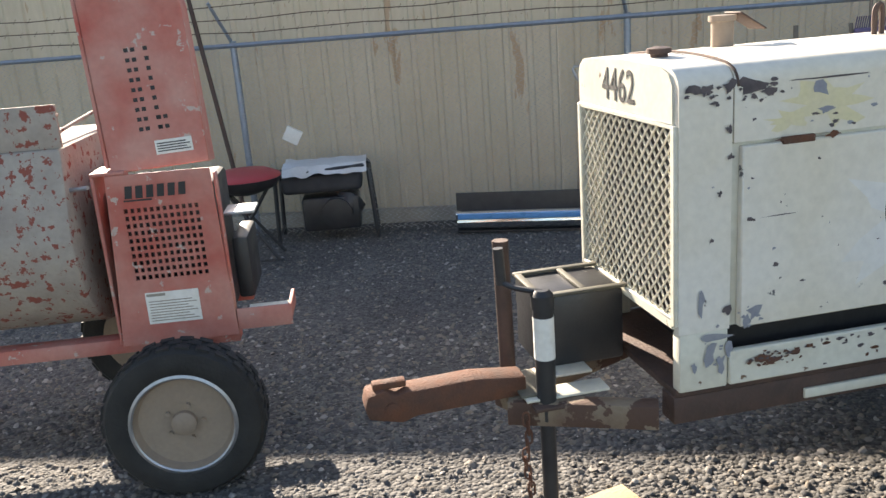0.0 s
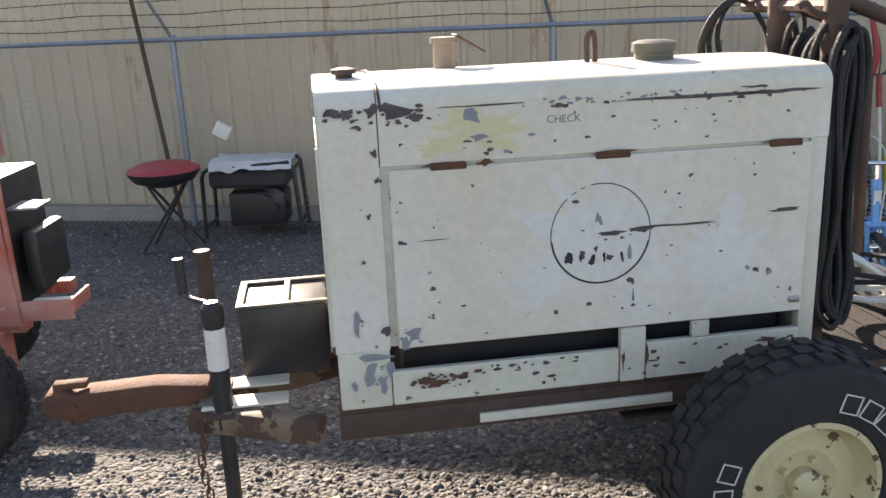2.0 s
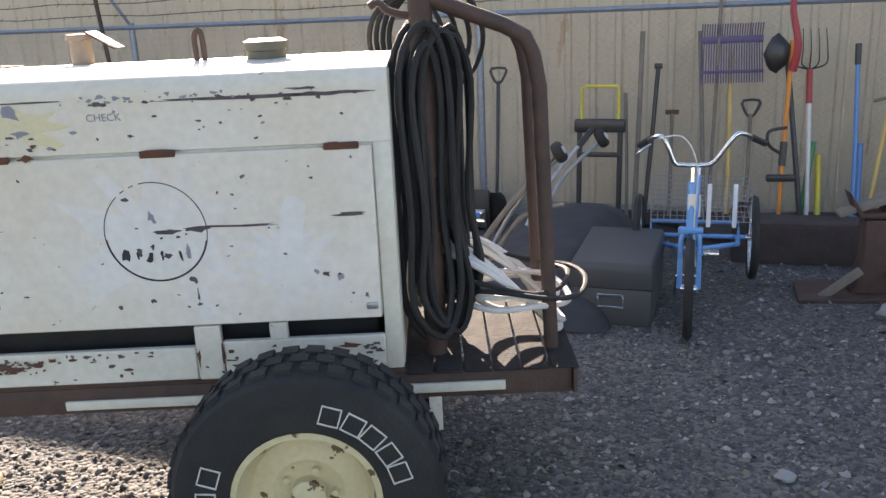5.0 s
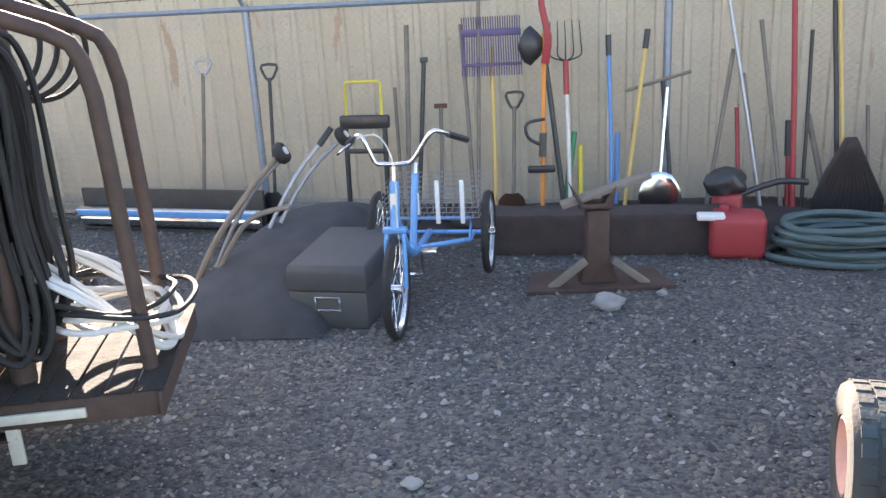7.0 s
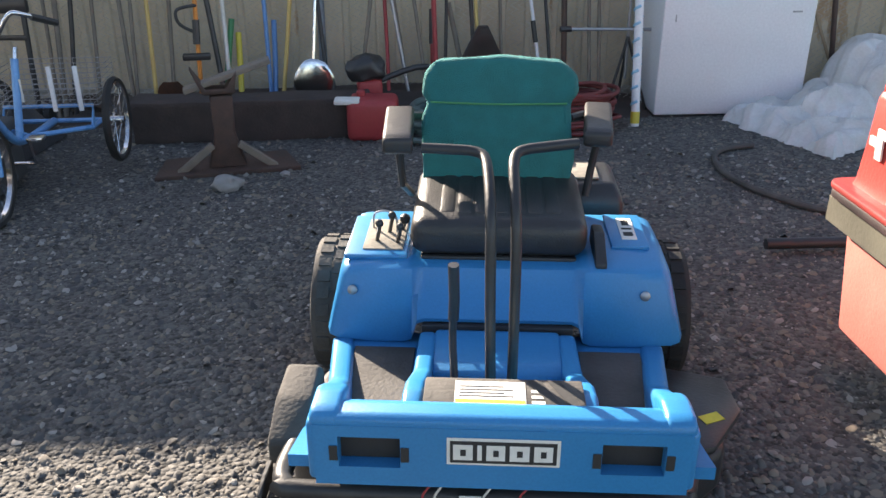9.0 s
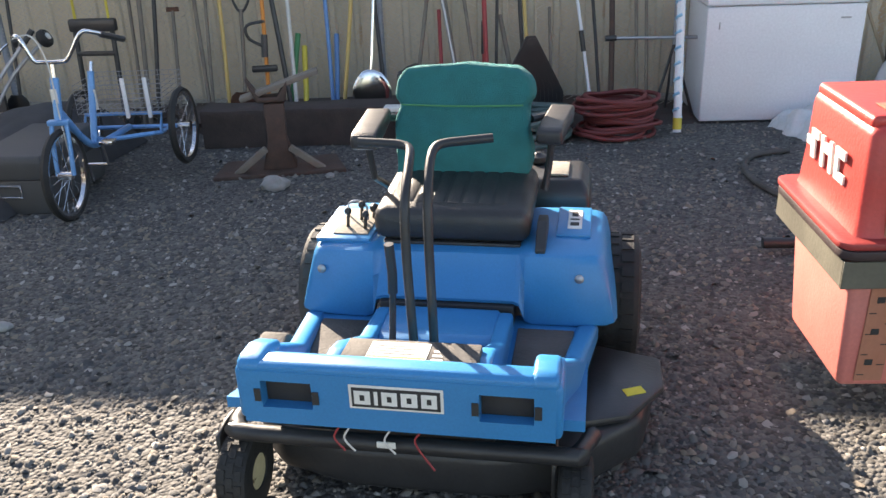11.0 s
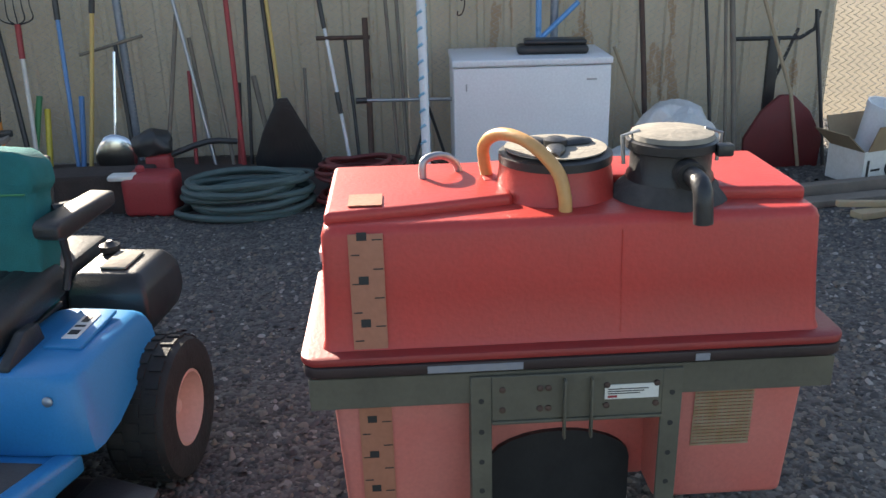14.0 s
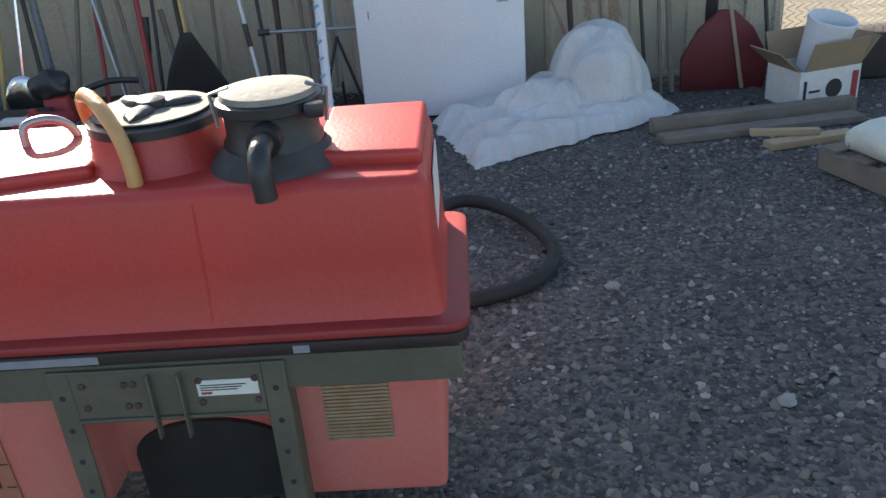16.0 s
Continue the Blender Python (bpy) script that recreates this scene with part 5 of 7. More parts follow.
for x in (-0.495, 0.42):
    part("caster_fork", P([(-0.58, 0.12), (-0.58, 0.24), (-0.52, 0.255), (-0.46, 0.25), (-0.46, 0.20), (-0.54, 0.20)], x - 0.062, x - 0.05, "x", 0.003, 1), BLACK, Mw)
    wheel(Mw, (x, -0.555, 0.115), 0.115, 0.09, 0.05, AXIS_X.inverted(), RUBBER, CREAM_HUB, "small caster tyre", 18, 0.3)
for k, x in enumerate((-0.145, -0.12, -0.02, 0.055)):
    part("lamp_wire", T([(x, -0.70, 0.44), (x + 0.004, -0.735, 0.425), (x - 0.012, -0.738, 0.39), (x + 0.012 + 0.02 * (k == 3), -0.735, 0.352 - 0.04 * (k == 3))], 0.0026, 6, 5), HANDLE_RED if k in (0, 3) else WHITE_HOSE, Mw, "loose lamp wire")
part("deck_tag", B((-0.085, -0.632, 0.285), (-0.035, -0.628, 0.305), 0.002), PAPER, Mw)

# ---- red sprayer tank on a steel frame ----
Tk = thing("sprayer_tank", pose(6.17, 1.81, 0, 0, 0, -6), "red moulded sprayer tank standing in an olive steel frame", "sprayer tank")
def rounded(x0, x1, y0, y1, r, n=5):
    """Corner points of a rectangle with round corners, counter-clockwise."""
    out = []
    for cx, cy, a0 in ((x1 - r, y1 - r, 0), (x0 + r, y1 - r, 90), (x0 + r, y0 + r, 180), (x1 - r, y0 + r, 270)):
        out += [(cx + r * math.cos(radians(a0 + 90 * k / n)), cy + r * math.sin(radians(a0 + 90 * k / n))) for k in range(n + 1)]
    return out


def moulded(levels, n=5):
    """Round-cornered rectangles (x0, x1, y0, y1, corner, z) joined from level to level."""
    bm = bmesh.new()
    rings = [[bm.verts.new((x, y, z)) for x, y in rounded(x0, x1, y0, y1, r, n)] for x0, x1, y0, y1, r, z in levels]
    k = len(rings[0])
    for A, C in zip(rings, rings[1:]):
        for j in range(k):
            bm.faces.new((A[j], A[(j + 1) % k], C[(j + 1) % k], C[j]))
    bm.faces.new(rings[0][::-1])
    bm.faces.new(rings[-1])
    return bm


tank = part("upper_tank", moulded([(-0.012, 1.192, 0.014, 0.520, 0.030, 0.668), (-0.006, 1.186, 0.024, 0.512, 0.028, 0.690), (0.0, 1.178, 0.034, 0.505, 0.028, 0.80), (0.002, 1.172, 0.046, 0.495, 0.028, 0.945), (0.008, 1.166, 0.052, 0.490, 0.026, 0.962), (0.018, 1.156, 0.064, 0.480, 0.022, 0.970), (0.022, 1.152, 0.070, 0.476, 0.020, 0.971)]), RED_TANK, Tk, "red moulded upper tank")
# raised top: a plateau at each end with the filler dome between, a ledge left along the near edge
bm = bmesh.new()
prism(bm, [(0.010, 0.074), (0.24, 0.112), (0.46, 0.165), (0.46, 0.482), (0.010, 0.482)], 0.958, 0.996, "z", 0.014, 4)
prism(bm, [(0.93, 0.145), (1.162, 0.125), (1.162, 0.482), (0.93, 0.482)], 0.958, 1.000, "z", 0.014, 4)
prism(bm, [(0.40, 0.29), (1.0, 0.29), (1.0, 0.472), (0.40, 0.472)], 0.966, 0.999, "z", 0.006, 2)
part("tank_plateau", bm, RED_TANK, Tk)
part("filler_neck", lathe(bmesh.new(), [(0.160, 0.965), (0.148, 0.985), (0.140, 1.04), (0.138, 1.052)], 36, Matrix.Translation((0.579, 0.275, 0))), RED_TANK, Tk, "red filler neck")
part("mould_seam", B((0.6985, 0.0335, 0.0), (0.7015, 0.036, 0.27), m=Matrix.Translation((0, -0.012, 0.672)) @ Matrix.Rotation(radians(-4.6), 4, "X")), RED_TANK, Tk)
part("tank_lip", P(rounded(-0.062, 1.240, -0.022, 0.560, 0.045), 0.650, 0.672, "z", 0.007, 2), RED_LIP, Tk, "red flange lip")
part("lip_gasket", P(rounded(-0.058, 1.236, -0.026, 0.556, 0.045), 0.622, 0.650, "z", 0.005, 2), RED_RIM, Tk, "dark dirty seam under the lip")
for x0, x1 in ((0.235, 0.46), (0.87, 0.905)):
    part("tape_remnant", B((x0, -0.0285, 0.626), (x1, -0.0262, 0.645), 0.001, 1), CHIP_GREY, Tk, "torn grey tape remnant")
bm = bmesh.new()
for a, b in ((0.0, 0.355), (0.815, 1.18)):
    r = loft([(a + (0.022 if a < 0.1 else 0), b - (0.02 if b > 1 else 0), 0.05, 0.47, 0.175), (a, b, 0.03, 0.52, 0.617)], 0.02, 3)
    me_ = bpy.data.meshes.new("t")
    r.to_mesh(me_)
    r.free()
    bm.from_mesh(me_)
    bpy.data.meshes.remove(me_)
box(bm, (0.34, 0.16, 0.175), (0.83, 0.515, 0.617), 0.02)
part("lower_tank", bm, RED_FADED, Tk, "faded red lower tank halves")
# flat black arch on the recess wall draws the opening's shade
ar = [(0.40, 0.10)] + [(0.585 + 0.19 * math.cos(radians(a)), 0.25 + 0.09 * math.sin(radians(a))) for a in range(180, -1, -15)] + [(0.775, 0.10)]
part("tunnel", P(ar, 0.145, 0.162, "y"), BLACK, Tk, "black arched sheet standing for shade in the tunnel opening")
# frame
bm = bmesh.new()
box(bm, (-0.045, -0.018, 0.535), (1.215, -0.010, 0.617), 0.002, 1)
box(bm, (-0.045, -0.010, 0.535), (-0.037, 0.552, 0.617), 0.002, 1)
box(bm, (1.207, -0.010, 0.535), (1.215, 0.552, 0.617), 0.002, 1)
box(bm, (-0.045, 0.544, 0.535), (1.215, 0.552, 0.617), 0.002, 1)
fr = part("frame_band", bm, OLIVE, Tk, "olive steel band")
for x in (0.335, 0.795):
    bm = bmesh.new()
    box(bm, (x, -0.028, 0.0), (x + 0.05, -0.020, 0.610), 0.002, 1)
    box(bm, (x if x < 0.5 else x + 0.044, -0.02, 0.0), (x + 0.006 if x < 0.5 else x + 0.05, 0.04, 0.610), 0.002, 1)
    leg = part("frame_leg", bm, OLIVE, Tk, "drilled olive steel leg")
    for k in range(6):
        part("bolt_hole", lathe(bmesh.new(), [(0.007, 0), (0.007, 0.0012)], 10, Matrix.Translation((x + 0.025, -0.0285, 0.12 + 0.085 * k)) @ AXIS_Y), INK, leg)
for x in (0.335, 0.795):
    part("frame_leg", B((x, 0.49, 0.0), (x + 0.05, 0.54, 0.60), 0.004), OLIVE, Tk)
part("cross_plate", B((0.385, -0.030, 0.49), (0.795, -0.022, 0.610), 0.002, 1), OLIVE, Tk)
part("cross_angle", B((0.385, -0.036, 0.482), (0.795, -0.012, 0.49), 0.001), OLIVE, Tk)
for x in (0.555, 0.62):
    part("hook_bar", B((x, -0.05, 0.44), (x + 0.006, -0.030, 0.60), 0.002, 1), OLIVE, Tk)
for x in (0.41, 0.50, 0.52, 0.78, 0.66):
    for z in (0.52, 0.575):
        part("bolt", lathe(bmesh.new(), [(0.008, 0), (0.008, 0.004), (0.003, 0.006)], 8, Matrix.Translation((x, -0.030, z)) @ AXIS_Y), RUST_PIPE, Tk)
np_ = part("maker_plate", B((0.655, -0.0335, 0.537), (0.785, -0.0308, 0.575)), PAPER, Tk, "white maker's plate")
bm = bmesh.new()
for k in range(3):
    box(bm, (0.662, -0.0343, 0.5625 - k * 0.006), (0.76 - 0.01 * k, -0.0337, 0.565 - k * 0.006))
part("print", bm, INK, np_)
part("logo_bar", B((0.662, -0.0343, 0.541), (0.685, -0.0337, 0.547)), HANDLE_RED, np_)
# sight strip with graduations
for z0, z1 in ((0.675, 0.955), (0.20, 0.53)):
    st = part("sight_strip", B((0.065, -0.002, 0), (0.145, 0.0015, z1 - z0), m=Matrix.Translation((0, 0.0185 if z0 > 0.5 else 0.0455, z0)) @ Matrix.Rotation(radians(-5 if z0 > 0.5 else 2.6), 4, "X")), TANK_TAPE, Tk, "translucent tan sight strip")
    mm = Matrix.Translation((0, 0.0185 if z0 > 0.5 else 0.0455, z0)) @ Matrix.Rotation(radians(-5 if z0 > 0.5 else 2.6), 4, "X")
    for k in range(8):
        z = 0.02 + k * 0.035
        if k % 3 == 1:
            part("graduation", B((0.085, -0.0032, z), (0.108, -0.0022, z + 0.02), m=mm), INK, st)
        part("graduation", B(((0.12 if k % 2 else 0.07), -0.0032, z), ((0.143 if k % 2 else 0.09), -0.0022, z + 0.003), m=mm), INK, st)
part("sight_strip", B((0.065, 0.112, 0.9985), (0.145, 0.20, 1.0005)), TANK_TAPE, Tk)
# grille label
bm = bmesh.new()
gm = Matrix.Translation((0, 0.0415, 0.335)) @ Matrix.Rotation(radians(2.6), 4, "X")
for k in range(17):
    box(bm, (0.90, -0.004, 0.01 + k * 0.010), (1.05, -0.002, 0.0165 + k * 0.010), m=gm)
for k in range(13):
    box(bm, (0.90 + k * 0.012, -0.0035, 0.01), (0.903 + k * 0.012, -0.0015, 0.18), m=gm)
part("mesh_patch", bm, mat("dusty_brass_mesh", (0.32, 0.2, 0.09), (0.5, 0.4, 0.3), 0.5, 0.3, 30, 0.8), Tk, "dusty tan mesh patch")
# lid, hose, lifting eye, strainer
lid = lathe(bmesh.new(), [(0.13, -0.05), (0.13, 0.0), (0.142, 0.0), (0.142, 0.02), (0.128, 0.026), (0.03, 0.03)], 40, Matrix.Translation((0.579, 0.275, 1.05)))
part("lid_rim", lid, BLACK_PLASTIC, Tk, "round black filler lid")
bm = lathe(bmesh.new(), [(0.127, 0), (0.127, 0.003), (0.01, 0.004)], 40, Matrix.Translation((0.579, 0.275, 1.0802)))
part("lid_face", bm, DUST, Tk, "dusty pale lid face")
bm = bmesh.new()
for a in (20, 140, 260):
    m = Matrix.Translation((0.579, 0.275, 1.087)) @ Matrix.Rotation(radians(a), 4, "Z")
    blob(bm, (0.055, 0, 0.0), (0.055, 0.026, 0.012), 0.2, 2, a, m)
lathe(bm, [(0.03, 0), (0.03, 0.018), (0.015, 0.024)], 14, Matrix.Translation((0.579, 0.275, 1.083)))
part("lid_knob", bm, BLACK_PLASTIC, Tk)
part("overflow_hose", T([(0.415, 0.345, 0.99), (0.405, 0.33, 1.075), (0.44, 0.27, 1.120), (0.50, 0.19, 1.115), (0.555, 0.125, 1.065), (0.572, 0.105, 1.01), (0.575, 0.10, 0.968)], 0.016, 12, 6), AMBER_HOSE, Tk, "amber overflow hose")
part("lifting_eye", T([(0.248, 0.335, 0.995), (0.248, 0.338, 1.028), (0.258, 0.345, 1.043), (0.285, 0.362, 1.047), (0.312, 0.376, 1.04), (0.335, 0.388, 1.02), (0.345, 0.392, 0.995)], 0.0105, 10, 5), STEEL, Tk, "grey lifting eye")
bm = lathe(bmesh.new(), [(0.105, -0.06), (0.105, 0.0), (0.098, 0.01), (0.098, 0.06), (0.11, 0.065), (0.11, 0.085), (0.10, 0.09)], 32, Matrix.Translation((0.85, 0.205, 1.025)))
pot = part("strainer_pot", bm, BLACK_PLASTIC, Tk, "black strainer pot with clamped dusty lid")
part("pot_lid", lathe(bmesh.new(), [(0.102, 0), (0.098, 0.012), (0.06, 0.02), (0.01, 0.021)], 32, Matrix.Translation((0.85, 0.205, 1.115))), DUST, pot)
for s in (-1, 1):
    part("pot_clamp", T([(0.85 + s * 0.115, 0.205, 1.05), (0.85 + s * 0.122, 0.205, 1.12), (0.85 + s * 0.08, 0.205, 1.132)], 0.005, 6), STEEL, pot)
part("clamp_catch", B((0.935, 0.12, 1.08), (0.975, 0.15, 1.11), 0.006), BLACK_PLASTIC, pot)
bm = T([(0.858, 0.13, 1.052), (0.860, 0.04, 1.055), (0.861, 0.012, 1.050), (0.862, -0.003, 1.035), (0.863, -0.008, 1.01), (0.866, -0.010, 0.965)], 0.0225, 14)
lathe(bm, [(0.034, 0), (0.034, 0.04)], 16, Matrix.Translation((0.858, 0.105, 1.052)) @ AXIS_Y)
part("outlet_elbow", bm, BLACK_PLASTIC, Tk, "black outlet elbow")
bm = lathe(bmesh.new(), [(0.145, -0.012), (0.132, 0.008), (0.117, 0.022), (0.107, 0.034)], 32, Matrix.Translation((0.85, 0.205, 0.980)), cap=False)
part("sealant", bm, SOOT, Tk, "greasy grey sealant around the pot")
# white maker's letters on the end as plain shapes
em = Matrix.Translation((-0.009, 0.29, 0.825)) @ Matrix.Rotation(radians(-90), 4, "Z") @ Matrix.Rotation(radians(3), 4, "X")
bm = bmesh.new()
box(bm, (-0.13, -0.003, -0.045), (-0.10, 0.004, 0.045), m=em)
box(bm, (-0.165, -0.003, -0.012), (-0.13, 0.004, 0.015), m=em)
box(bm, (-0.10, -0.003, 0.02), (-0.07, 0.004, 0.045), m=em)
for x in (-0.05, 0.015):
    box(bm, (x, -0.003, -0.05), (x + 0.022, 0.004, 0.045), m=em)
box(bm, (-0.03, -0.003, 0.0), (0.017, 0.004, 0.03), m=em)
box(bm, (0.06, -0.003, -0.05), (0.085, 0.004, 0.045), m=em)
box(bm, (0.085, -0.003, -0.05), (0.13, 0.004, -0.025), m=em)
box(bm, (0.085, -0.003, 0.02), (0.13, 0.004, 0.045), m=em)
part("logo_shape", bm, PAPER, Tk, "white logo shapes", smooth=False)
part("end_label", B((1.1765, 0.2, 0.72), (1.1795, 0.42, 0.92)), PAPER, Tk, "white torn label")

# ---- tricycle ----
Tr = thing("tricycle", pose(3.10, 4.36, gz(4.36), 0, 0, -5), "light blue adult tricycle with chrome handlebars and wire basket", "tricycle")


def spoked(parent, c, radius):
    m = Matrix.Translation(c) @ AXIS_X
    t = bmesh.new()
    w = 0.022
    lathe(t, [(radius - 0.03, -w * 0.6), (radius - 0.012, -w), (radius, 0), (radius - 0.012, w), (radius - 0.03, w * 0.6), (radius - 0.03, -w * 0.6)], 40, m, cap=False)
    ty = part("tyre", t, RUBBER, parent)
    bm = lathe(bmesh.new(), [(radius - 0.045, -0.012), (radius - 0.03, -0.014), (radius - 0.03, 0.014), (radius - 0.045, 0.012), (radius - 0.045, -0.012)], 40, m, cap=False)
    rim_ = part("rim", bm, CHROME, parent)
    bm = lathe(bmesh.new(), [(0.02, -0.04), (0.02, 0.04)], 12, m)
    for k in range(20):
        a = 2 * math.pi * k / 20
        tube(bm, [m @ Vector((0.018 * math.cos(a + 0.6), 0.018 * math.sin(a + 0.6), 0.02 * (-1) ** k)), m @ Vector(((radius - 0.04) * math.cos(a), (radius - 0.04) * math.sin(a), 0))], 0.0014, 3)
    part("spokes", bm, CHROME, rim_)


spoked(Tr, (0, 0, 0.255), 0.255)
spoked(Tr, (0.36, 0.98, 0.25), 0.25)
spoked(Tr, (-0.30, 0.98, 0.25), 0.25)
bm = bmesh.new()
for s in (-1, 1):
    tube(bm, [(s * 0.045, 0.0, 0.255), (s * 0.045, 0.03, 0.45), (s * 0.04, 0.05, 0.535)], 0.013, 8, 3)
box(bm, (-0.06, 0.03, 0.525), (0.06, 0.075, 0.555), 0.008)
part("fork", bm, BIKE_BLUE, Tr, "light blue fork")
part("head_tube", T([(0, 0.06, 0.55), (0, 0.11, 0.77)], 0.024, 12), BIKE_BLUE, Tr)
part("head_badge", B((-0.018, 0.062, 0.64), (0.018, 0.068, 0.72), 0.003), PAPER, Tr, "white head badge")
part("stem", T([(0, 0.11, 0.77), (0, 0.125, 0.86)], 0.013, 10), CHROME, Tr)
part("handlebar", T([(-0.24, 0.24, 0.94), (-0.19, 0.15, 0.985), (-0.14, 0.11, 0.985), (-0.09, 0.11, 0.87), (-0.05, 0.115, 0.855), (0.05, 0.115, 0.855), (0.10, 0.11, 0.875), (0.19, 0.11, 1.0), (0.24, 0.14, 1.0), (0.30, 0.24, 0.955)], 0.0115, 10, 4), CHROME, Tr, "swept chrome handlebar")
part("grip", T([(-0.215, 0.20, 0.965), (-0.265, 0.29, 0.92)], 0.017), BLACK_PLASTIC, Tr)
part("grip", T([(0.265, 0.18, 0.982), (0.34, 0.30, 0.93)], 0.017), BLACK_PLASTIC, Tr)
part("brake_lever", T([(-0.20, 0.10, 0.96), (-0.25, 0.10, 0.925), (-0.28, 0.14, 0.90)], 0.006, 6, 3), CHROME, Tr)
part("brake_cable", T([(-0.17, 0.10, 0.985), (-0.05, 0.06, 1.0), (0.02, 0.03, 0.86), (0.015, 0.045, 0.56), (0.03, 0.03, 0.36)], 0.004, 6, 5), WHITE_HOSE, Tr)
bm = bmesh.new()
tube(bm, [(0, 0.075, 0.60), (0.01, 0.30, 0.36), (0.01, 0.50, 0.29), (0.01, 0.95, 0.26)], 0.021, 10, 4)
tube(bm, [(0.01, 0.40, 0.30), (0.03, 0.50, 0.72)], 0.020, 10)
tube(bm, [(0.01, 0.55, 0.29), (-0.22, 0.80, 0.26), (-0.22, 0.98, 0.25)], 0.014, 8)
tube(bm, [(0.01, 0.55, 0.29), (0.27, 0.80, 0.26), (0.27, 0.98, 0.25)], 0.014, 8)
tube(bm, [(-0.28, 0.98, 0.25), (0.34, 0.98, 0.25)], 0.014, 8)
tube(bm, [(-0.22, 0.80, 0.26), (-0.22, 0.86, 0.37), (0.27, 0.86, 0.37), (0.27, 0.80, 0.26)], 0.012, 8)
part("frame", bm, BIKE_BLUE, Tr, "light blue tube frame")
part("seat_post", T([(0.03, 0.50, 0.70), (0.035, 0.53, 0.77)], 0.012), CHROME, Tr)
part("decal", B((0.01, 0.462, 0.50), (0.05, 0.470, 0.62), 0.003, m=Matrix.Translation((0, 0, 0))), PAPER, Tr)
for x in (0.10, 0.24):
    part("basket_post", B((x - 0.012, 0.74, 0.37), (x + 0.012, 0.755, 0.62), 0.003), WHITE, Tr, "white flat post")
bm = bmesh.new()
for k in range(7):
    z = 0.40 + k * 0.03
    tube(bm, [(-0.22, 0.76, z), (0.33, 0.76, z), (0.33, 1.15, z), (-0.22, 1.15, z)], 0.002, 4, closed=True)
for k in range(16):
    x = -0.22 + k * 0.55 / 15
    tube(bm, [(x, 0.76, 0.585), (x, 0.76, 0.395), (x, 1.15, 0.395), (x, 1.15, 0.585)], 0.0016, 3)
tagged(part("basket", bm, STEEL, Tr), "open wire basket", kind="stuff")
bm = T([(-0.06, 0.42, 0.18), (0.06, 0.42, 0.18)], 0.010)
tube(bm, [(0.06, 0.42, 0.18), (0.07, 0.36, 0.32), (0.07, 0.37, 0.34)], 0.009)
tube(bm, [(-0.06, 0.42, 0.18), (-0.07, 0.46, 0.06)], 0.009)
box(bm, (0.07, 0.32, 0.325), (0.15, 0.40, 0.345), 0.004)
part("crank", bm, CHROME, Tr)

# ---- storage trunk, covered mound, upturned handles ----
Ck = thing("storage_trunk", pose(2.72, 4.50, gz(4.5), 0, 0, -8), "dark grey storage trunk with chrome latch", "trunk")
part("base", B((-0.21, 0, 0.0), (0.21, 0.72, 0.205), 0.012), TRUNK, Ck)
part("lid", loft([(-0.215, 0.215, -0.006, 0.725, 0.207), (-0.215, 0.215, -0.006, 0.725, 0.31), (-0.205, 0.205, 0.01, 0.71, 0.345)], 0.01, 2), TRUNK, Ck, "domed trunk lid")
bm = bmesh.new()
for a, b in (((-0.07, -0.014, 0.10), (0.07, -0.002, 0.112)), ((-0.07, -0.014, 0.168), (0.07, -0.002, 0.18)), ((-0.07, -0.014, 0.112), (-0.06, -0.002, 0.168)), ((0.06, -0.014, 0.112), (0.07, -0.002, 0.168))):
    box(bm, a, b, 0.002, 1)
part("latch", bm, CHROME, Ck, "chrome latch frame")
bm = bmesh.new()
bmesh.ops.create_grid(bm, x_segments=26, y_segments=26, size=1)
for v in bm.verts:
    u, w = v.co.x, v.co.y
    e = max(abs(u), abs(w))
    h = (0.36 + 0.14 * w + 0.06 * u) * max(0.0, 1 - abs(u) ** 3.2) ** 0.7 * max(0.0, 1 - abs(w) ** 3.5) ** 0.6
    h += 0.02 * noise.noise(Vector((u * 4, w * 4, 1))) * (1 - e)
    v.co = Vector((0.50 * u + 0.16 * w, 0.95 * w, max(0.0, h)))
cov = part("ground_cover", bm, COVER)
cov.matrix_world = pose(2.36, 5.30, gz(5.3) + 0.006)
for v in cov.data.vertices:
    v.co.z += -0.06 * v.co.y
tagged(cov, "dark fabric cover draped over a low load", "cover")
Hc = thing("hand_cart", pose(0, 0, 0), "upturned hand cart with worn wooden handles and small wheels", "hand cart")
part("handle", T([(1.86, 4.92, -0.02), (2.0, 4.94, 0.24), (2.20, 4.97, 0.50), (2.42, 5.0, 0.74)], 0.021, 8, 3, r2=0.015), WOOD_GREY, Hc, "bleached wooden handle")
part("handle", T([(1.98, 4.95, 0.06), (2.12, 4.97, 0.34), (2.29, 4.99, 0.58), (2.46, 5.02, 0.73)], 0.014, 8, 3), STEEL, Hc)
part("handle", T([(2.02, 4.90, 0.10), (2.18, 4.92, 0.34), (2.30, 4.93, 0.42), (2.46, 4.95, 0.45)], 0.015, 8, 4), WOOD_GREY, Hc)
part("handle", T([(2.20, 5.4, 0.20), (2.36, 5.5, 0.48), (2.58, 5.6, 0.74)], 0.013, 8, 3), STEEL, Hc)
part("handle", T([(2.26, 5.45, 0.22), (2.44, 5.55, 0.50), (2.66, 5.62, 0.70)], 0.013, 8, 3), STEEL, Hc)
part("grip", T([(2.52, 5.57, 0.67), (2.60, 5.6, 0.77)], 0.02), BLACK_PLASTIC, Hc)
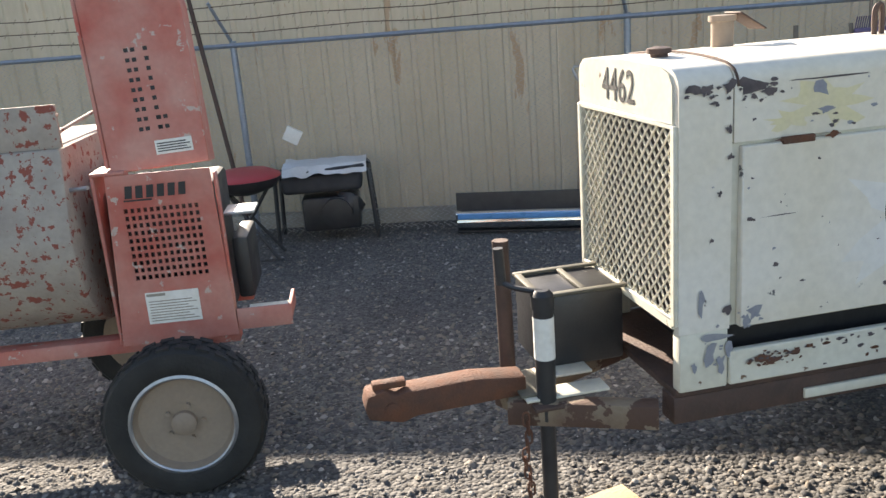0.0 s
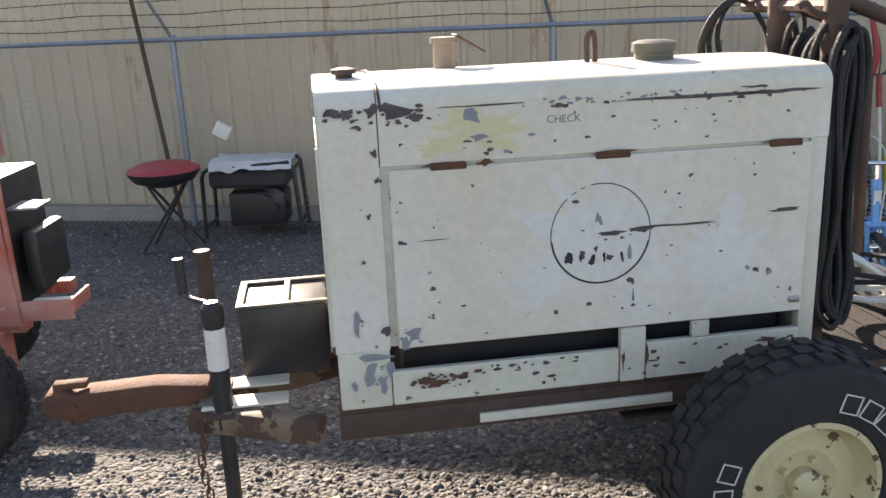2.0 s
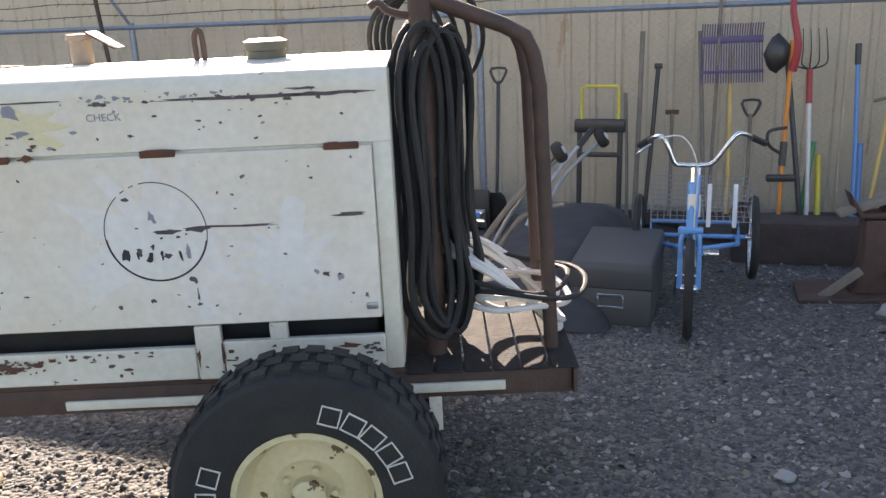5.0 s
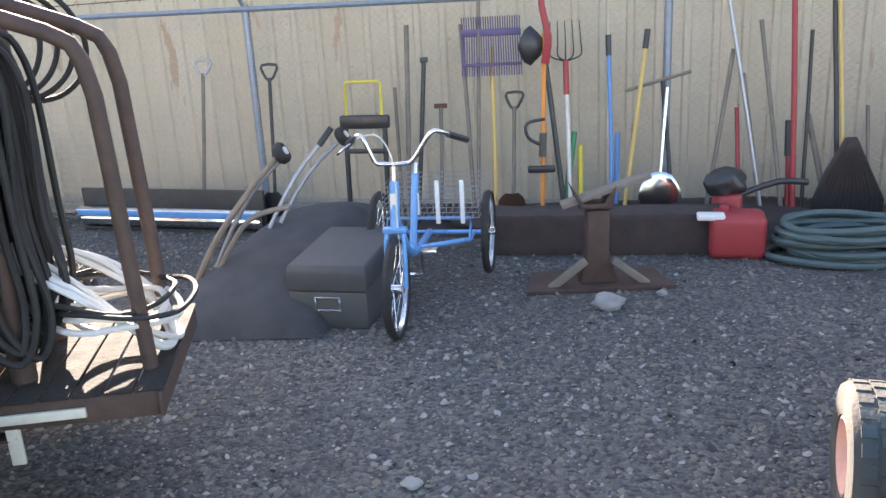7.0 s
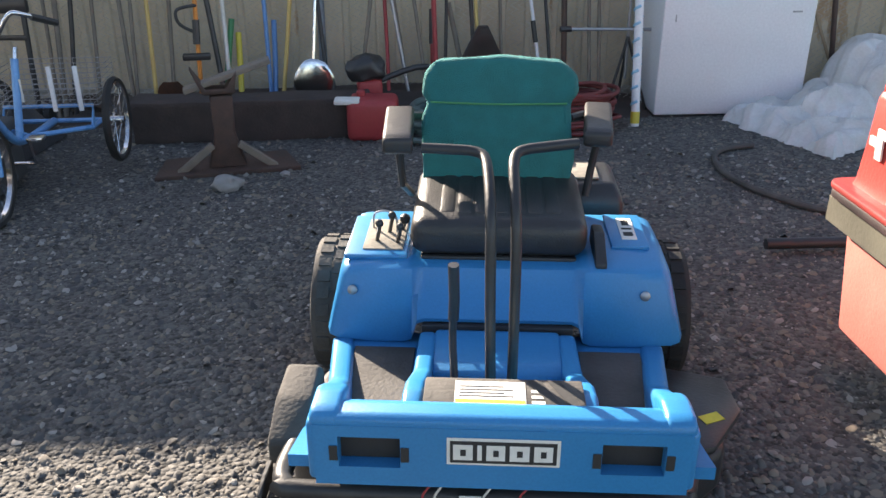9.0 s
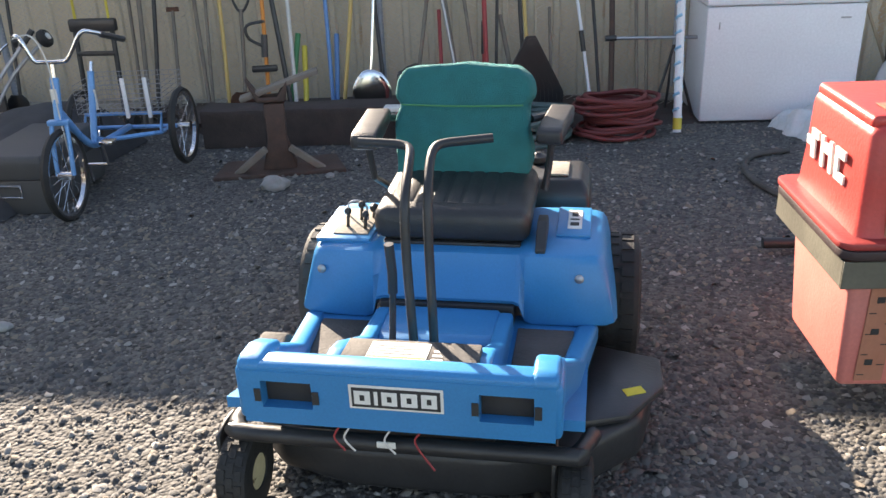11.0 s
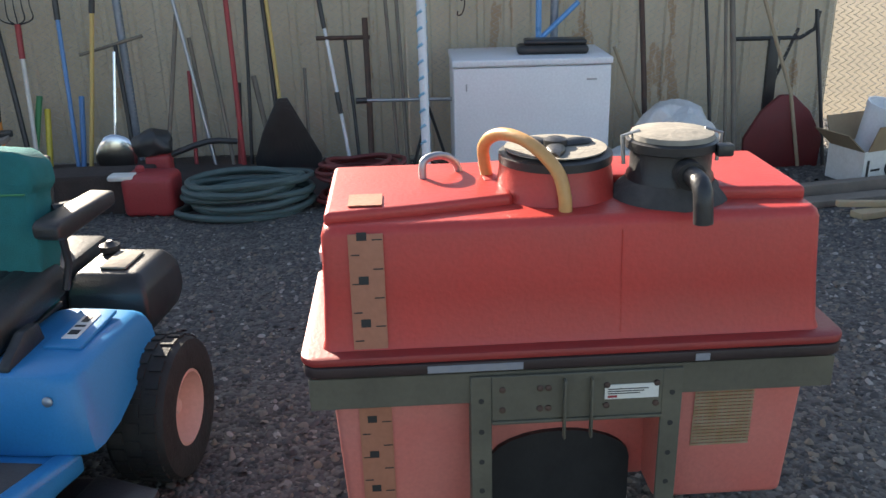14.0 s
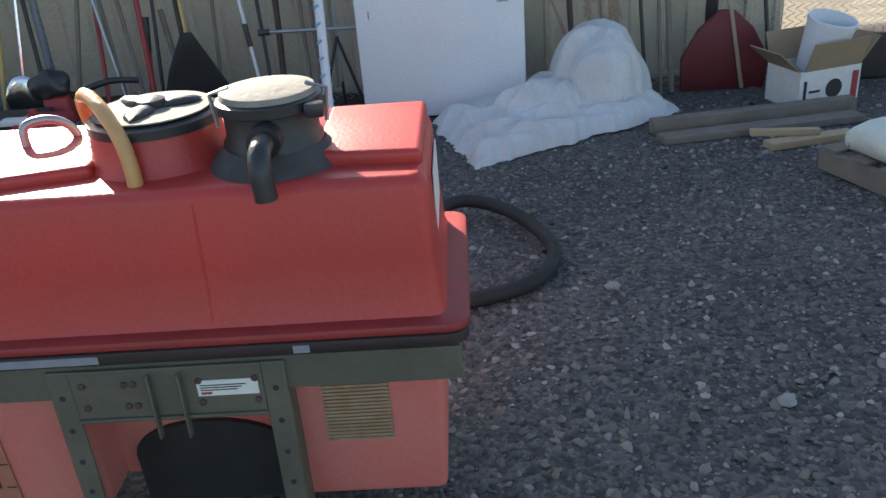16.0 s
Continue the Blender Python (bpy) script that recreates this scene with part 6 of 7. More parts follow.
for c_, r_ in (((2.43, 5.0, 0.74), 0.062), ((2.66, 5.62, 0.71), 0.06)):
    w_ = part("wheel", lathe(bmesh.new(), [(r_ * 0.4, -0.025), (r_ * 0.8, -0.03), (r_, -0.015), (r_, 0.015), (r_ * 0.8, 0.03), (r_ * 0.4, 0.025)], 24, Matrix.Translation(c_) @ Matrix.Rotation(radians(60), 4, "Y")), RUBBER, Hc)
    part("hub", lathe(bmesh.new(), [(r_ * 0.38, -0.02), (r_ * 0.38, 0.035), (0.006, 0.04)], 16, Matrix.Translation(c_) @ Matrix.Rotation(radians(60), 4, "Y")), WHITE_HOSE, w_, "pale hub")
Lc = thing("folding_cart", pose(2.63, 6.60, gz(6.6), 0, 0, -9), "black folding luggage cart with yellow handle", "luggage cart")
bm = bmesh.new()
for s in (-1, 1):
    tube(bm, [(s * 0.15, 0.0, 0.02), (s * 0.15, 0.06, 0.86)], 0.020, 8)
box(bm, (-0.19, 0.03, 0.80), (0.19, 0.09, 0.90), 0.018)
box(bm, (-0.16, 0.02, 0.62), (0.16, 0.05, 0.655), 0.008)
box(bm, (-0.2, -0.25, 0.0), (0.2, 0.0, 0.02), 0.005)
part("frame", bm, BLACK_PLASTIC, Lc, "black cart frame")
part("pull_handle", T([(-0.135, 0.06, 0.88), (-0.135, 0.07, 1.12), (-0.12, 0.07, 1.14), (0.12, 0.07, 1.14), (0.135, 0.07, 1.12), (0.135, 0.06, 0.88)], 0.011, 8), HANDLE_YELLOW, Lc, "yellow pull handle")
for s in (-1, 1):
    part("wheel", lathe(bmesh.new(), [(0.02, -0.02), (0.07, -0.02), (0.07, 0.02), (0.02, 0.02)], 20, Matrix.Translation((s * 0.2, 0.04, 0.07)) @ AXIS_X), RUBBER, Lc)

# ---- along the fence: bumper, grill, generator ----
Cb = thing("chrome_bumper", pose(0.95, 6.98, gz(6.98), 0, 0, -12), "chrome truck bumper lying against a dark board", "bumper")
prof = [(0.0, 0.02), (-0.05, 0.06), (-0.06, 0.10), (-0.05, 0.13), (-0.10, 0.14), (-0.105, 0.19), (-0.06, 0.21), (0.0, 0.20)]
part("chrome_face", P(prof, -0.82, 0.82, "x", 0.008, 2), CHROME, Cb, "bright chrome bumper face")
part("blue_film", B((-0.80, -0.108, 0.142), (0.80, -0.104, 0.19), 0.001), BIKE_BLUE, Cb, "blue protective film")
part("step_pad", B((-0.83, -0.02, 0.0), (0.83, 0.10, 0.02), 0.004), BLACK, Cb)
part("back_board", B((-0.83, 0.02, 0.02), (0.83, 0.05, 0.34), 0.004), BLACK, Cb, "dark board")
Gr = thing("portable_grill", pose(-1.53, 6.75, gz(6.75), 0, 0, 0), "round dark red portable grill on folding crossed legs", "grill")
part("bowl", lathe(bmesh.new(), [(0.10, 0.55), (0.24, 0.60), (0.285, 0.66), (0.29, 0.68)], 30), BLACK, Gr)
part("lid", lathe(bmesh.new(), [(0.29, 0.682), (0.28, 0.70), (0.2, 0.735), (0.02, 0.75)], 30), HANDLE_RED, Gr, "dull red lid")
for s in (-1, 1):
    part("leg", T([(-0.22 * s, -0.12, 0.012), (0.18 * s, 0.0, 0.60)], 0.013), BLACK, Gr)
    part("leg", T([(-0.22 * s, 0.16, 0.012), (0.18 * s, 0.03, 0.60)], 0.013), BLACK, Gr)
part("foot_bar", T([(-0.26, -0.12, 0.012), (0.26, -0.12, 0.012)], 0.012), BLACK, Gr)
Pg = thing("portable_generator", pose(-1.0, 7.45, gz(7.45), 0, 0, 3), "portable generator in a black tube frame under a white cloth", "generator")
bm = bmesh.new()
for y in (-0.2, 0.2):
    tube(bm, [(-0.42, y, 0.015), (-0.40, y, 0.56), (-0.36, y, 0.62), (0.36, y, 0.66), (0.40, y, 0.62), (0.44, y, 0.015)], 0.019, 8)
for x in (-0.41, 0.42):
    tube(bm, [(x, -0.2, 0.10), (x, 0.2, 0.10)], 0.015)
    tube(bm, [(x * 0.95, -0.2, 0.60), (x * 0.95, 0.2, 0.60)], 0.015)
part("frame", bm, BLACK, Pg, "black tube frame")
bm = B((-0.20, -0.17, 0.10), (0.30, 0.17, 0.40), 0.03)
blob(bm, (0.20, -0.08, 0.30), (0.13, 0.12, 0.13), 0.3, 2, 2)
lathe(bm, [(0.13, 0), (0.13, 0.05), (0.06, 0.06)], 20, Matrix.Translation((0.1, -0.17, 0.26)) @ AXIS_Y)
part("engine", bm, BLACK, Pg)
part("tank", B((-0.36, -0.18, 0.44), (0.34, 0.18, 0.60), 0.05, 3), COVER, Pg)
bm = bmesh.new()
bmesh.ops.create_grid(bm, x_segments=18, y_segments=10, size=1)
for v in bm.verts:
    u, w = v.co.x, v.co.y
    v.co = Vector((0.03 + 0.36 * u, 0.24 * w, 0.685 + 0.03 * noise.noise(Vector((u * 3, w * 3, 4))) - 0.12 * max(0, abs(w) - 0.8) * 3))
part("cloth", bm, TARP, Pg, "white cloth on top")
part("paper", B((-0.36, -0.05, 0.0), (-0.22, 0.02, 0.12), 0.004, m=Matrix.Translation((0, 0, 0.74)) @ Matrix.Rotation(radians(30), 4, "Y")), PAPER, Pg)

# ---- long-handled tools leaning on the fence ----
def tool(name, label, category, top, foot, material, r=0.015, grip=None, grip_len=0.1):
    """A straight handle from a top (x, z) at the mesh to a foot (x) on the ground; returns the thing and its axis."""
    (tx, tz), fx = top, foot
    a = Vector((tx, wall_y(tx, 7.50), tz))
    fy = wall_y(fx, 7.28)
    b = Vector((fx, fy, gz(fy) + 0.01))
    t = thing(name, Matrix.Translation(b), label, category, "tools along the fence")
    d = a - b
    part("shaft", T([(0, 0, 0), d * 0.5 + Vector((0.004, 0, 0)), d], r, 10), material, t)
    if grip:
        part("grip", T([d * (1 - grip_len / d.length), d * 1.004], r * 1.35, 10), grip, t)
    return t, d


def d_grip(t, d, material):
    n = d.normalized()
    s = Vector((1, 0, 0))
    part("d_handle", T([d - n * 0.03, d + s * 0.055 + n * 0.05, d + s * 0.055 + n * 0.10, d - s * 0.055 + n * 0.10, d - s * 0.055 + n * 0.05], 0.011, 8, 2, closed=True), material, t, "D-shaped grip")


def blade(t, w, h, material, point=0.4, dish=0.02, name="blade", at=0.0, label=""):
    """A shovel blade standing on the ground, bowed, with thickness."""
    bm = bmesh.new()
    n, k = 8, 8
    rows_ = []
    for j in range(k + 1):
        z = h * j / k
        ww = w * (min(1.0, 1 - point + point * math.sin(min(1.0, (j + 0.6) / (k * 0.55)) * math.pi / 2)) if j < k * 0.6 else 1.0 - 0.5 * max(0, (j / k - 0.82)) / 0.18)
        rows_.append([bm.verts.new((ww / 2 * (2 * i / n - 1), -0.02 - dish * (1 - (2 * i / n - 1) ** 2) + 0.02 * j / k + at, z + 0.002)) for i in range(n + 1)])
    for A, C in zip(rows_, rows_[1:]):
        for i in range(n):
            bm.faces.new((A[i], A[i + 1], C[i + 1], C[i]))
    bmesh.ops.solidify(bm, geom=bm.faces[:], thickness=0.004)
    return part(name, bm, material, t, label)


def tines(t, d, count, w, length, material, name="tine", label=""):
    n = d.normalized()
    bm = bmesh.new()
    for i in range(count):
        x = w * (i / (count - 1) - 0.5)
        tube(bm, [d, d + Vector((x, 0, 0)) + n * 0.04, d + Vector((x, -0.03, 0)) + n * length * 0.5, d + Vector((x * 0.95, 0.0, 0)) + n * length], 0.0065, 6, 4, r2=0.003)
        part(name, bm, material, t, label)
        bm = bmesh.new()
    bm.free()


t, d = tool("d_handle_shovel", "weathered grey shovel with D grip leaning on the fence", "shovel", (1.26, 0.97), 1.17, WOOD_GREY); d_grip(t, d, STEEL); blade(t, 0.2, 0.28, STEEL)
t, d = tool("d_handle_fork", "dark spade with black D grip leaning on the fence", "spade", (1.82, 0.92), 1.80, BLACK, 0.014); d_grip(t, d, BLACK_PLASTIC); blade(t, 0.18, 0.28, BLACK)
tool("wooden_stake", "bare wooden pole leaning on the fence", "pole", (2.95, 1.28), 2.90, WOOD_GREY, 0.019)
t, d = tool("pry_bar", "black steel bar with knob end against the fence", "pry bar", (3.07, 1.02), 2.97, BLACK, 0.017); part("knob", B((-0.03, -0.02, -0.02), (0.03, 0.02, 0.02), 0.008, m=Matrix.Translation(d)), BLACK, t)
t, d = tool("hoe", "old wooden handled hoe head up against the fence", "hoe", (3.18, 0.66), 3.16, WOOD_GREY, 0.014); part("head", B((-0.05, -0.01, -0.005), (0.05, 0.01, 0.03), 0.004, m=Matrix.Translation(d)), RUST, t)
tool("wooden_pole", "thin grey wooden pole leaning on the fence", "pole", (2.83, 0.82), 2.85, WOOD_GREY, 0.014)
tool("wooden_pole", "long grey wooden pole leaning on the fence", "pole", (3.36, 1.27), 3.42, WOOD_GREY, 0.016)
tool("wooden_pole", "long grey wooden pole leaning on the fence", "pole", (3.50, 1.52), 3.44, WOOD_GREY, 0.014)
# purple plastic rake, head up
t, d = tool("bedding_rake", "purple plastic bedding rake with yellow handle, head up", "rake", (3.58, 1.10), 3.58, WOOD_YEL, 0.016)
for i in range(25):
    x = -0.21 + i * 0.0176
    part("tine", T([(d.x + x, d.y - 0.05, d.z + 0.22), (d.x + x, d.y - 0.02, d.z + 0.08), (d.x + x * 1.04, d.y - 0.09, d.z - 0.20)], 0.0045, 5, 3), PURPLE, t)
part("cross_bar", B((-0.22, -0.012, -0.02), (0.22, 0.012, 0.03), 0.006, m=Matrix.Translation(d + Vector((0, -0.025, 0.10)))), PURPLE, t)
part("cross_bar", B((-0.215, -0.012, -0.01), (0.225, 0.012, 0.01), 0.004, m=Matrix.Translation(d + Vector((0, -0.075, -0.12)))), PURPLE, t)
t, d = tool("d_handle_shovel", "dark shovel with worn D grip leaning on the fence", "shovel", (3.74, 0.66), 3.70, WOOD_GREY); d_grip(t, d, BLACK_PLASTIC); blade(t, 0.2, 0.26, RUST)
# orange string trimmer with pole
Or = thing("string_trimmer", pose(3.92, wall_y(3.92, 7.2), gz(6.6)), "orange and black pole trimmer leaning on the fence", "trimmer", "tools along the fence")
part("shaft", T([(0, 0, 0.06), (0.04, 0.12, 1.42)], 0.016), HANDLE_ORANGE, Or)
part("motor", lathe(bmesh.new(), [(0.03, 0), (0.06, 0.03), (0.06, 0.13), (0.035, 0.17)], 16, Matrix.Translation((0.0, 0, 0.02))), BLACK_PLASTIC, Or)
part("handle_loop", T([(0.03, 0.05, 0.62), (-0.09, 0.0, 0.70), (-0.10, 0.0, 0.80), (0.03, 0.06, 0.82)], 0.012, 8, 4), BLACK_PLASTIC, Or)
part("bracket", B((-0.10, -0.02, 0.44), (0.10, 0.03, 0.49), 0.012), BLACK_PLASTIC, Or)
part("sleeve", T([(0.008, 0.025, 0.55), (0.018, 0.055, 0.72)], 0.026), BLACK_PLASTIC, Or)
part("head", blob(bmesh.new(), (-0.06, 0.10, 1.33), (0.09, 0.05, 0.13), 0.3, 2, 9), BLACK_PLASTIC, Or)
part("strap", T([(0.04, 0.05, 1.22), (0.06, 0.02, 1.40), (0.02, 0.05, 1.62), (0.03, 0.09, 1.75)], 0.03, 8, 3, r2=0.018), HANDLE_RED, Or, "red fabric strap")
tool("black_pole", "black plastic pole leaning beside the trimmer", "pole", (3.96, 1.10), 4.10, BLACK_PLASTIC, 0.02)
# pitchfork, tines up
t, d = tool("pitchfork", "manure fork with red and white handle, tines up", "pitchfork", (4.12, 0.98), 4.13, WHITE_HOSE, 0.016, HANDLE_RED, 0.24); tines(t, d, 5, 0.22, 0.29, BLACK, "tine")
tool("green_stake", "green and white plastic stake at the fence", "stake", (4.18, 0.46), 4.06, HANDLE_GREEN, 0.022)
tool("yellow_stake", "yellow plastic stake at the fence", "stake", (4.22, 0.36), 4.20, HANDLE_YELLOW, 0.022)
tool("blue_broom", "blue handled tool with black grip", "broom", (4.42, 1.15), 4.43, HANDLE_BLUE, 0.016, BLACK_PLASTIC, 0.14)
# only a short blue handle, its tool not known
tool("short_blue_handle", "short dark blue handle beside the fence", "handle", (4.49, 0.45), 4.45, HANDLE_BLUE, 0.02)
tool("yellow_broom", "pale yellow handle with black grip", "broom", (4.69, 1.18), 4.50, WOOD_YEL, 0.016, BLACK_PLASTIC, 0.13)
t, d = tool("grain_scoop", "silver aluminium scoop shovel with dark handle", "shovel", (4.80, 0.82), 4.86, BLACK, 0.016); part("cross_stick", T([d + Vector((-0.26, 0, -0.06)), d + Vector((0.2, 0, 0.06))], 0.012), WOOD_GREY, t)
Sc = thing("aluminium_scoop", pose(4.75, wall_y(4.75, 7.22), gz(6.4)), "shiny aluminium scoop blade leaning on the fence", "scoop", "tools along the fence")
part("blade", blob(bmesh.new(), (0, 0, 0.22), (0.155, 0.03, 0.21), 0.05, 3, 1), CHROME, Sc, "shiny rounded blade")
part("shaft", T([(0, 0.02, 0.38), (0.06, 0.15, 1.0)], 0.012), CHROME, Sc)
tool("long_pole", "old wooden handle leaning on the fence", "pole", (5.27, 1.03), 5.06, WOOD_GREY, 0.016)
t, d = tool("light_blue_pole", "pale blue aluminium pole leaning on the fence", "pole", (5.22, 1.40), 5.47, STEEL, 0.014)
tool("wooden_pole", "grey wooden handle leaning on the fence", "pole", (5.34, 0.86), 5.46, WOOD_GREY, 0.015)
tool("wooden_pole", "grey wooden handle leaning on the fence", "pole", (5.44, 1.22), 5.60, WOOD_GREY, 0.015)
# only a short red handle, no tool head known
tool("red_handled_tool", "short red handled tool against the fence", "handle", (5.31, 0.62), 5.30, HANDLE_RED, 0.015)
tool("bolt_cutter", "black and red gripped handle against the fence", "handle", (5.66, 0.52), 5.62, HANDLE_RED, 0.018, BLACK_PLASTIC, 0.25)
tool("red_pole", "long pinkish red pole leaning on the fence", "pole", (5.63, 1.60), 5.66, HANDLE_RED, 0.019)
tool("dark_pole", "thin dark pole leaning on the fence", "pole", (5.77, 1.14), 5.71, BLACK, 0.013)
# a bare grey handle, kind of tool unknown
tool("grey_wood_handle", "worn grey wooden handle against the fence", "handle", (5.78, 0.57), 5.90, WOOD_GREY, 0.020)
tool("black_pole", "black pole with white band on the fence", "pole", (5.88, 1.50), 5.95, BLACK, 0.016)
t, d = tool("leaf_rake", "yellow handled leaf rake with black fan head down", "rake", (5.90, 1.60), 5.99, WOOD_YEL, 0.014)
bm = bmesh.new()
prism(bm, [(-0.045, 0.64), (0.03, 0.64), (0.16, 0.38), (0.25, 0.20), (0.24, 0.0), (-0.22, 0.0), (-0.24, 0.20), (-0.17, 0.40)], -0.03, -0.012, "y", 0.004, 1)
for i in range(15):
    x = -0.22 + i * 0.032
    tube(bm, [(x * 0.1, -0.035, 0.62), (x, -0.04, 0.22), (x * 1.02, -0.045, 0.0)], 0.004, 4)
part("fan", bm, BLACK_PLASTIC, t, "black fan-shaped head")
tool("white_pole", "thin pale pole standing at the fence", "pole", (6.16, 0.62), 6.14, WOOD_GREY, 0.013)
t, d = tool("paint_pole", "white and black telescopic pole on the fence", "pole", (6.30, 1.10), 6.46, WHITE, 0.013, BLACK_PLASTIC, 0.2); part("collar", T([d * 0.38, d * 0.5], 0.019), BLACK_PLASTIC, t)
t, d = tool("drilled_bar", "brown drilled steel bar standing at the fence", "steel bar", (6.62, 0.97), 6.60, RUST_PIPE, 0.022); part("cross_bar", T([d + Vector((-0.36, 0, -0.13)), d + Vector((0.03, 0, -0.14))], 0.016), RUST_PIPE, t, "rusty cross bar")
tool("thin_bar", "thin dark bar beside the drilled bar", "steel bar", (6.47, 0.82), 6.52, BLACK, 0.013)
Sd = thing("light_stand", pose(7.02, wall_y(7.0, 7.2), gz(6.1)), "black tripod light stand with cross tube", "stand", "tools along the fence")
for a in (90, 210, 330):
    part("leg", T([(0, 0, 0.56), (0.19 * math.cos(radians(a)), 0.12 * math.sin(radians(a)), 0.01)], 0.011), BLACK, Sd)
part("pole", T([(0, 0, 0.25), (0, 0.02, 1.25)], 0.012), STEEL, Sd)
part("cross_tube", T([(-0.48, 0.0, 0.63), (0.34, 0.0, 0.60)], 0.013), STEEL, Sd)
part("end_cap", T([(0.25, 0.0, 0.605), (0.36, 0.0, 0.60)], 0.022), BLACK_PLASTIC, Sd)
part("end_cap", T([(-0.52, 0.0, 0.63), (-0.44, 0.0, 0.63)], 0.022), BLACK_PLASTIC, Sd)
Bp = thing("striped_pole", pose(6.93, 5.61, gz(5.61)), "white pole wrapped with pale blue spiral tape", "pole")
part("pole", T([(0, 0, 0), (0.04, 0.35, 1.9)], 0.030, 14), WHITE, Bp)
bm = bmesh.new()
for k in range(17):
    z0 = 0.10 + k * 0.105
    tube(bm, [(0.04 * z / 1.9 + 0.0285 * math.cos(a), 0.35 * z / 1.9 + 0.0285 * math.sin(a), z) for a, z in [(2 * math.pi * j / 12, z0 + 0.105 * j / 12) for j in range(10)]], 0.011, 6)
tagged(part("spiral_tape", bm, BLUE_STRIPE, Bp), "pale blue spiral tape", kind="stuff")
part("foot_tape", T([(0.0, 0.004, 0.02), (0.003, 0.02, 0.10)], 0.032, 14), HANDLE_YELLOW, Bp)
for (x, z, fx, mt, r_) in ((8.58, 1.3, 8.62, RUST_PIPE, 0.02), (9.03, 1.3, 9.10, BLACK, 0.013), (9.22, 1.3, 9.27, WOOD_GREY, 0.02), (9.17, 1.4, 9.20, WOOD_GREY, 0.012), (6.76, 1.4, 6.80, WOOD_GREY, 0.014), (6.84, 1.4, 6.87, WOOD_GREY, 0.014), (-2.05, 1.9, -1.72, RUST_PIPE, 0.02), (8.42, 0.72, 8.72, WOOD, 0.012), (9.86, 0.95, 9.92, BLACK, 0.014)):
    tool("fence_pole", "old dark pole leaning against the fence", "pole", (x, z), fx, mt, r_)
bs = thing("folding_stand", pose(9.62, 6.02, gz(6.0), 0, 0, WALL_TURN), "black folding stand with bent cross arm", "stand")
part("arm", T([(-0.33, 0, 0.93), (0.18, 0, 0.93), (0.28, 0, 0.99), (0.30, 0, 1.12)], 0.016), BLACK, bs)
part("column", B((-0.05, -0.02, 0.3), (0.03, 0.02, 0.93), 0.006), BLACK, bs)
part("brace", T([(0.02, 0, 0.62), (0.16, 0, 1.0)], 0.013), BLACK, bs)
for s in (-1, 1):
    part("leg", T([(-0.01, 0, 0.35), (s * 0.2, -0.05, 0.01)], 0.014), BLACK, bs)
Rs = thing("red_snow_shovel", pose(9.62, 5.78, gz(5.78), 0, 0, WALL_TURN), "wide dark red plastic scoop shovel standing at the fence", "shovel")
part("scoop", P([(-0.28, 0.0), (0.28, 0.0), (0.29, 0.22), (0.18, 0.42), (0.05, 0.54), (-0.05, 0.54), (-0.18, 0.42), (-0.29, 0.22)], -0.02, 0.03, "y", 0.012, 2), DARK_RED, Rs, "dark red scoop")
part("shaft", T([(0.12, -0.05, 0.02), (0.02, -0.02, 0.55), (-0.28, 0.2, 1.5)], 0.014), WOOD, Rs)

# ---- along the bed ----
bm = B((-0.79, -0.12, 0.0), (0.79, 0.12, 0.30), 0.02)
bmesh.ops.subdivide_edges(bm, edges=[e for e in bm.edges if e.calc_length() > 0.2], cuts=8, use_grid_fill=True)
for v in bm.verts:
    v.co += Vector((0, 1, 1)) * 0.012 * noise.noise(v.co * 6)
lg_ = part("timber_beam", bm, DARK_WOOD)
lg_.matrix_world = pose(4.31, 5.93, gz(5.93) - 0.015, 0, 0, -6)
tagged(lg_, "dark old timber beam lying along the fence", "timber")
dk_ = part("soil_bank", blob(bmesh.new(), (0, 0, 0), (2.6, 0.42, 0.16), 0.5, 4, 11), DARK_WOOD)
dk_.matrix_world = pose(5.1, 6.48, gz(6.5), 0, 0, WALL_TURN)
tagged(dk_, "dark heap of soil and leaves under the tools", "soil")
An = thing("bench_grinder_stand", pose(4.16, 5.15, gz(5.15), 0, 0, 4), "rusty post stand on a steel base plate with wooden wedges", "stand")
part("base_plate", P([(-0.42, -0.15), (0.42, -0.15), (0.36, 0.18), (-0.36, 0.18)], 0.0, 0.035, "z", 0.006), RUST_PIPE, An)
part("post", loft([(-0.11, 0.11, -0.07, 0.07, 0.034), (-0.06, 0.06, -0.06, 0.06, 0.22), (-0.065, 0.065, -0.06, 0.06, 0.46)], 0.012), RUST_PIPE, An, "rusty brown post")
part("top_board", B((-0.26, -0.05, 0), (0.26, 0.05, 0.03), 0.006, m=Matrix.Translation((0.05, 0, 0.55)) @ Matrix.Rotation(radians(-17), 4, "Y")), WOOD_GREY, An)
part("saddle", P([(-0.16, 0.62), (-0.10, 0.47), (0.08, 0.47), (0.10, 0.60), (0.03, 0.50), (-0.08, 0.50)], -0.06, 0.06, "y", 0.006), RUST_PIPE, An)
for s in (-1, 1):
    part("wedge", B((-0.02, -0.02, 0), (0.02, 0.02, 0.26), 0.004, m=Matrix.Translation((s * 0.28, -0.08, 0.02)) @ Matrix.Rotation(radians(-s * 52), 4, "Y")), WOOD_GREY, An)
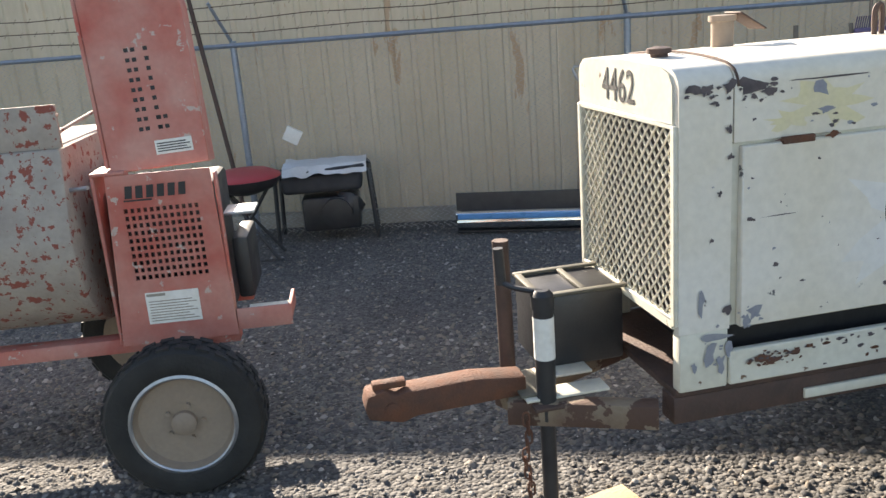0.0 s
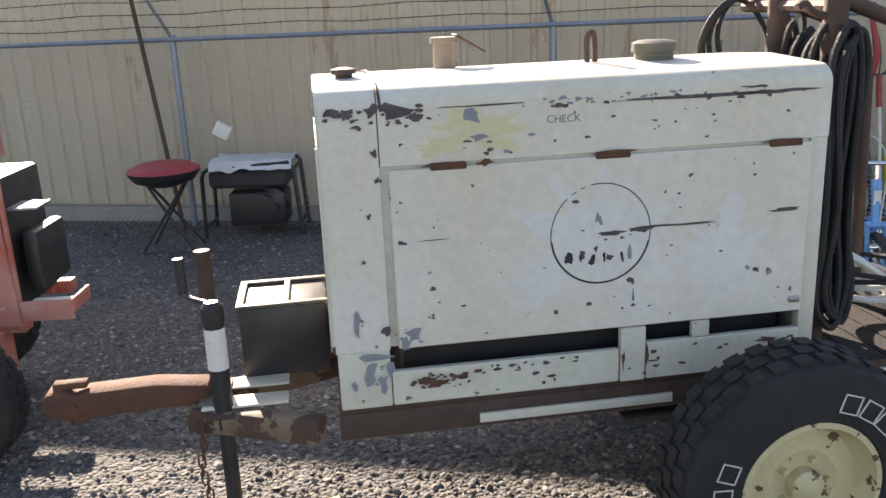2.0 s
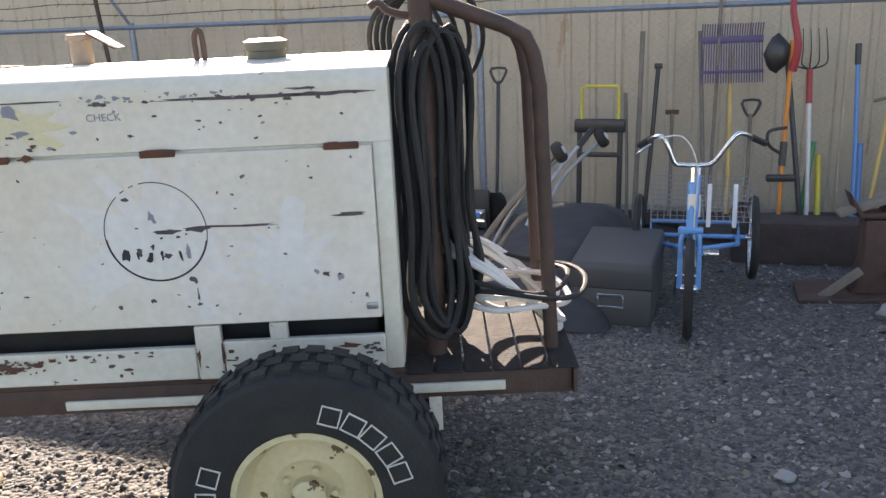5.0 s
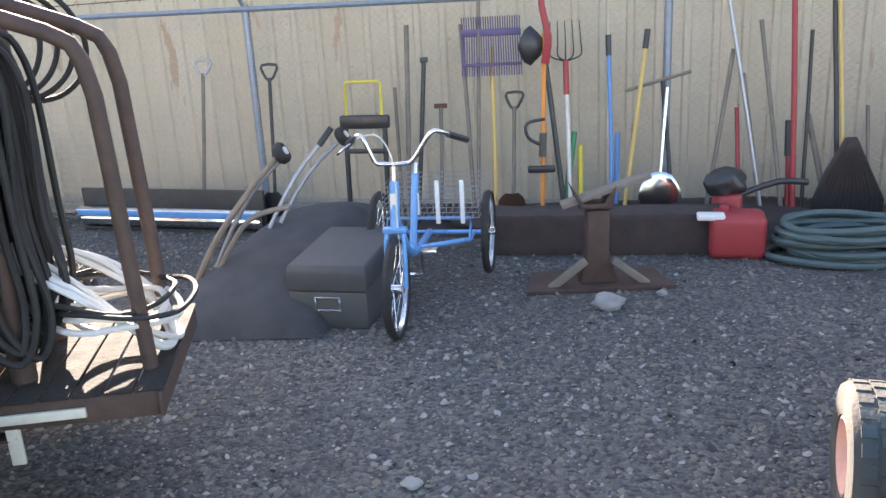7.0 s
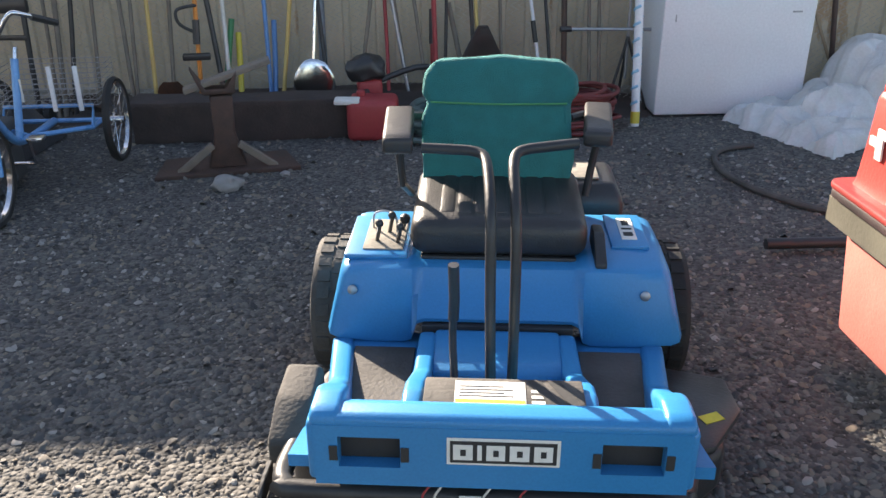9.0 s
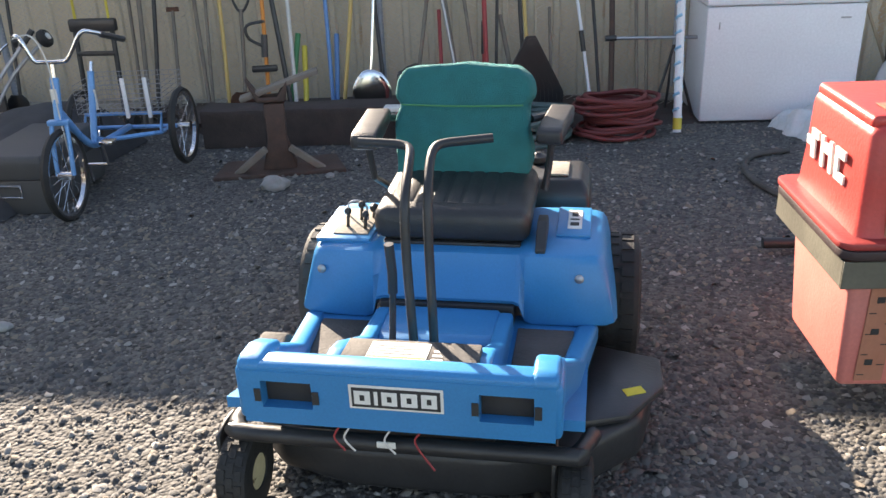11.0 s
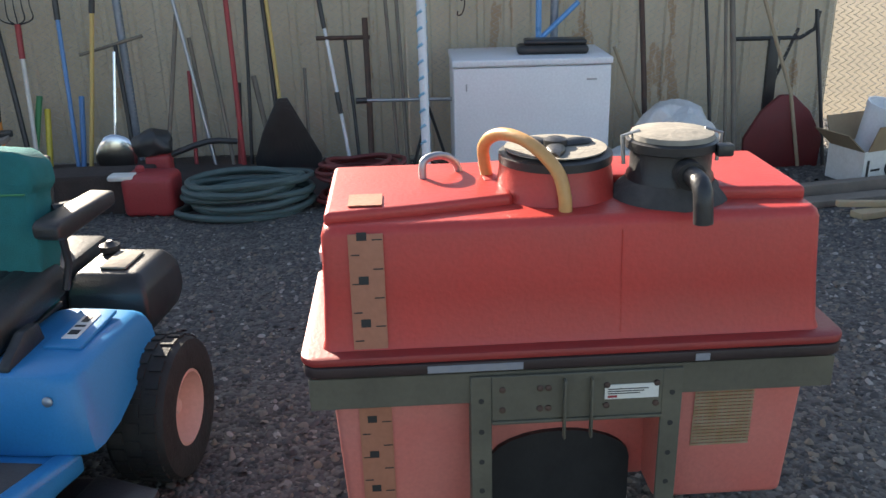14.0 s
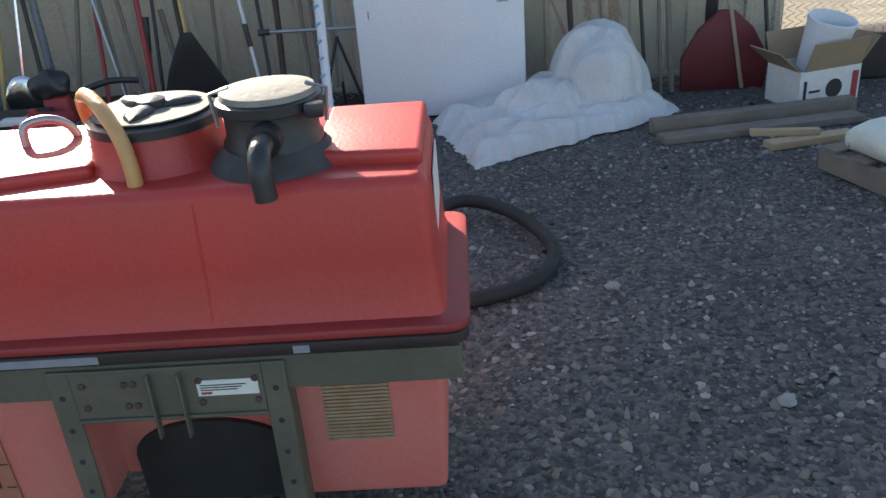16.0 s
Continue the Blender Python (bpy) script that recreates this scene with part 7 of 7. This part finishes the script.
for (x, y, a, b, c, mt, lb) in ((4.17, 4.72, 0.085, 0.06, 0.055, STONE, "pale rounded stone on the gravel"), (3.3, 2.9, 0.035, 0.025, 0.02, STONE, "small pale stone on the gravel"), (4.49, 4.92, 0.03, 0.02, 0.02, STONE, "small pale stone beside the stand"), (0.95, 2.35, 0.05, 0.03, 0.03, STONE, "tan stone in the sunlit gravel"), (8.35, 2.12, 0.03, 0.022, 0.02, STONE, "pale stone on dark gravel"), (8.05, 2.9, 0.028, 0.02, 0.018, STONE, "pale stone on dark gravel"), (9.0, 2.6, 0.035, 0.02, 0.02, STONE, "pale stone on dark gravel")):
    s_ = part("stone", blob(bmesh.new(), (0, 0, c * 0.6), (a, b, c), 0.35, 3, x), mt)
    s_.matrix_world = pose(x, y, gz(y))
    tagged(s_, lb, "stone")
Gc = thing("fuel_can", pose(5.10, 5.72, gz(5.72), 0, 0, -10), "red plastic fuel can with white spout lying on the beam", "fuel can")
part("body", B((-0.17, -0.12, 0.0), (0.17, 0.14, 0.28), 0.045, 4), HANDLE_RED, Gc)
part("label", B((-0.25, -0.11, 0.25), (-0.08, 0.0, 0.285), 0.012), PAPER, Gc, "white folded paper")
part("cap", lathe(bmesh.new(), [(0.03, 0), (0.03, 0.03), (0.02, 0.04)], 12, Matrix.Translation((-0.08, 0.04, 0.277))), HANDLE_RED, Gc)
rb = thing("chainsaw", pose(5.15, 6.05, gz(6.05), 0, 0, 0), "small red and black garden machine behind the beam", "garden machine")
part("body", B((-0.12, -0.1, 0.0), (0.05, 0.1, 0.36), 0.04, 3), HANDLE_RED, rb)
part("guard", blob(bmesh.new(), (-0.06, -0.03, 0.42), (0.14, 0.1, 0.1), 0.3, 3, 4), BLACK_PLASTIC, rb)
part("bar", T([(0.05, 0, 0.33), (0.30, 0.03, 0.40), (0.50, 0.06, 0.38)], 0.022, 8, 3), BLACK, rb)


def coil(name, label, c, rx, ry, turns, r, material, seed, rise=0.02, group=""):
    """Loose hose wound in uneven rings, each ring one part."""
    t = thing(name, pose(c[0], c[1], gz(c[1])), label, "hose", group)
    q = random.Random(seed)
    for k in range(turns):
        a_, b_ = rx * q.uniform(0.72, 1.0), ry * q.uniform(0.72, 1.0)
        ox, oy, z = q.uniform(-0.05, 0.05), q.uniform(-0.04, 0.04), r + rise * k
        pts = [(ox + a_ * math.cos(u), oy + b_ * math.sin(u), z + 0.012 * math.sin(2 * u + k) - 0.06 * math.sin(u) * b_ + q.uniform(0, 0.012)) for u in [2 * math.pi * j / 10 for j in range(10)]]
        part("ring", T(pts, r, 8, 4, closed=True), material, t)
    return t


coil("green_hose_coil", "coil of dull green thick hose on the gravel", (5.72, 5.62), 0.42, 0.30, 11, 0.022, GREEN_HOSE, 2, 0.020)
coil("red_hose_coil", "heap of tangled red hose on the gravel", (6.48, 5.62), 0.29, 0.24, 15, 0.015, RED_HOSE, 5, 0.019)

# ---- chest freezer ----
Fz = thing("chest_freezer", pose(7.16, 5.82, gz(5.85), 0, 0, -7), "white chest freezer standing by the fence", "freezer")
part("cabinet", B((0.0, 0.0, 0.02), (1.09, 0.62, 0.845), 0.012, 3), WHITE, Fz, "white enamelled cabinet")
part("lid", B((-0.008, -0.012, 0.852), (1.098, 0.63, 0.90), 0.012, 3), WHITE, Fz, "white lid")
part("badge", B((0.92, -0.0045, 0.745), (0.99, -0.001, 0.757), 0.001), STEEL, Fz)
part("handle_mark", B((0.085, -0.0045, 0.69), (0.095, -0.001, 0.74), 0.001), STEEL, Fz)
part("plinth", B((0.02, 0.02, 0.0), (1.07, 0.60, 0.02)), BLACK, Fz)
Bk = thing("black_seat_pad", pose(7.90, 5.98, gz(5.85) + 0.90, 0, 0, -12), "black padded frame part lying on the freezer", "pad")
part("pad", B((-0.25, -0.09, 0.0), (0.25, 0.10, 0.06), 0.025, 3), VINYL, Bk)
part("upper_pad", B((-0.20, -0.05, 0.06), (0.24, 0.12, 0.095), 0.015, 3), BLACK_PLASTIC, Bk)
Bf = thing("tube_stand", pose(7.86, 6.20, gz(5.85) + 0.90), "light blue steel tube frame standing on the freezer", "frame")
part("upright", T([(0, 0, 0.0), (0.0, 0.02, 0.75)], 0.022), BIKE_BLUE, Bf)
part("diagonal", T([(0.0, 0, 0.06), (0.30, 0.02, 0.32)], 0.020), BIKE_BLUE, Bf)
hk = part("wire_hook", T([(0, 0, 0.12), (0.02, -0.02, 0.13), (0.02, -0.02, 0.08), (0.0, -0.02, 0.03), (-0.03, -0.02, 0.02), (-0.03, -0.02, 0.05)], 0.005, 6, 4), RUST_PIPE)
hk.matrix_world = pose(7.32, wall_y(7.32, 7.53), 0.95)
tagged(hk, "small rusty wire hook hanging on the fence", "hook")

# ---- white tarpaulin heap ----
def crumple(x, y, seed):
    """Height of a sheet creased into flat facets, 0 to 1."""
    i, j = math.floor(x), math.floor(y)
    f, g = x - i, y - j
    def at(a, b):
        return random.Random(a * 7349 + b * 9151 + seed * 131).random()
    if f + g < 1:
        return at(i, j) * (1 - f - g) + at(i + 1, j) * f + at(i, j + 1) * g
    return at(i + 1, j + 1) * (f + g - 1) + at(i + 1, j) * (1 - g) + at(i, j + 1) * (1 - f)


bm = bmesh.new()
bmesh.ops.create_grid(bm, x_segments=110, y_segments=80, size=1)
for v in bm.verts:
    u, w = v.co.x, v.co.y
    x = u * 0.74 + 0.07 * noise.noise(Vector((w * 3, u, 1))) + 0.03 * noise.noise(Vector((w * 9, u * 2, 8)))
    y = w * 0.56 + 0.26 * u + 0.08 * noise.noise(Vector((u * 4, w, 3))) + 0.03 * noise.noise(Vector((u * 11, w, 6)))
    r2 = ((u - 0.55) / 0.50) ** 2 + ((w - 0.05) / 0.75) ** 2
    hump = 0.40 * max(0.0, 1 - r2 ** 1.4) ** 0.7
    r3 = ((u + 0.12) / 0.42) ** 2 + ((w + 0.0) / 0.6) ** 2
    mid = 0.13 * max(0.0, 1 - r3 ** 1.5) ** 0.6
    lu, lw = u + 0.35 * w, w - 0.3 * u
    fold = 0.15 * crumple(lu * 3.1, lw * 2.6, 1) + 0.06 * crumple(lw * 5.3 + 2, lu * 6.1, 2) + 0.018 * crumple(lu * 13, lw * 11, 3)
    e = max(abs(u), abs(w))
    k = max(0.0, 1 - e ** 9)
    v.co = Vector((x, y, 0.010 + (max(hump, mid) + fold) * k))
tp = part("tarpaulin", bm, TARP, smooth=False)
tp.matrix_world = pose(8.36, 5.42, gz(5.42), 0, 0, 8)
for v in tp.data.vertices:
    v.co.z += -0.06 * v.co.y
tagged(tp, "crumpled dirty white tarpaulin heaped on the gravel", "tarpaulin")

# ---- box, lumber, pallet, pipes ----
Cx = thing("cardboard_box", pose(10.0, 5.28, gz(5.28), 0, 0, 12), "open white cardboard box with brown flaps", "box")
bm = bmesh.new()
for a, b in (((-0.22, -0.16, 0), (0.22, -0.152, 0.24)), ((-0.22, 0.152, 0), (0.22, 0.16, 0.24)), ((-0.22, -0.152, 0), (-0.212, 0.152, 0.24)), ((0.212, -0.152, 0), (0.22, 0.152, 0.24)), ((-0.21, -0.15, 0.002), (0.21, 0.15, 0.01))):
    box(bm, a, b)
part("carton", bm, PAPER, Cx, "white printed carton")
for m_, sz in ((Matrix.Translation((0, -0.158, 0.24)) @ Matrix.Rotation(radians(20), 4, "X"), ((-0.19, -0.004, 0), (0.21, 0.004, 0.19))), (Matrix.Translation((0, 0.158, 0.24)) @ Matrix.Rotation(radians(-20), 4, "X"), ((-0.21, -0.004, 0), (0.21, 0.004, 0.19)))):
    part("flap", B(*sz, m=m_), CARD, Cx, "brown cardboard flap")
part("flap", B((-0.004, -0.15, 0), (0.004, 0.15, 0.20), m=Matrix.Translation((-0.218, 0, 0.24)) @ Matrix.Rotation(radians(-50), 4, "Y")), CARD, Cx)
part("flap", B((-0.004, -0.15, 0), (0.004, 0.15, 0.20), m=Matrix.Translation((0.218, 0, 0.24)) @ Matrix.Rotation(radians(40), 4, "Y")), CARD, Cx)
bm = lathe(bmesh.new(), [(0.06, 0), (0.06, 0.002)], 20, Matrix.Translation((0.03, -0.1615, 0.11)) @ AXIS_Y)
box(bm, (-0.19, -0.163, 0.05), (-0.17, -0.1605, 0.18))
box(bm, (-0.15, -0.163, 0.10), (-0.07, -0.1605, 0.115))
part("print", bm, INK, Cx)
part("red_band", B((0.16, -0.163, 0.02), (0.205, -0.1605, 0.2)), HANDLE_RED, Cx)
bk = part("bucket", lathe(bmesh.new(), [(0.12, 0), (0.145, 0.30), (0.15, 0.30), (0.15, 0.33), (0.14, 0.33), (0.115, 0.02), (0.005, 0.02)], 28), WHITE)
bk.matrix_world = pose(10.02, 5.30, gz(5.3) + 0.20, 12, 8, 0)
tagged(bk, "translucent white plastic bucket sitting in the box", "bucket")
for (x, y, l, w, h, rz, mt, z, lb) in ((9.45, 4.88, 1.25, 0.09, 0.09, 3, WOOD_GREY, 0, "grey weathered four-by-four lying on the gravel"), (9.42, 4.70, 1.2, 0.14, 0.04, 3, WOOD_GREY, 0, "grey weathered plank lying on the gravel"), (9.55, 4.38, 0.50, 0.10, 0.04, 6, PLANK, 0, "short pale offcut of sawn timber"), (9.43, 4.44, 0.36, 0.05, 0.035, -14, PLANK, 0.042, "short pale stick on an offcut")):
    pl = part("lumber", B((-l / 2, -w / 2, 0), (l / 2, w / 2, h), 0.004), mt)
    pl.matrix_world = pose(x, y, gz(y) + z + 0.004, -3, 0, rz)
    tagged(pl, lb, "lumber")
Pa = thing("pallet", pose(9.98, 3.46, gz(3.5), 0, 0, 14), "grey wooden pallet on the gravel", "pallet")
for k in range(7):
    part("deck_board", B((-0.5, -0.58 + k * 0.178, 0.10), (0.5, -0.48 + k * 0.178, 0.118), 0.003, 1), WOOD_GREY, Pa)
for x in (-0.48, 0.0, 0.48):
    part("stringer", B((x - 0.02, -0.6, 0.0), (x + 0.02, 0.6, 0.10), 0.003, 1), WOOD_GREY, Pa)
for k, (x, y, z) in enumerate(((-0.20, 0.34, 0.12), (-0.18, -0.02, 0.12), (-0.2, -0.38, 0.12), (0.3, 0.2, 0.12), (0.3, -0.25, 0.12))):
    bm = B((-0.27, -0.17, 0.0), (0.27, 0.17, 0.12), 0.05, 3)
    bmesh.ops.subdivide_edges(bm, edges=[e for e in bm.edges if e.calc_length() > 0.12], cuts=4, use_grid_fill=True)
    for v in bm.verts:
        v.co.z += max(0, v.co.z) * 0.5 * noise.noise(v.co * 7 + Vector((k, 0, 0))) * 0.6
    bg = part("sack", bm, BAG)
    bg.matrix_world = Pa.matrix_world @ pose(x, y, z, 0, 0, 5 * math.sin(k * 4))
    tagged(bg, "white printed plastic sack lying on the pallet", "sack", "sacks on the pallet")
pp = part("water_pipe", T([(7.42, 4.88, 0.02), (7.15, 4.80, 0.02), (6.98, 4.49, 0.02), (6.95, 4.1, 0.02), (7.05, 3.75, 0.02), (7.22, 3.50, 0.02)], 0.018, 8, 5), RUBBER_DUSTY)
for v in pp.data.vertices:
    v.co.z += gz(v.co.y)
tagged(pp, "dusty black poly pipe lying on the gravel", "pipe")
pv = part("pipe_coupling", T([(6.55, 3.22, 0.03), (6.85, 3.18, 0.03), (7.0, 3.16, 0.03)], 0.026, 10), BLACK_PLASTIC)
tagged(pv, "black pipe coupling on the gravel", "pipe")
hs = part("suction_hose", T([(7.30, 3.40, 0.03), (7.55, 3.80, 0.03), (7.78, 3.65, 0.03), (7.90, 3.25, 0.03), (7.78, 2.98, 0.03), (7.52, 2.88, 0.03), (7.30, 2.85, 0.03)], 0.030, 12, 6), RUBBER)
tagged(hs, "thick black suction hose curving over the gravel", "hose")
# beyond the wall's end: sunlit lot and an old beam
lot = part("road", P([(10.62, 7.2), (60, -2), (60, 60), (10.62, 60)], -0.30, -0.285, "z"), mat("pale_tan_gravel", (0.19, 0.16, 0.11), (0.14, 0.12, 0.085), 0.95, 0, 2, 0.8, 0.5, 25))
tagged(lot, "pale tan gravel lot beyond the fence", "gravel lot", kind="structure")
rw = part("old_beam", B((-0.8, -0.15, 0), (0.9, 0.15, 0.32), 0.04, 3), DARK_WOOD)
rw.matrix_world = pose(10.95, 5.75, gz(5.75), 0, 0, -8)
tagged(rw, "dark weathered beam lying beside the box", "beam")
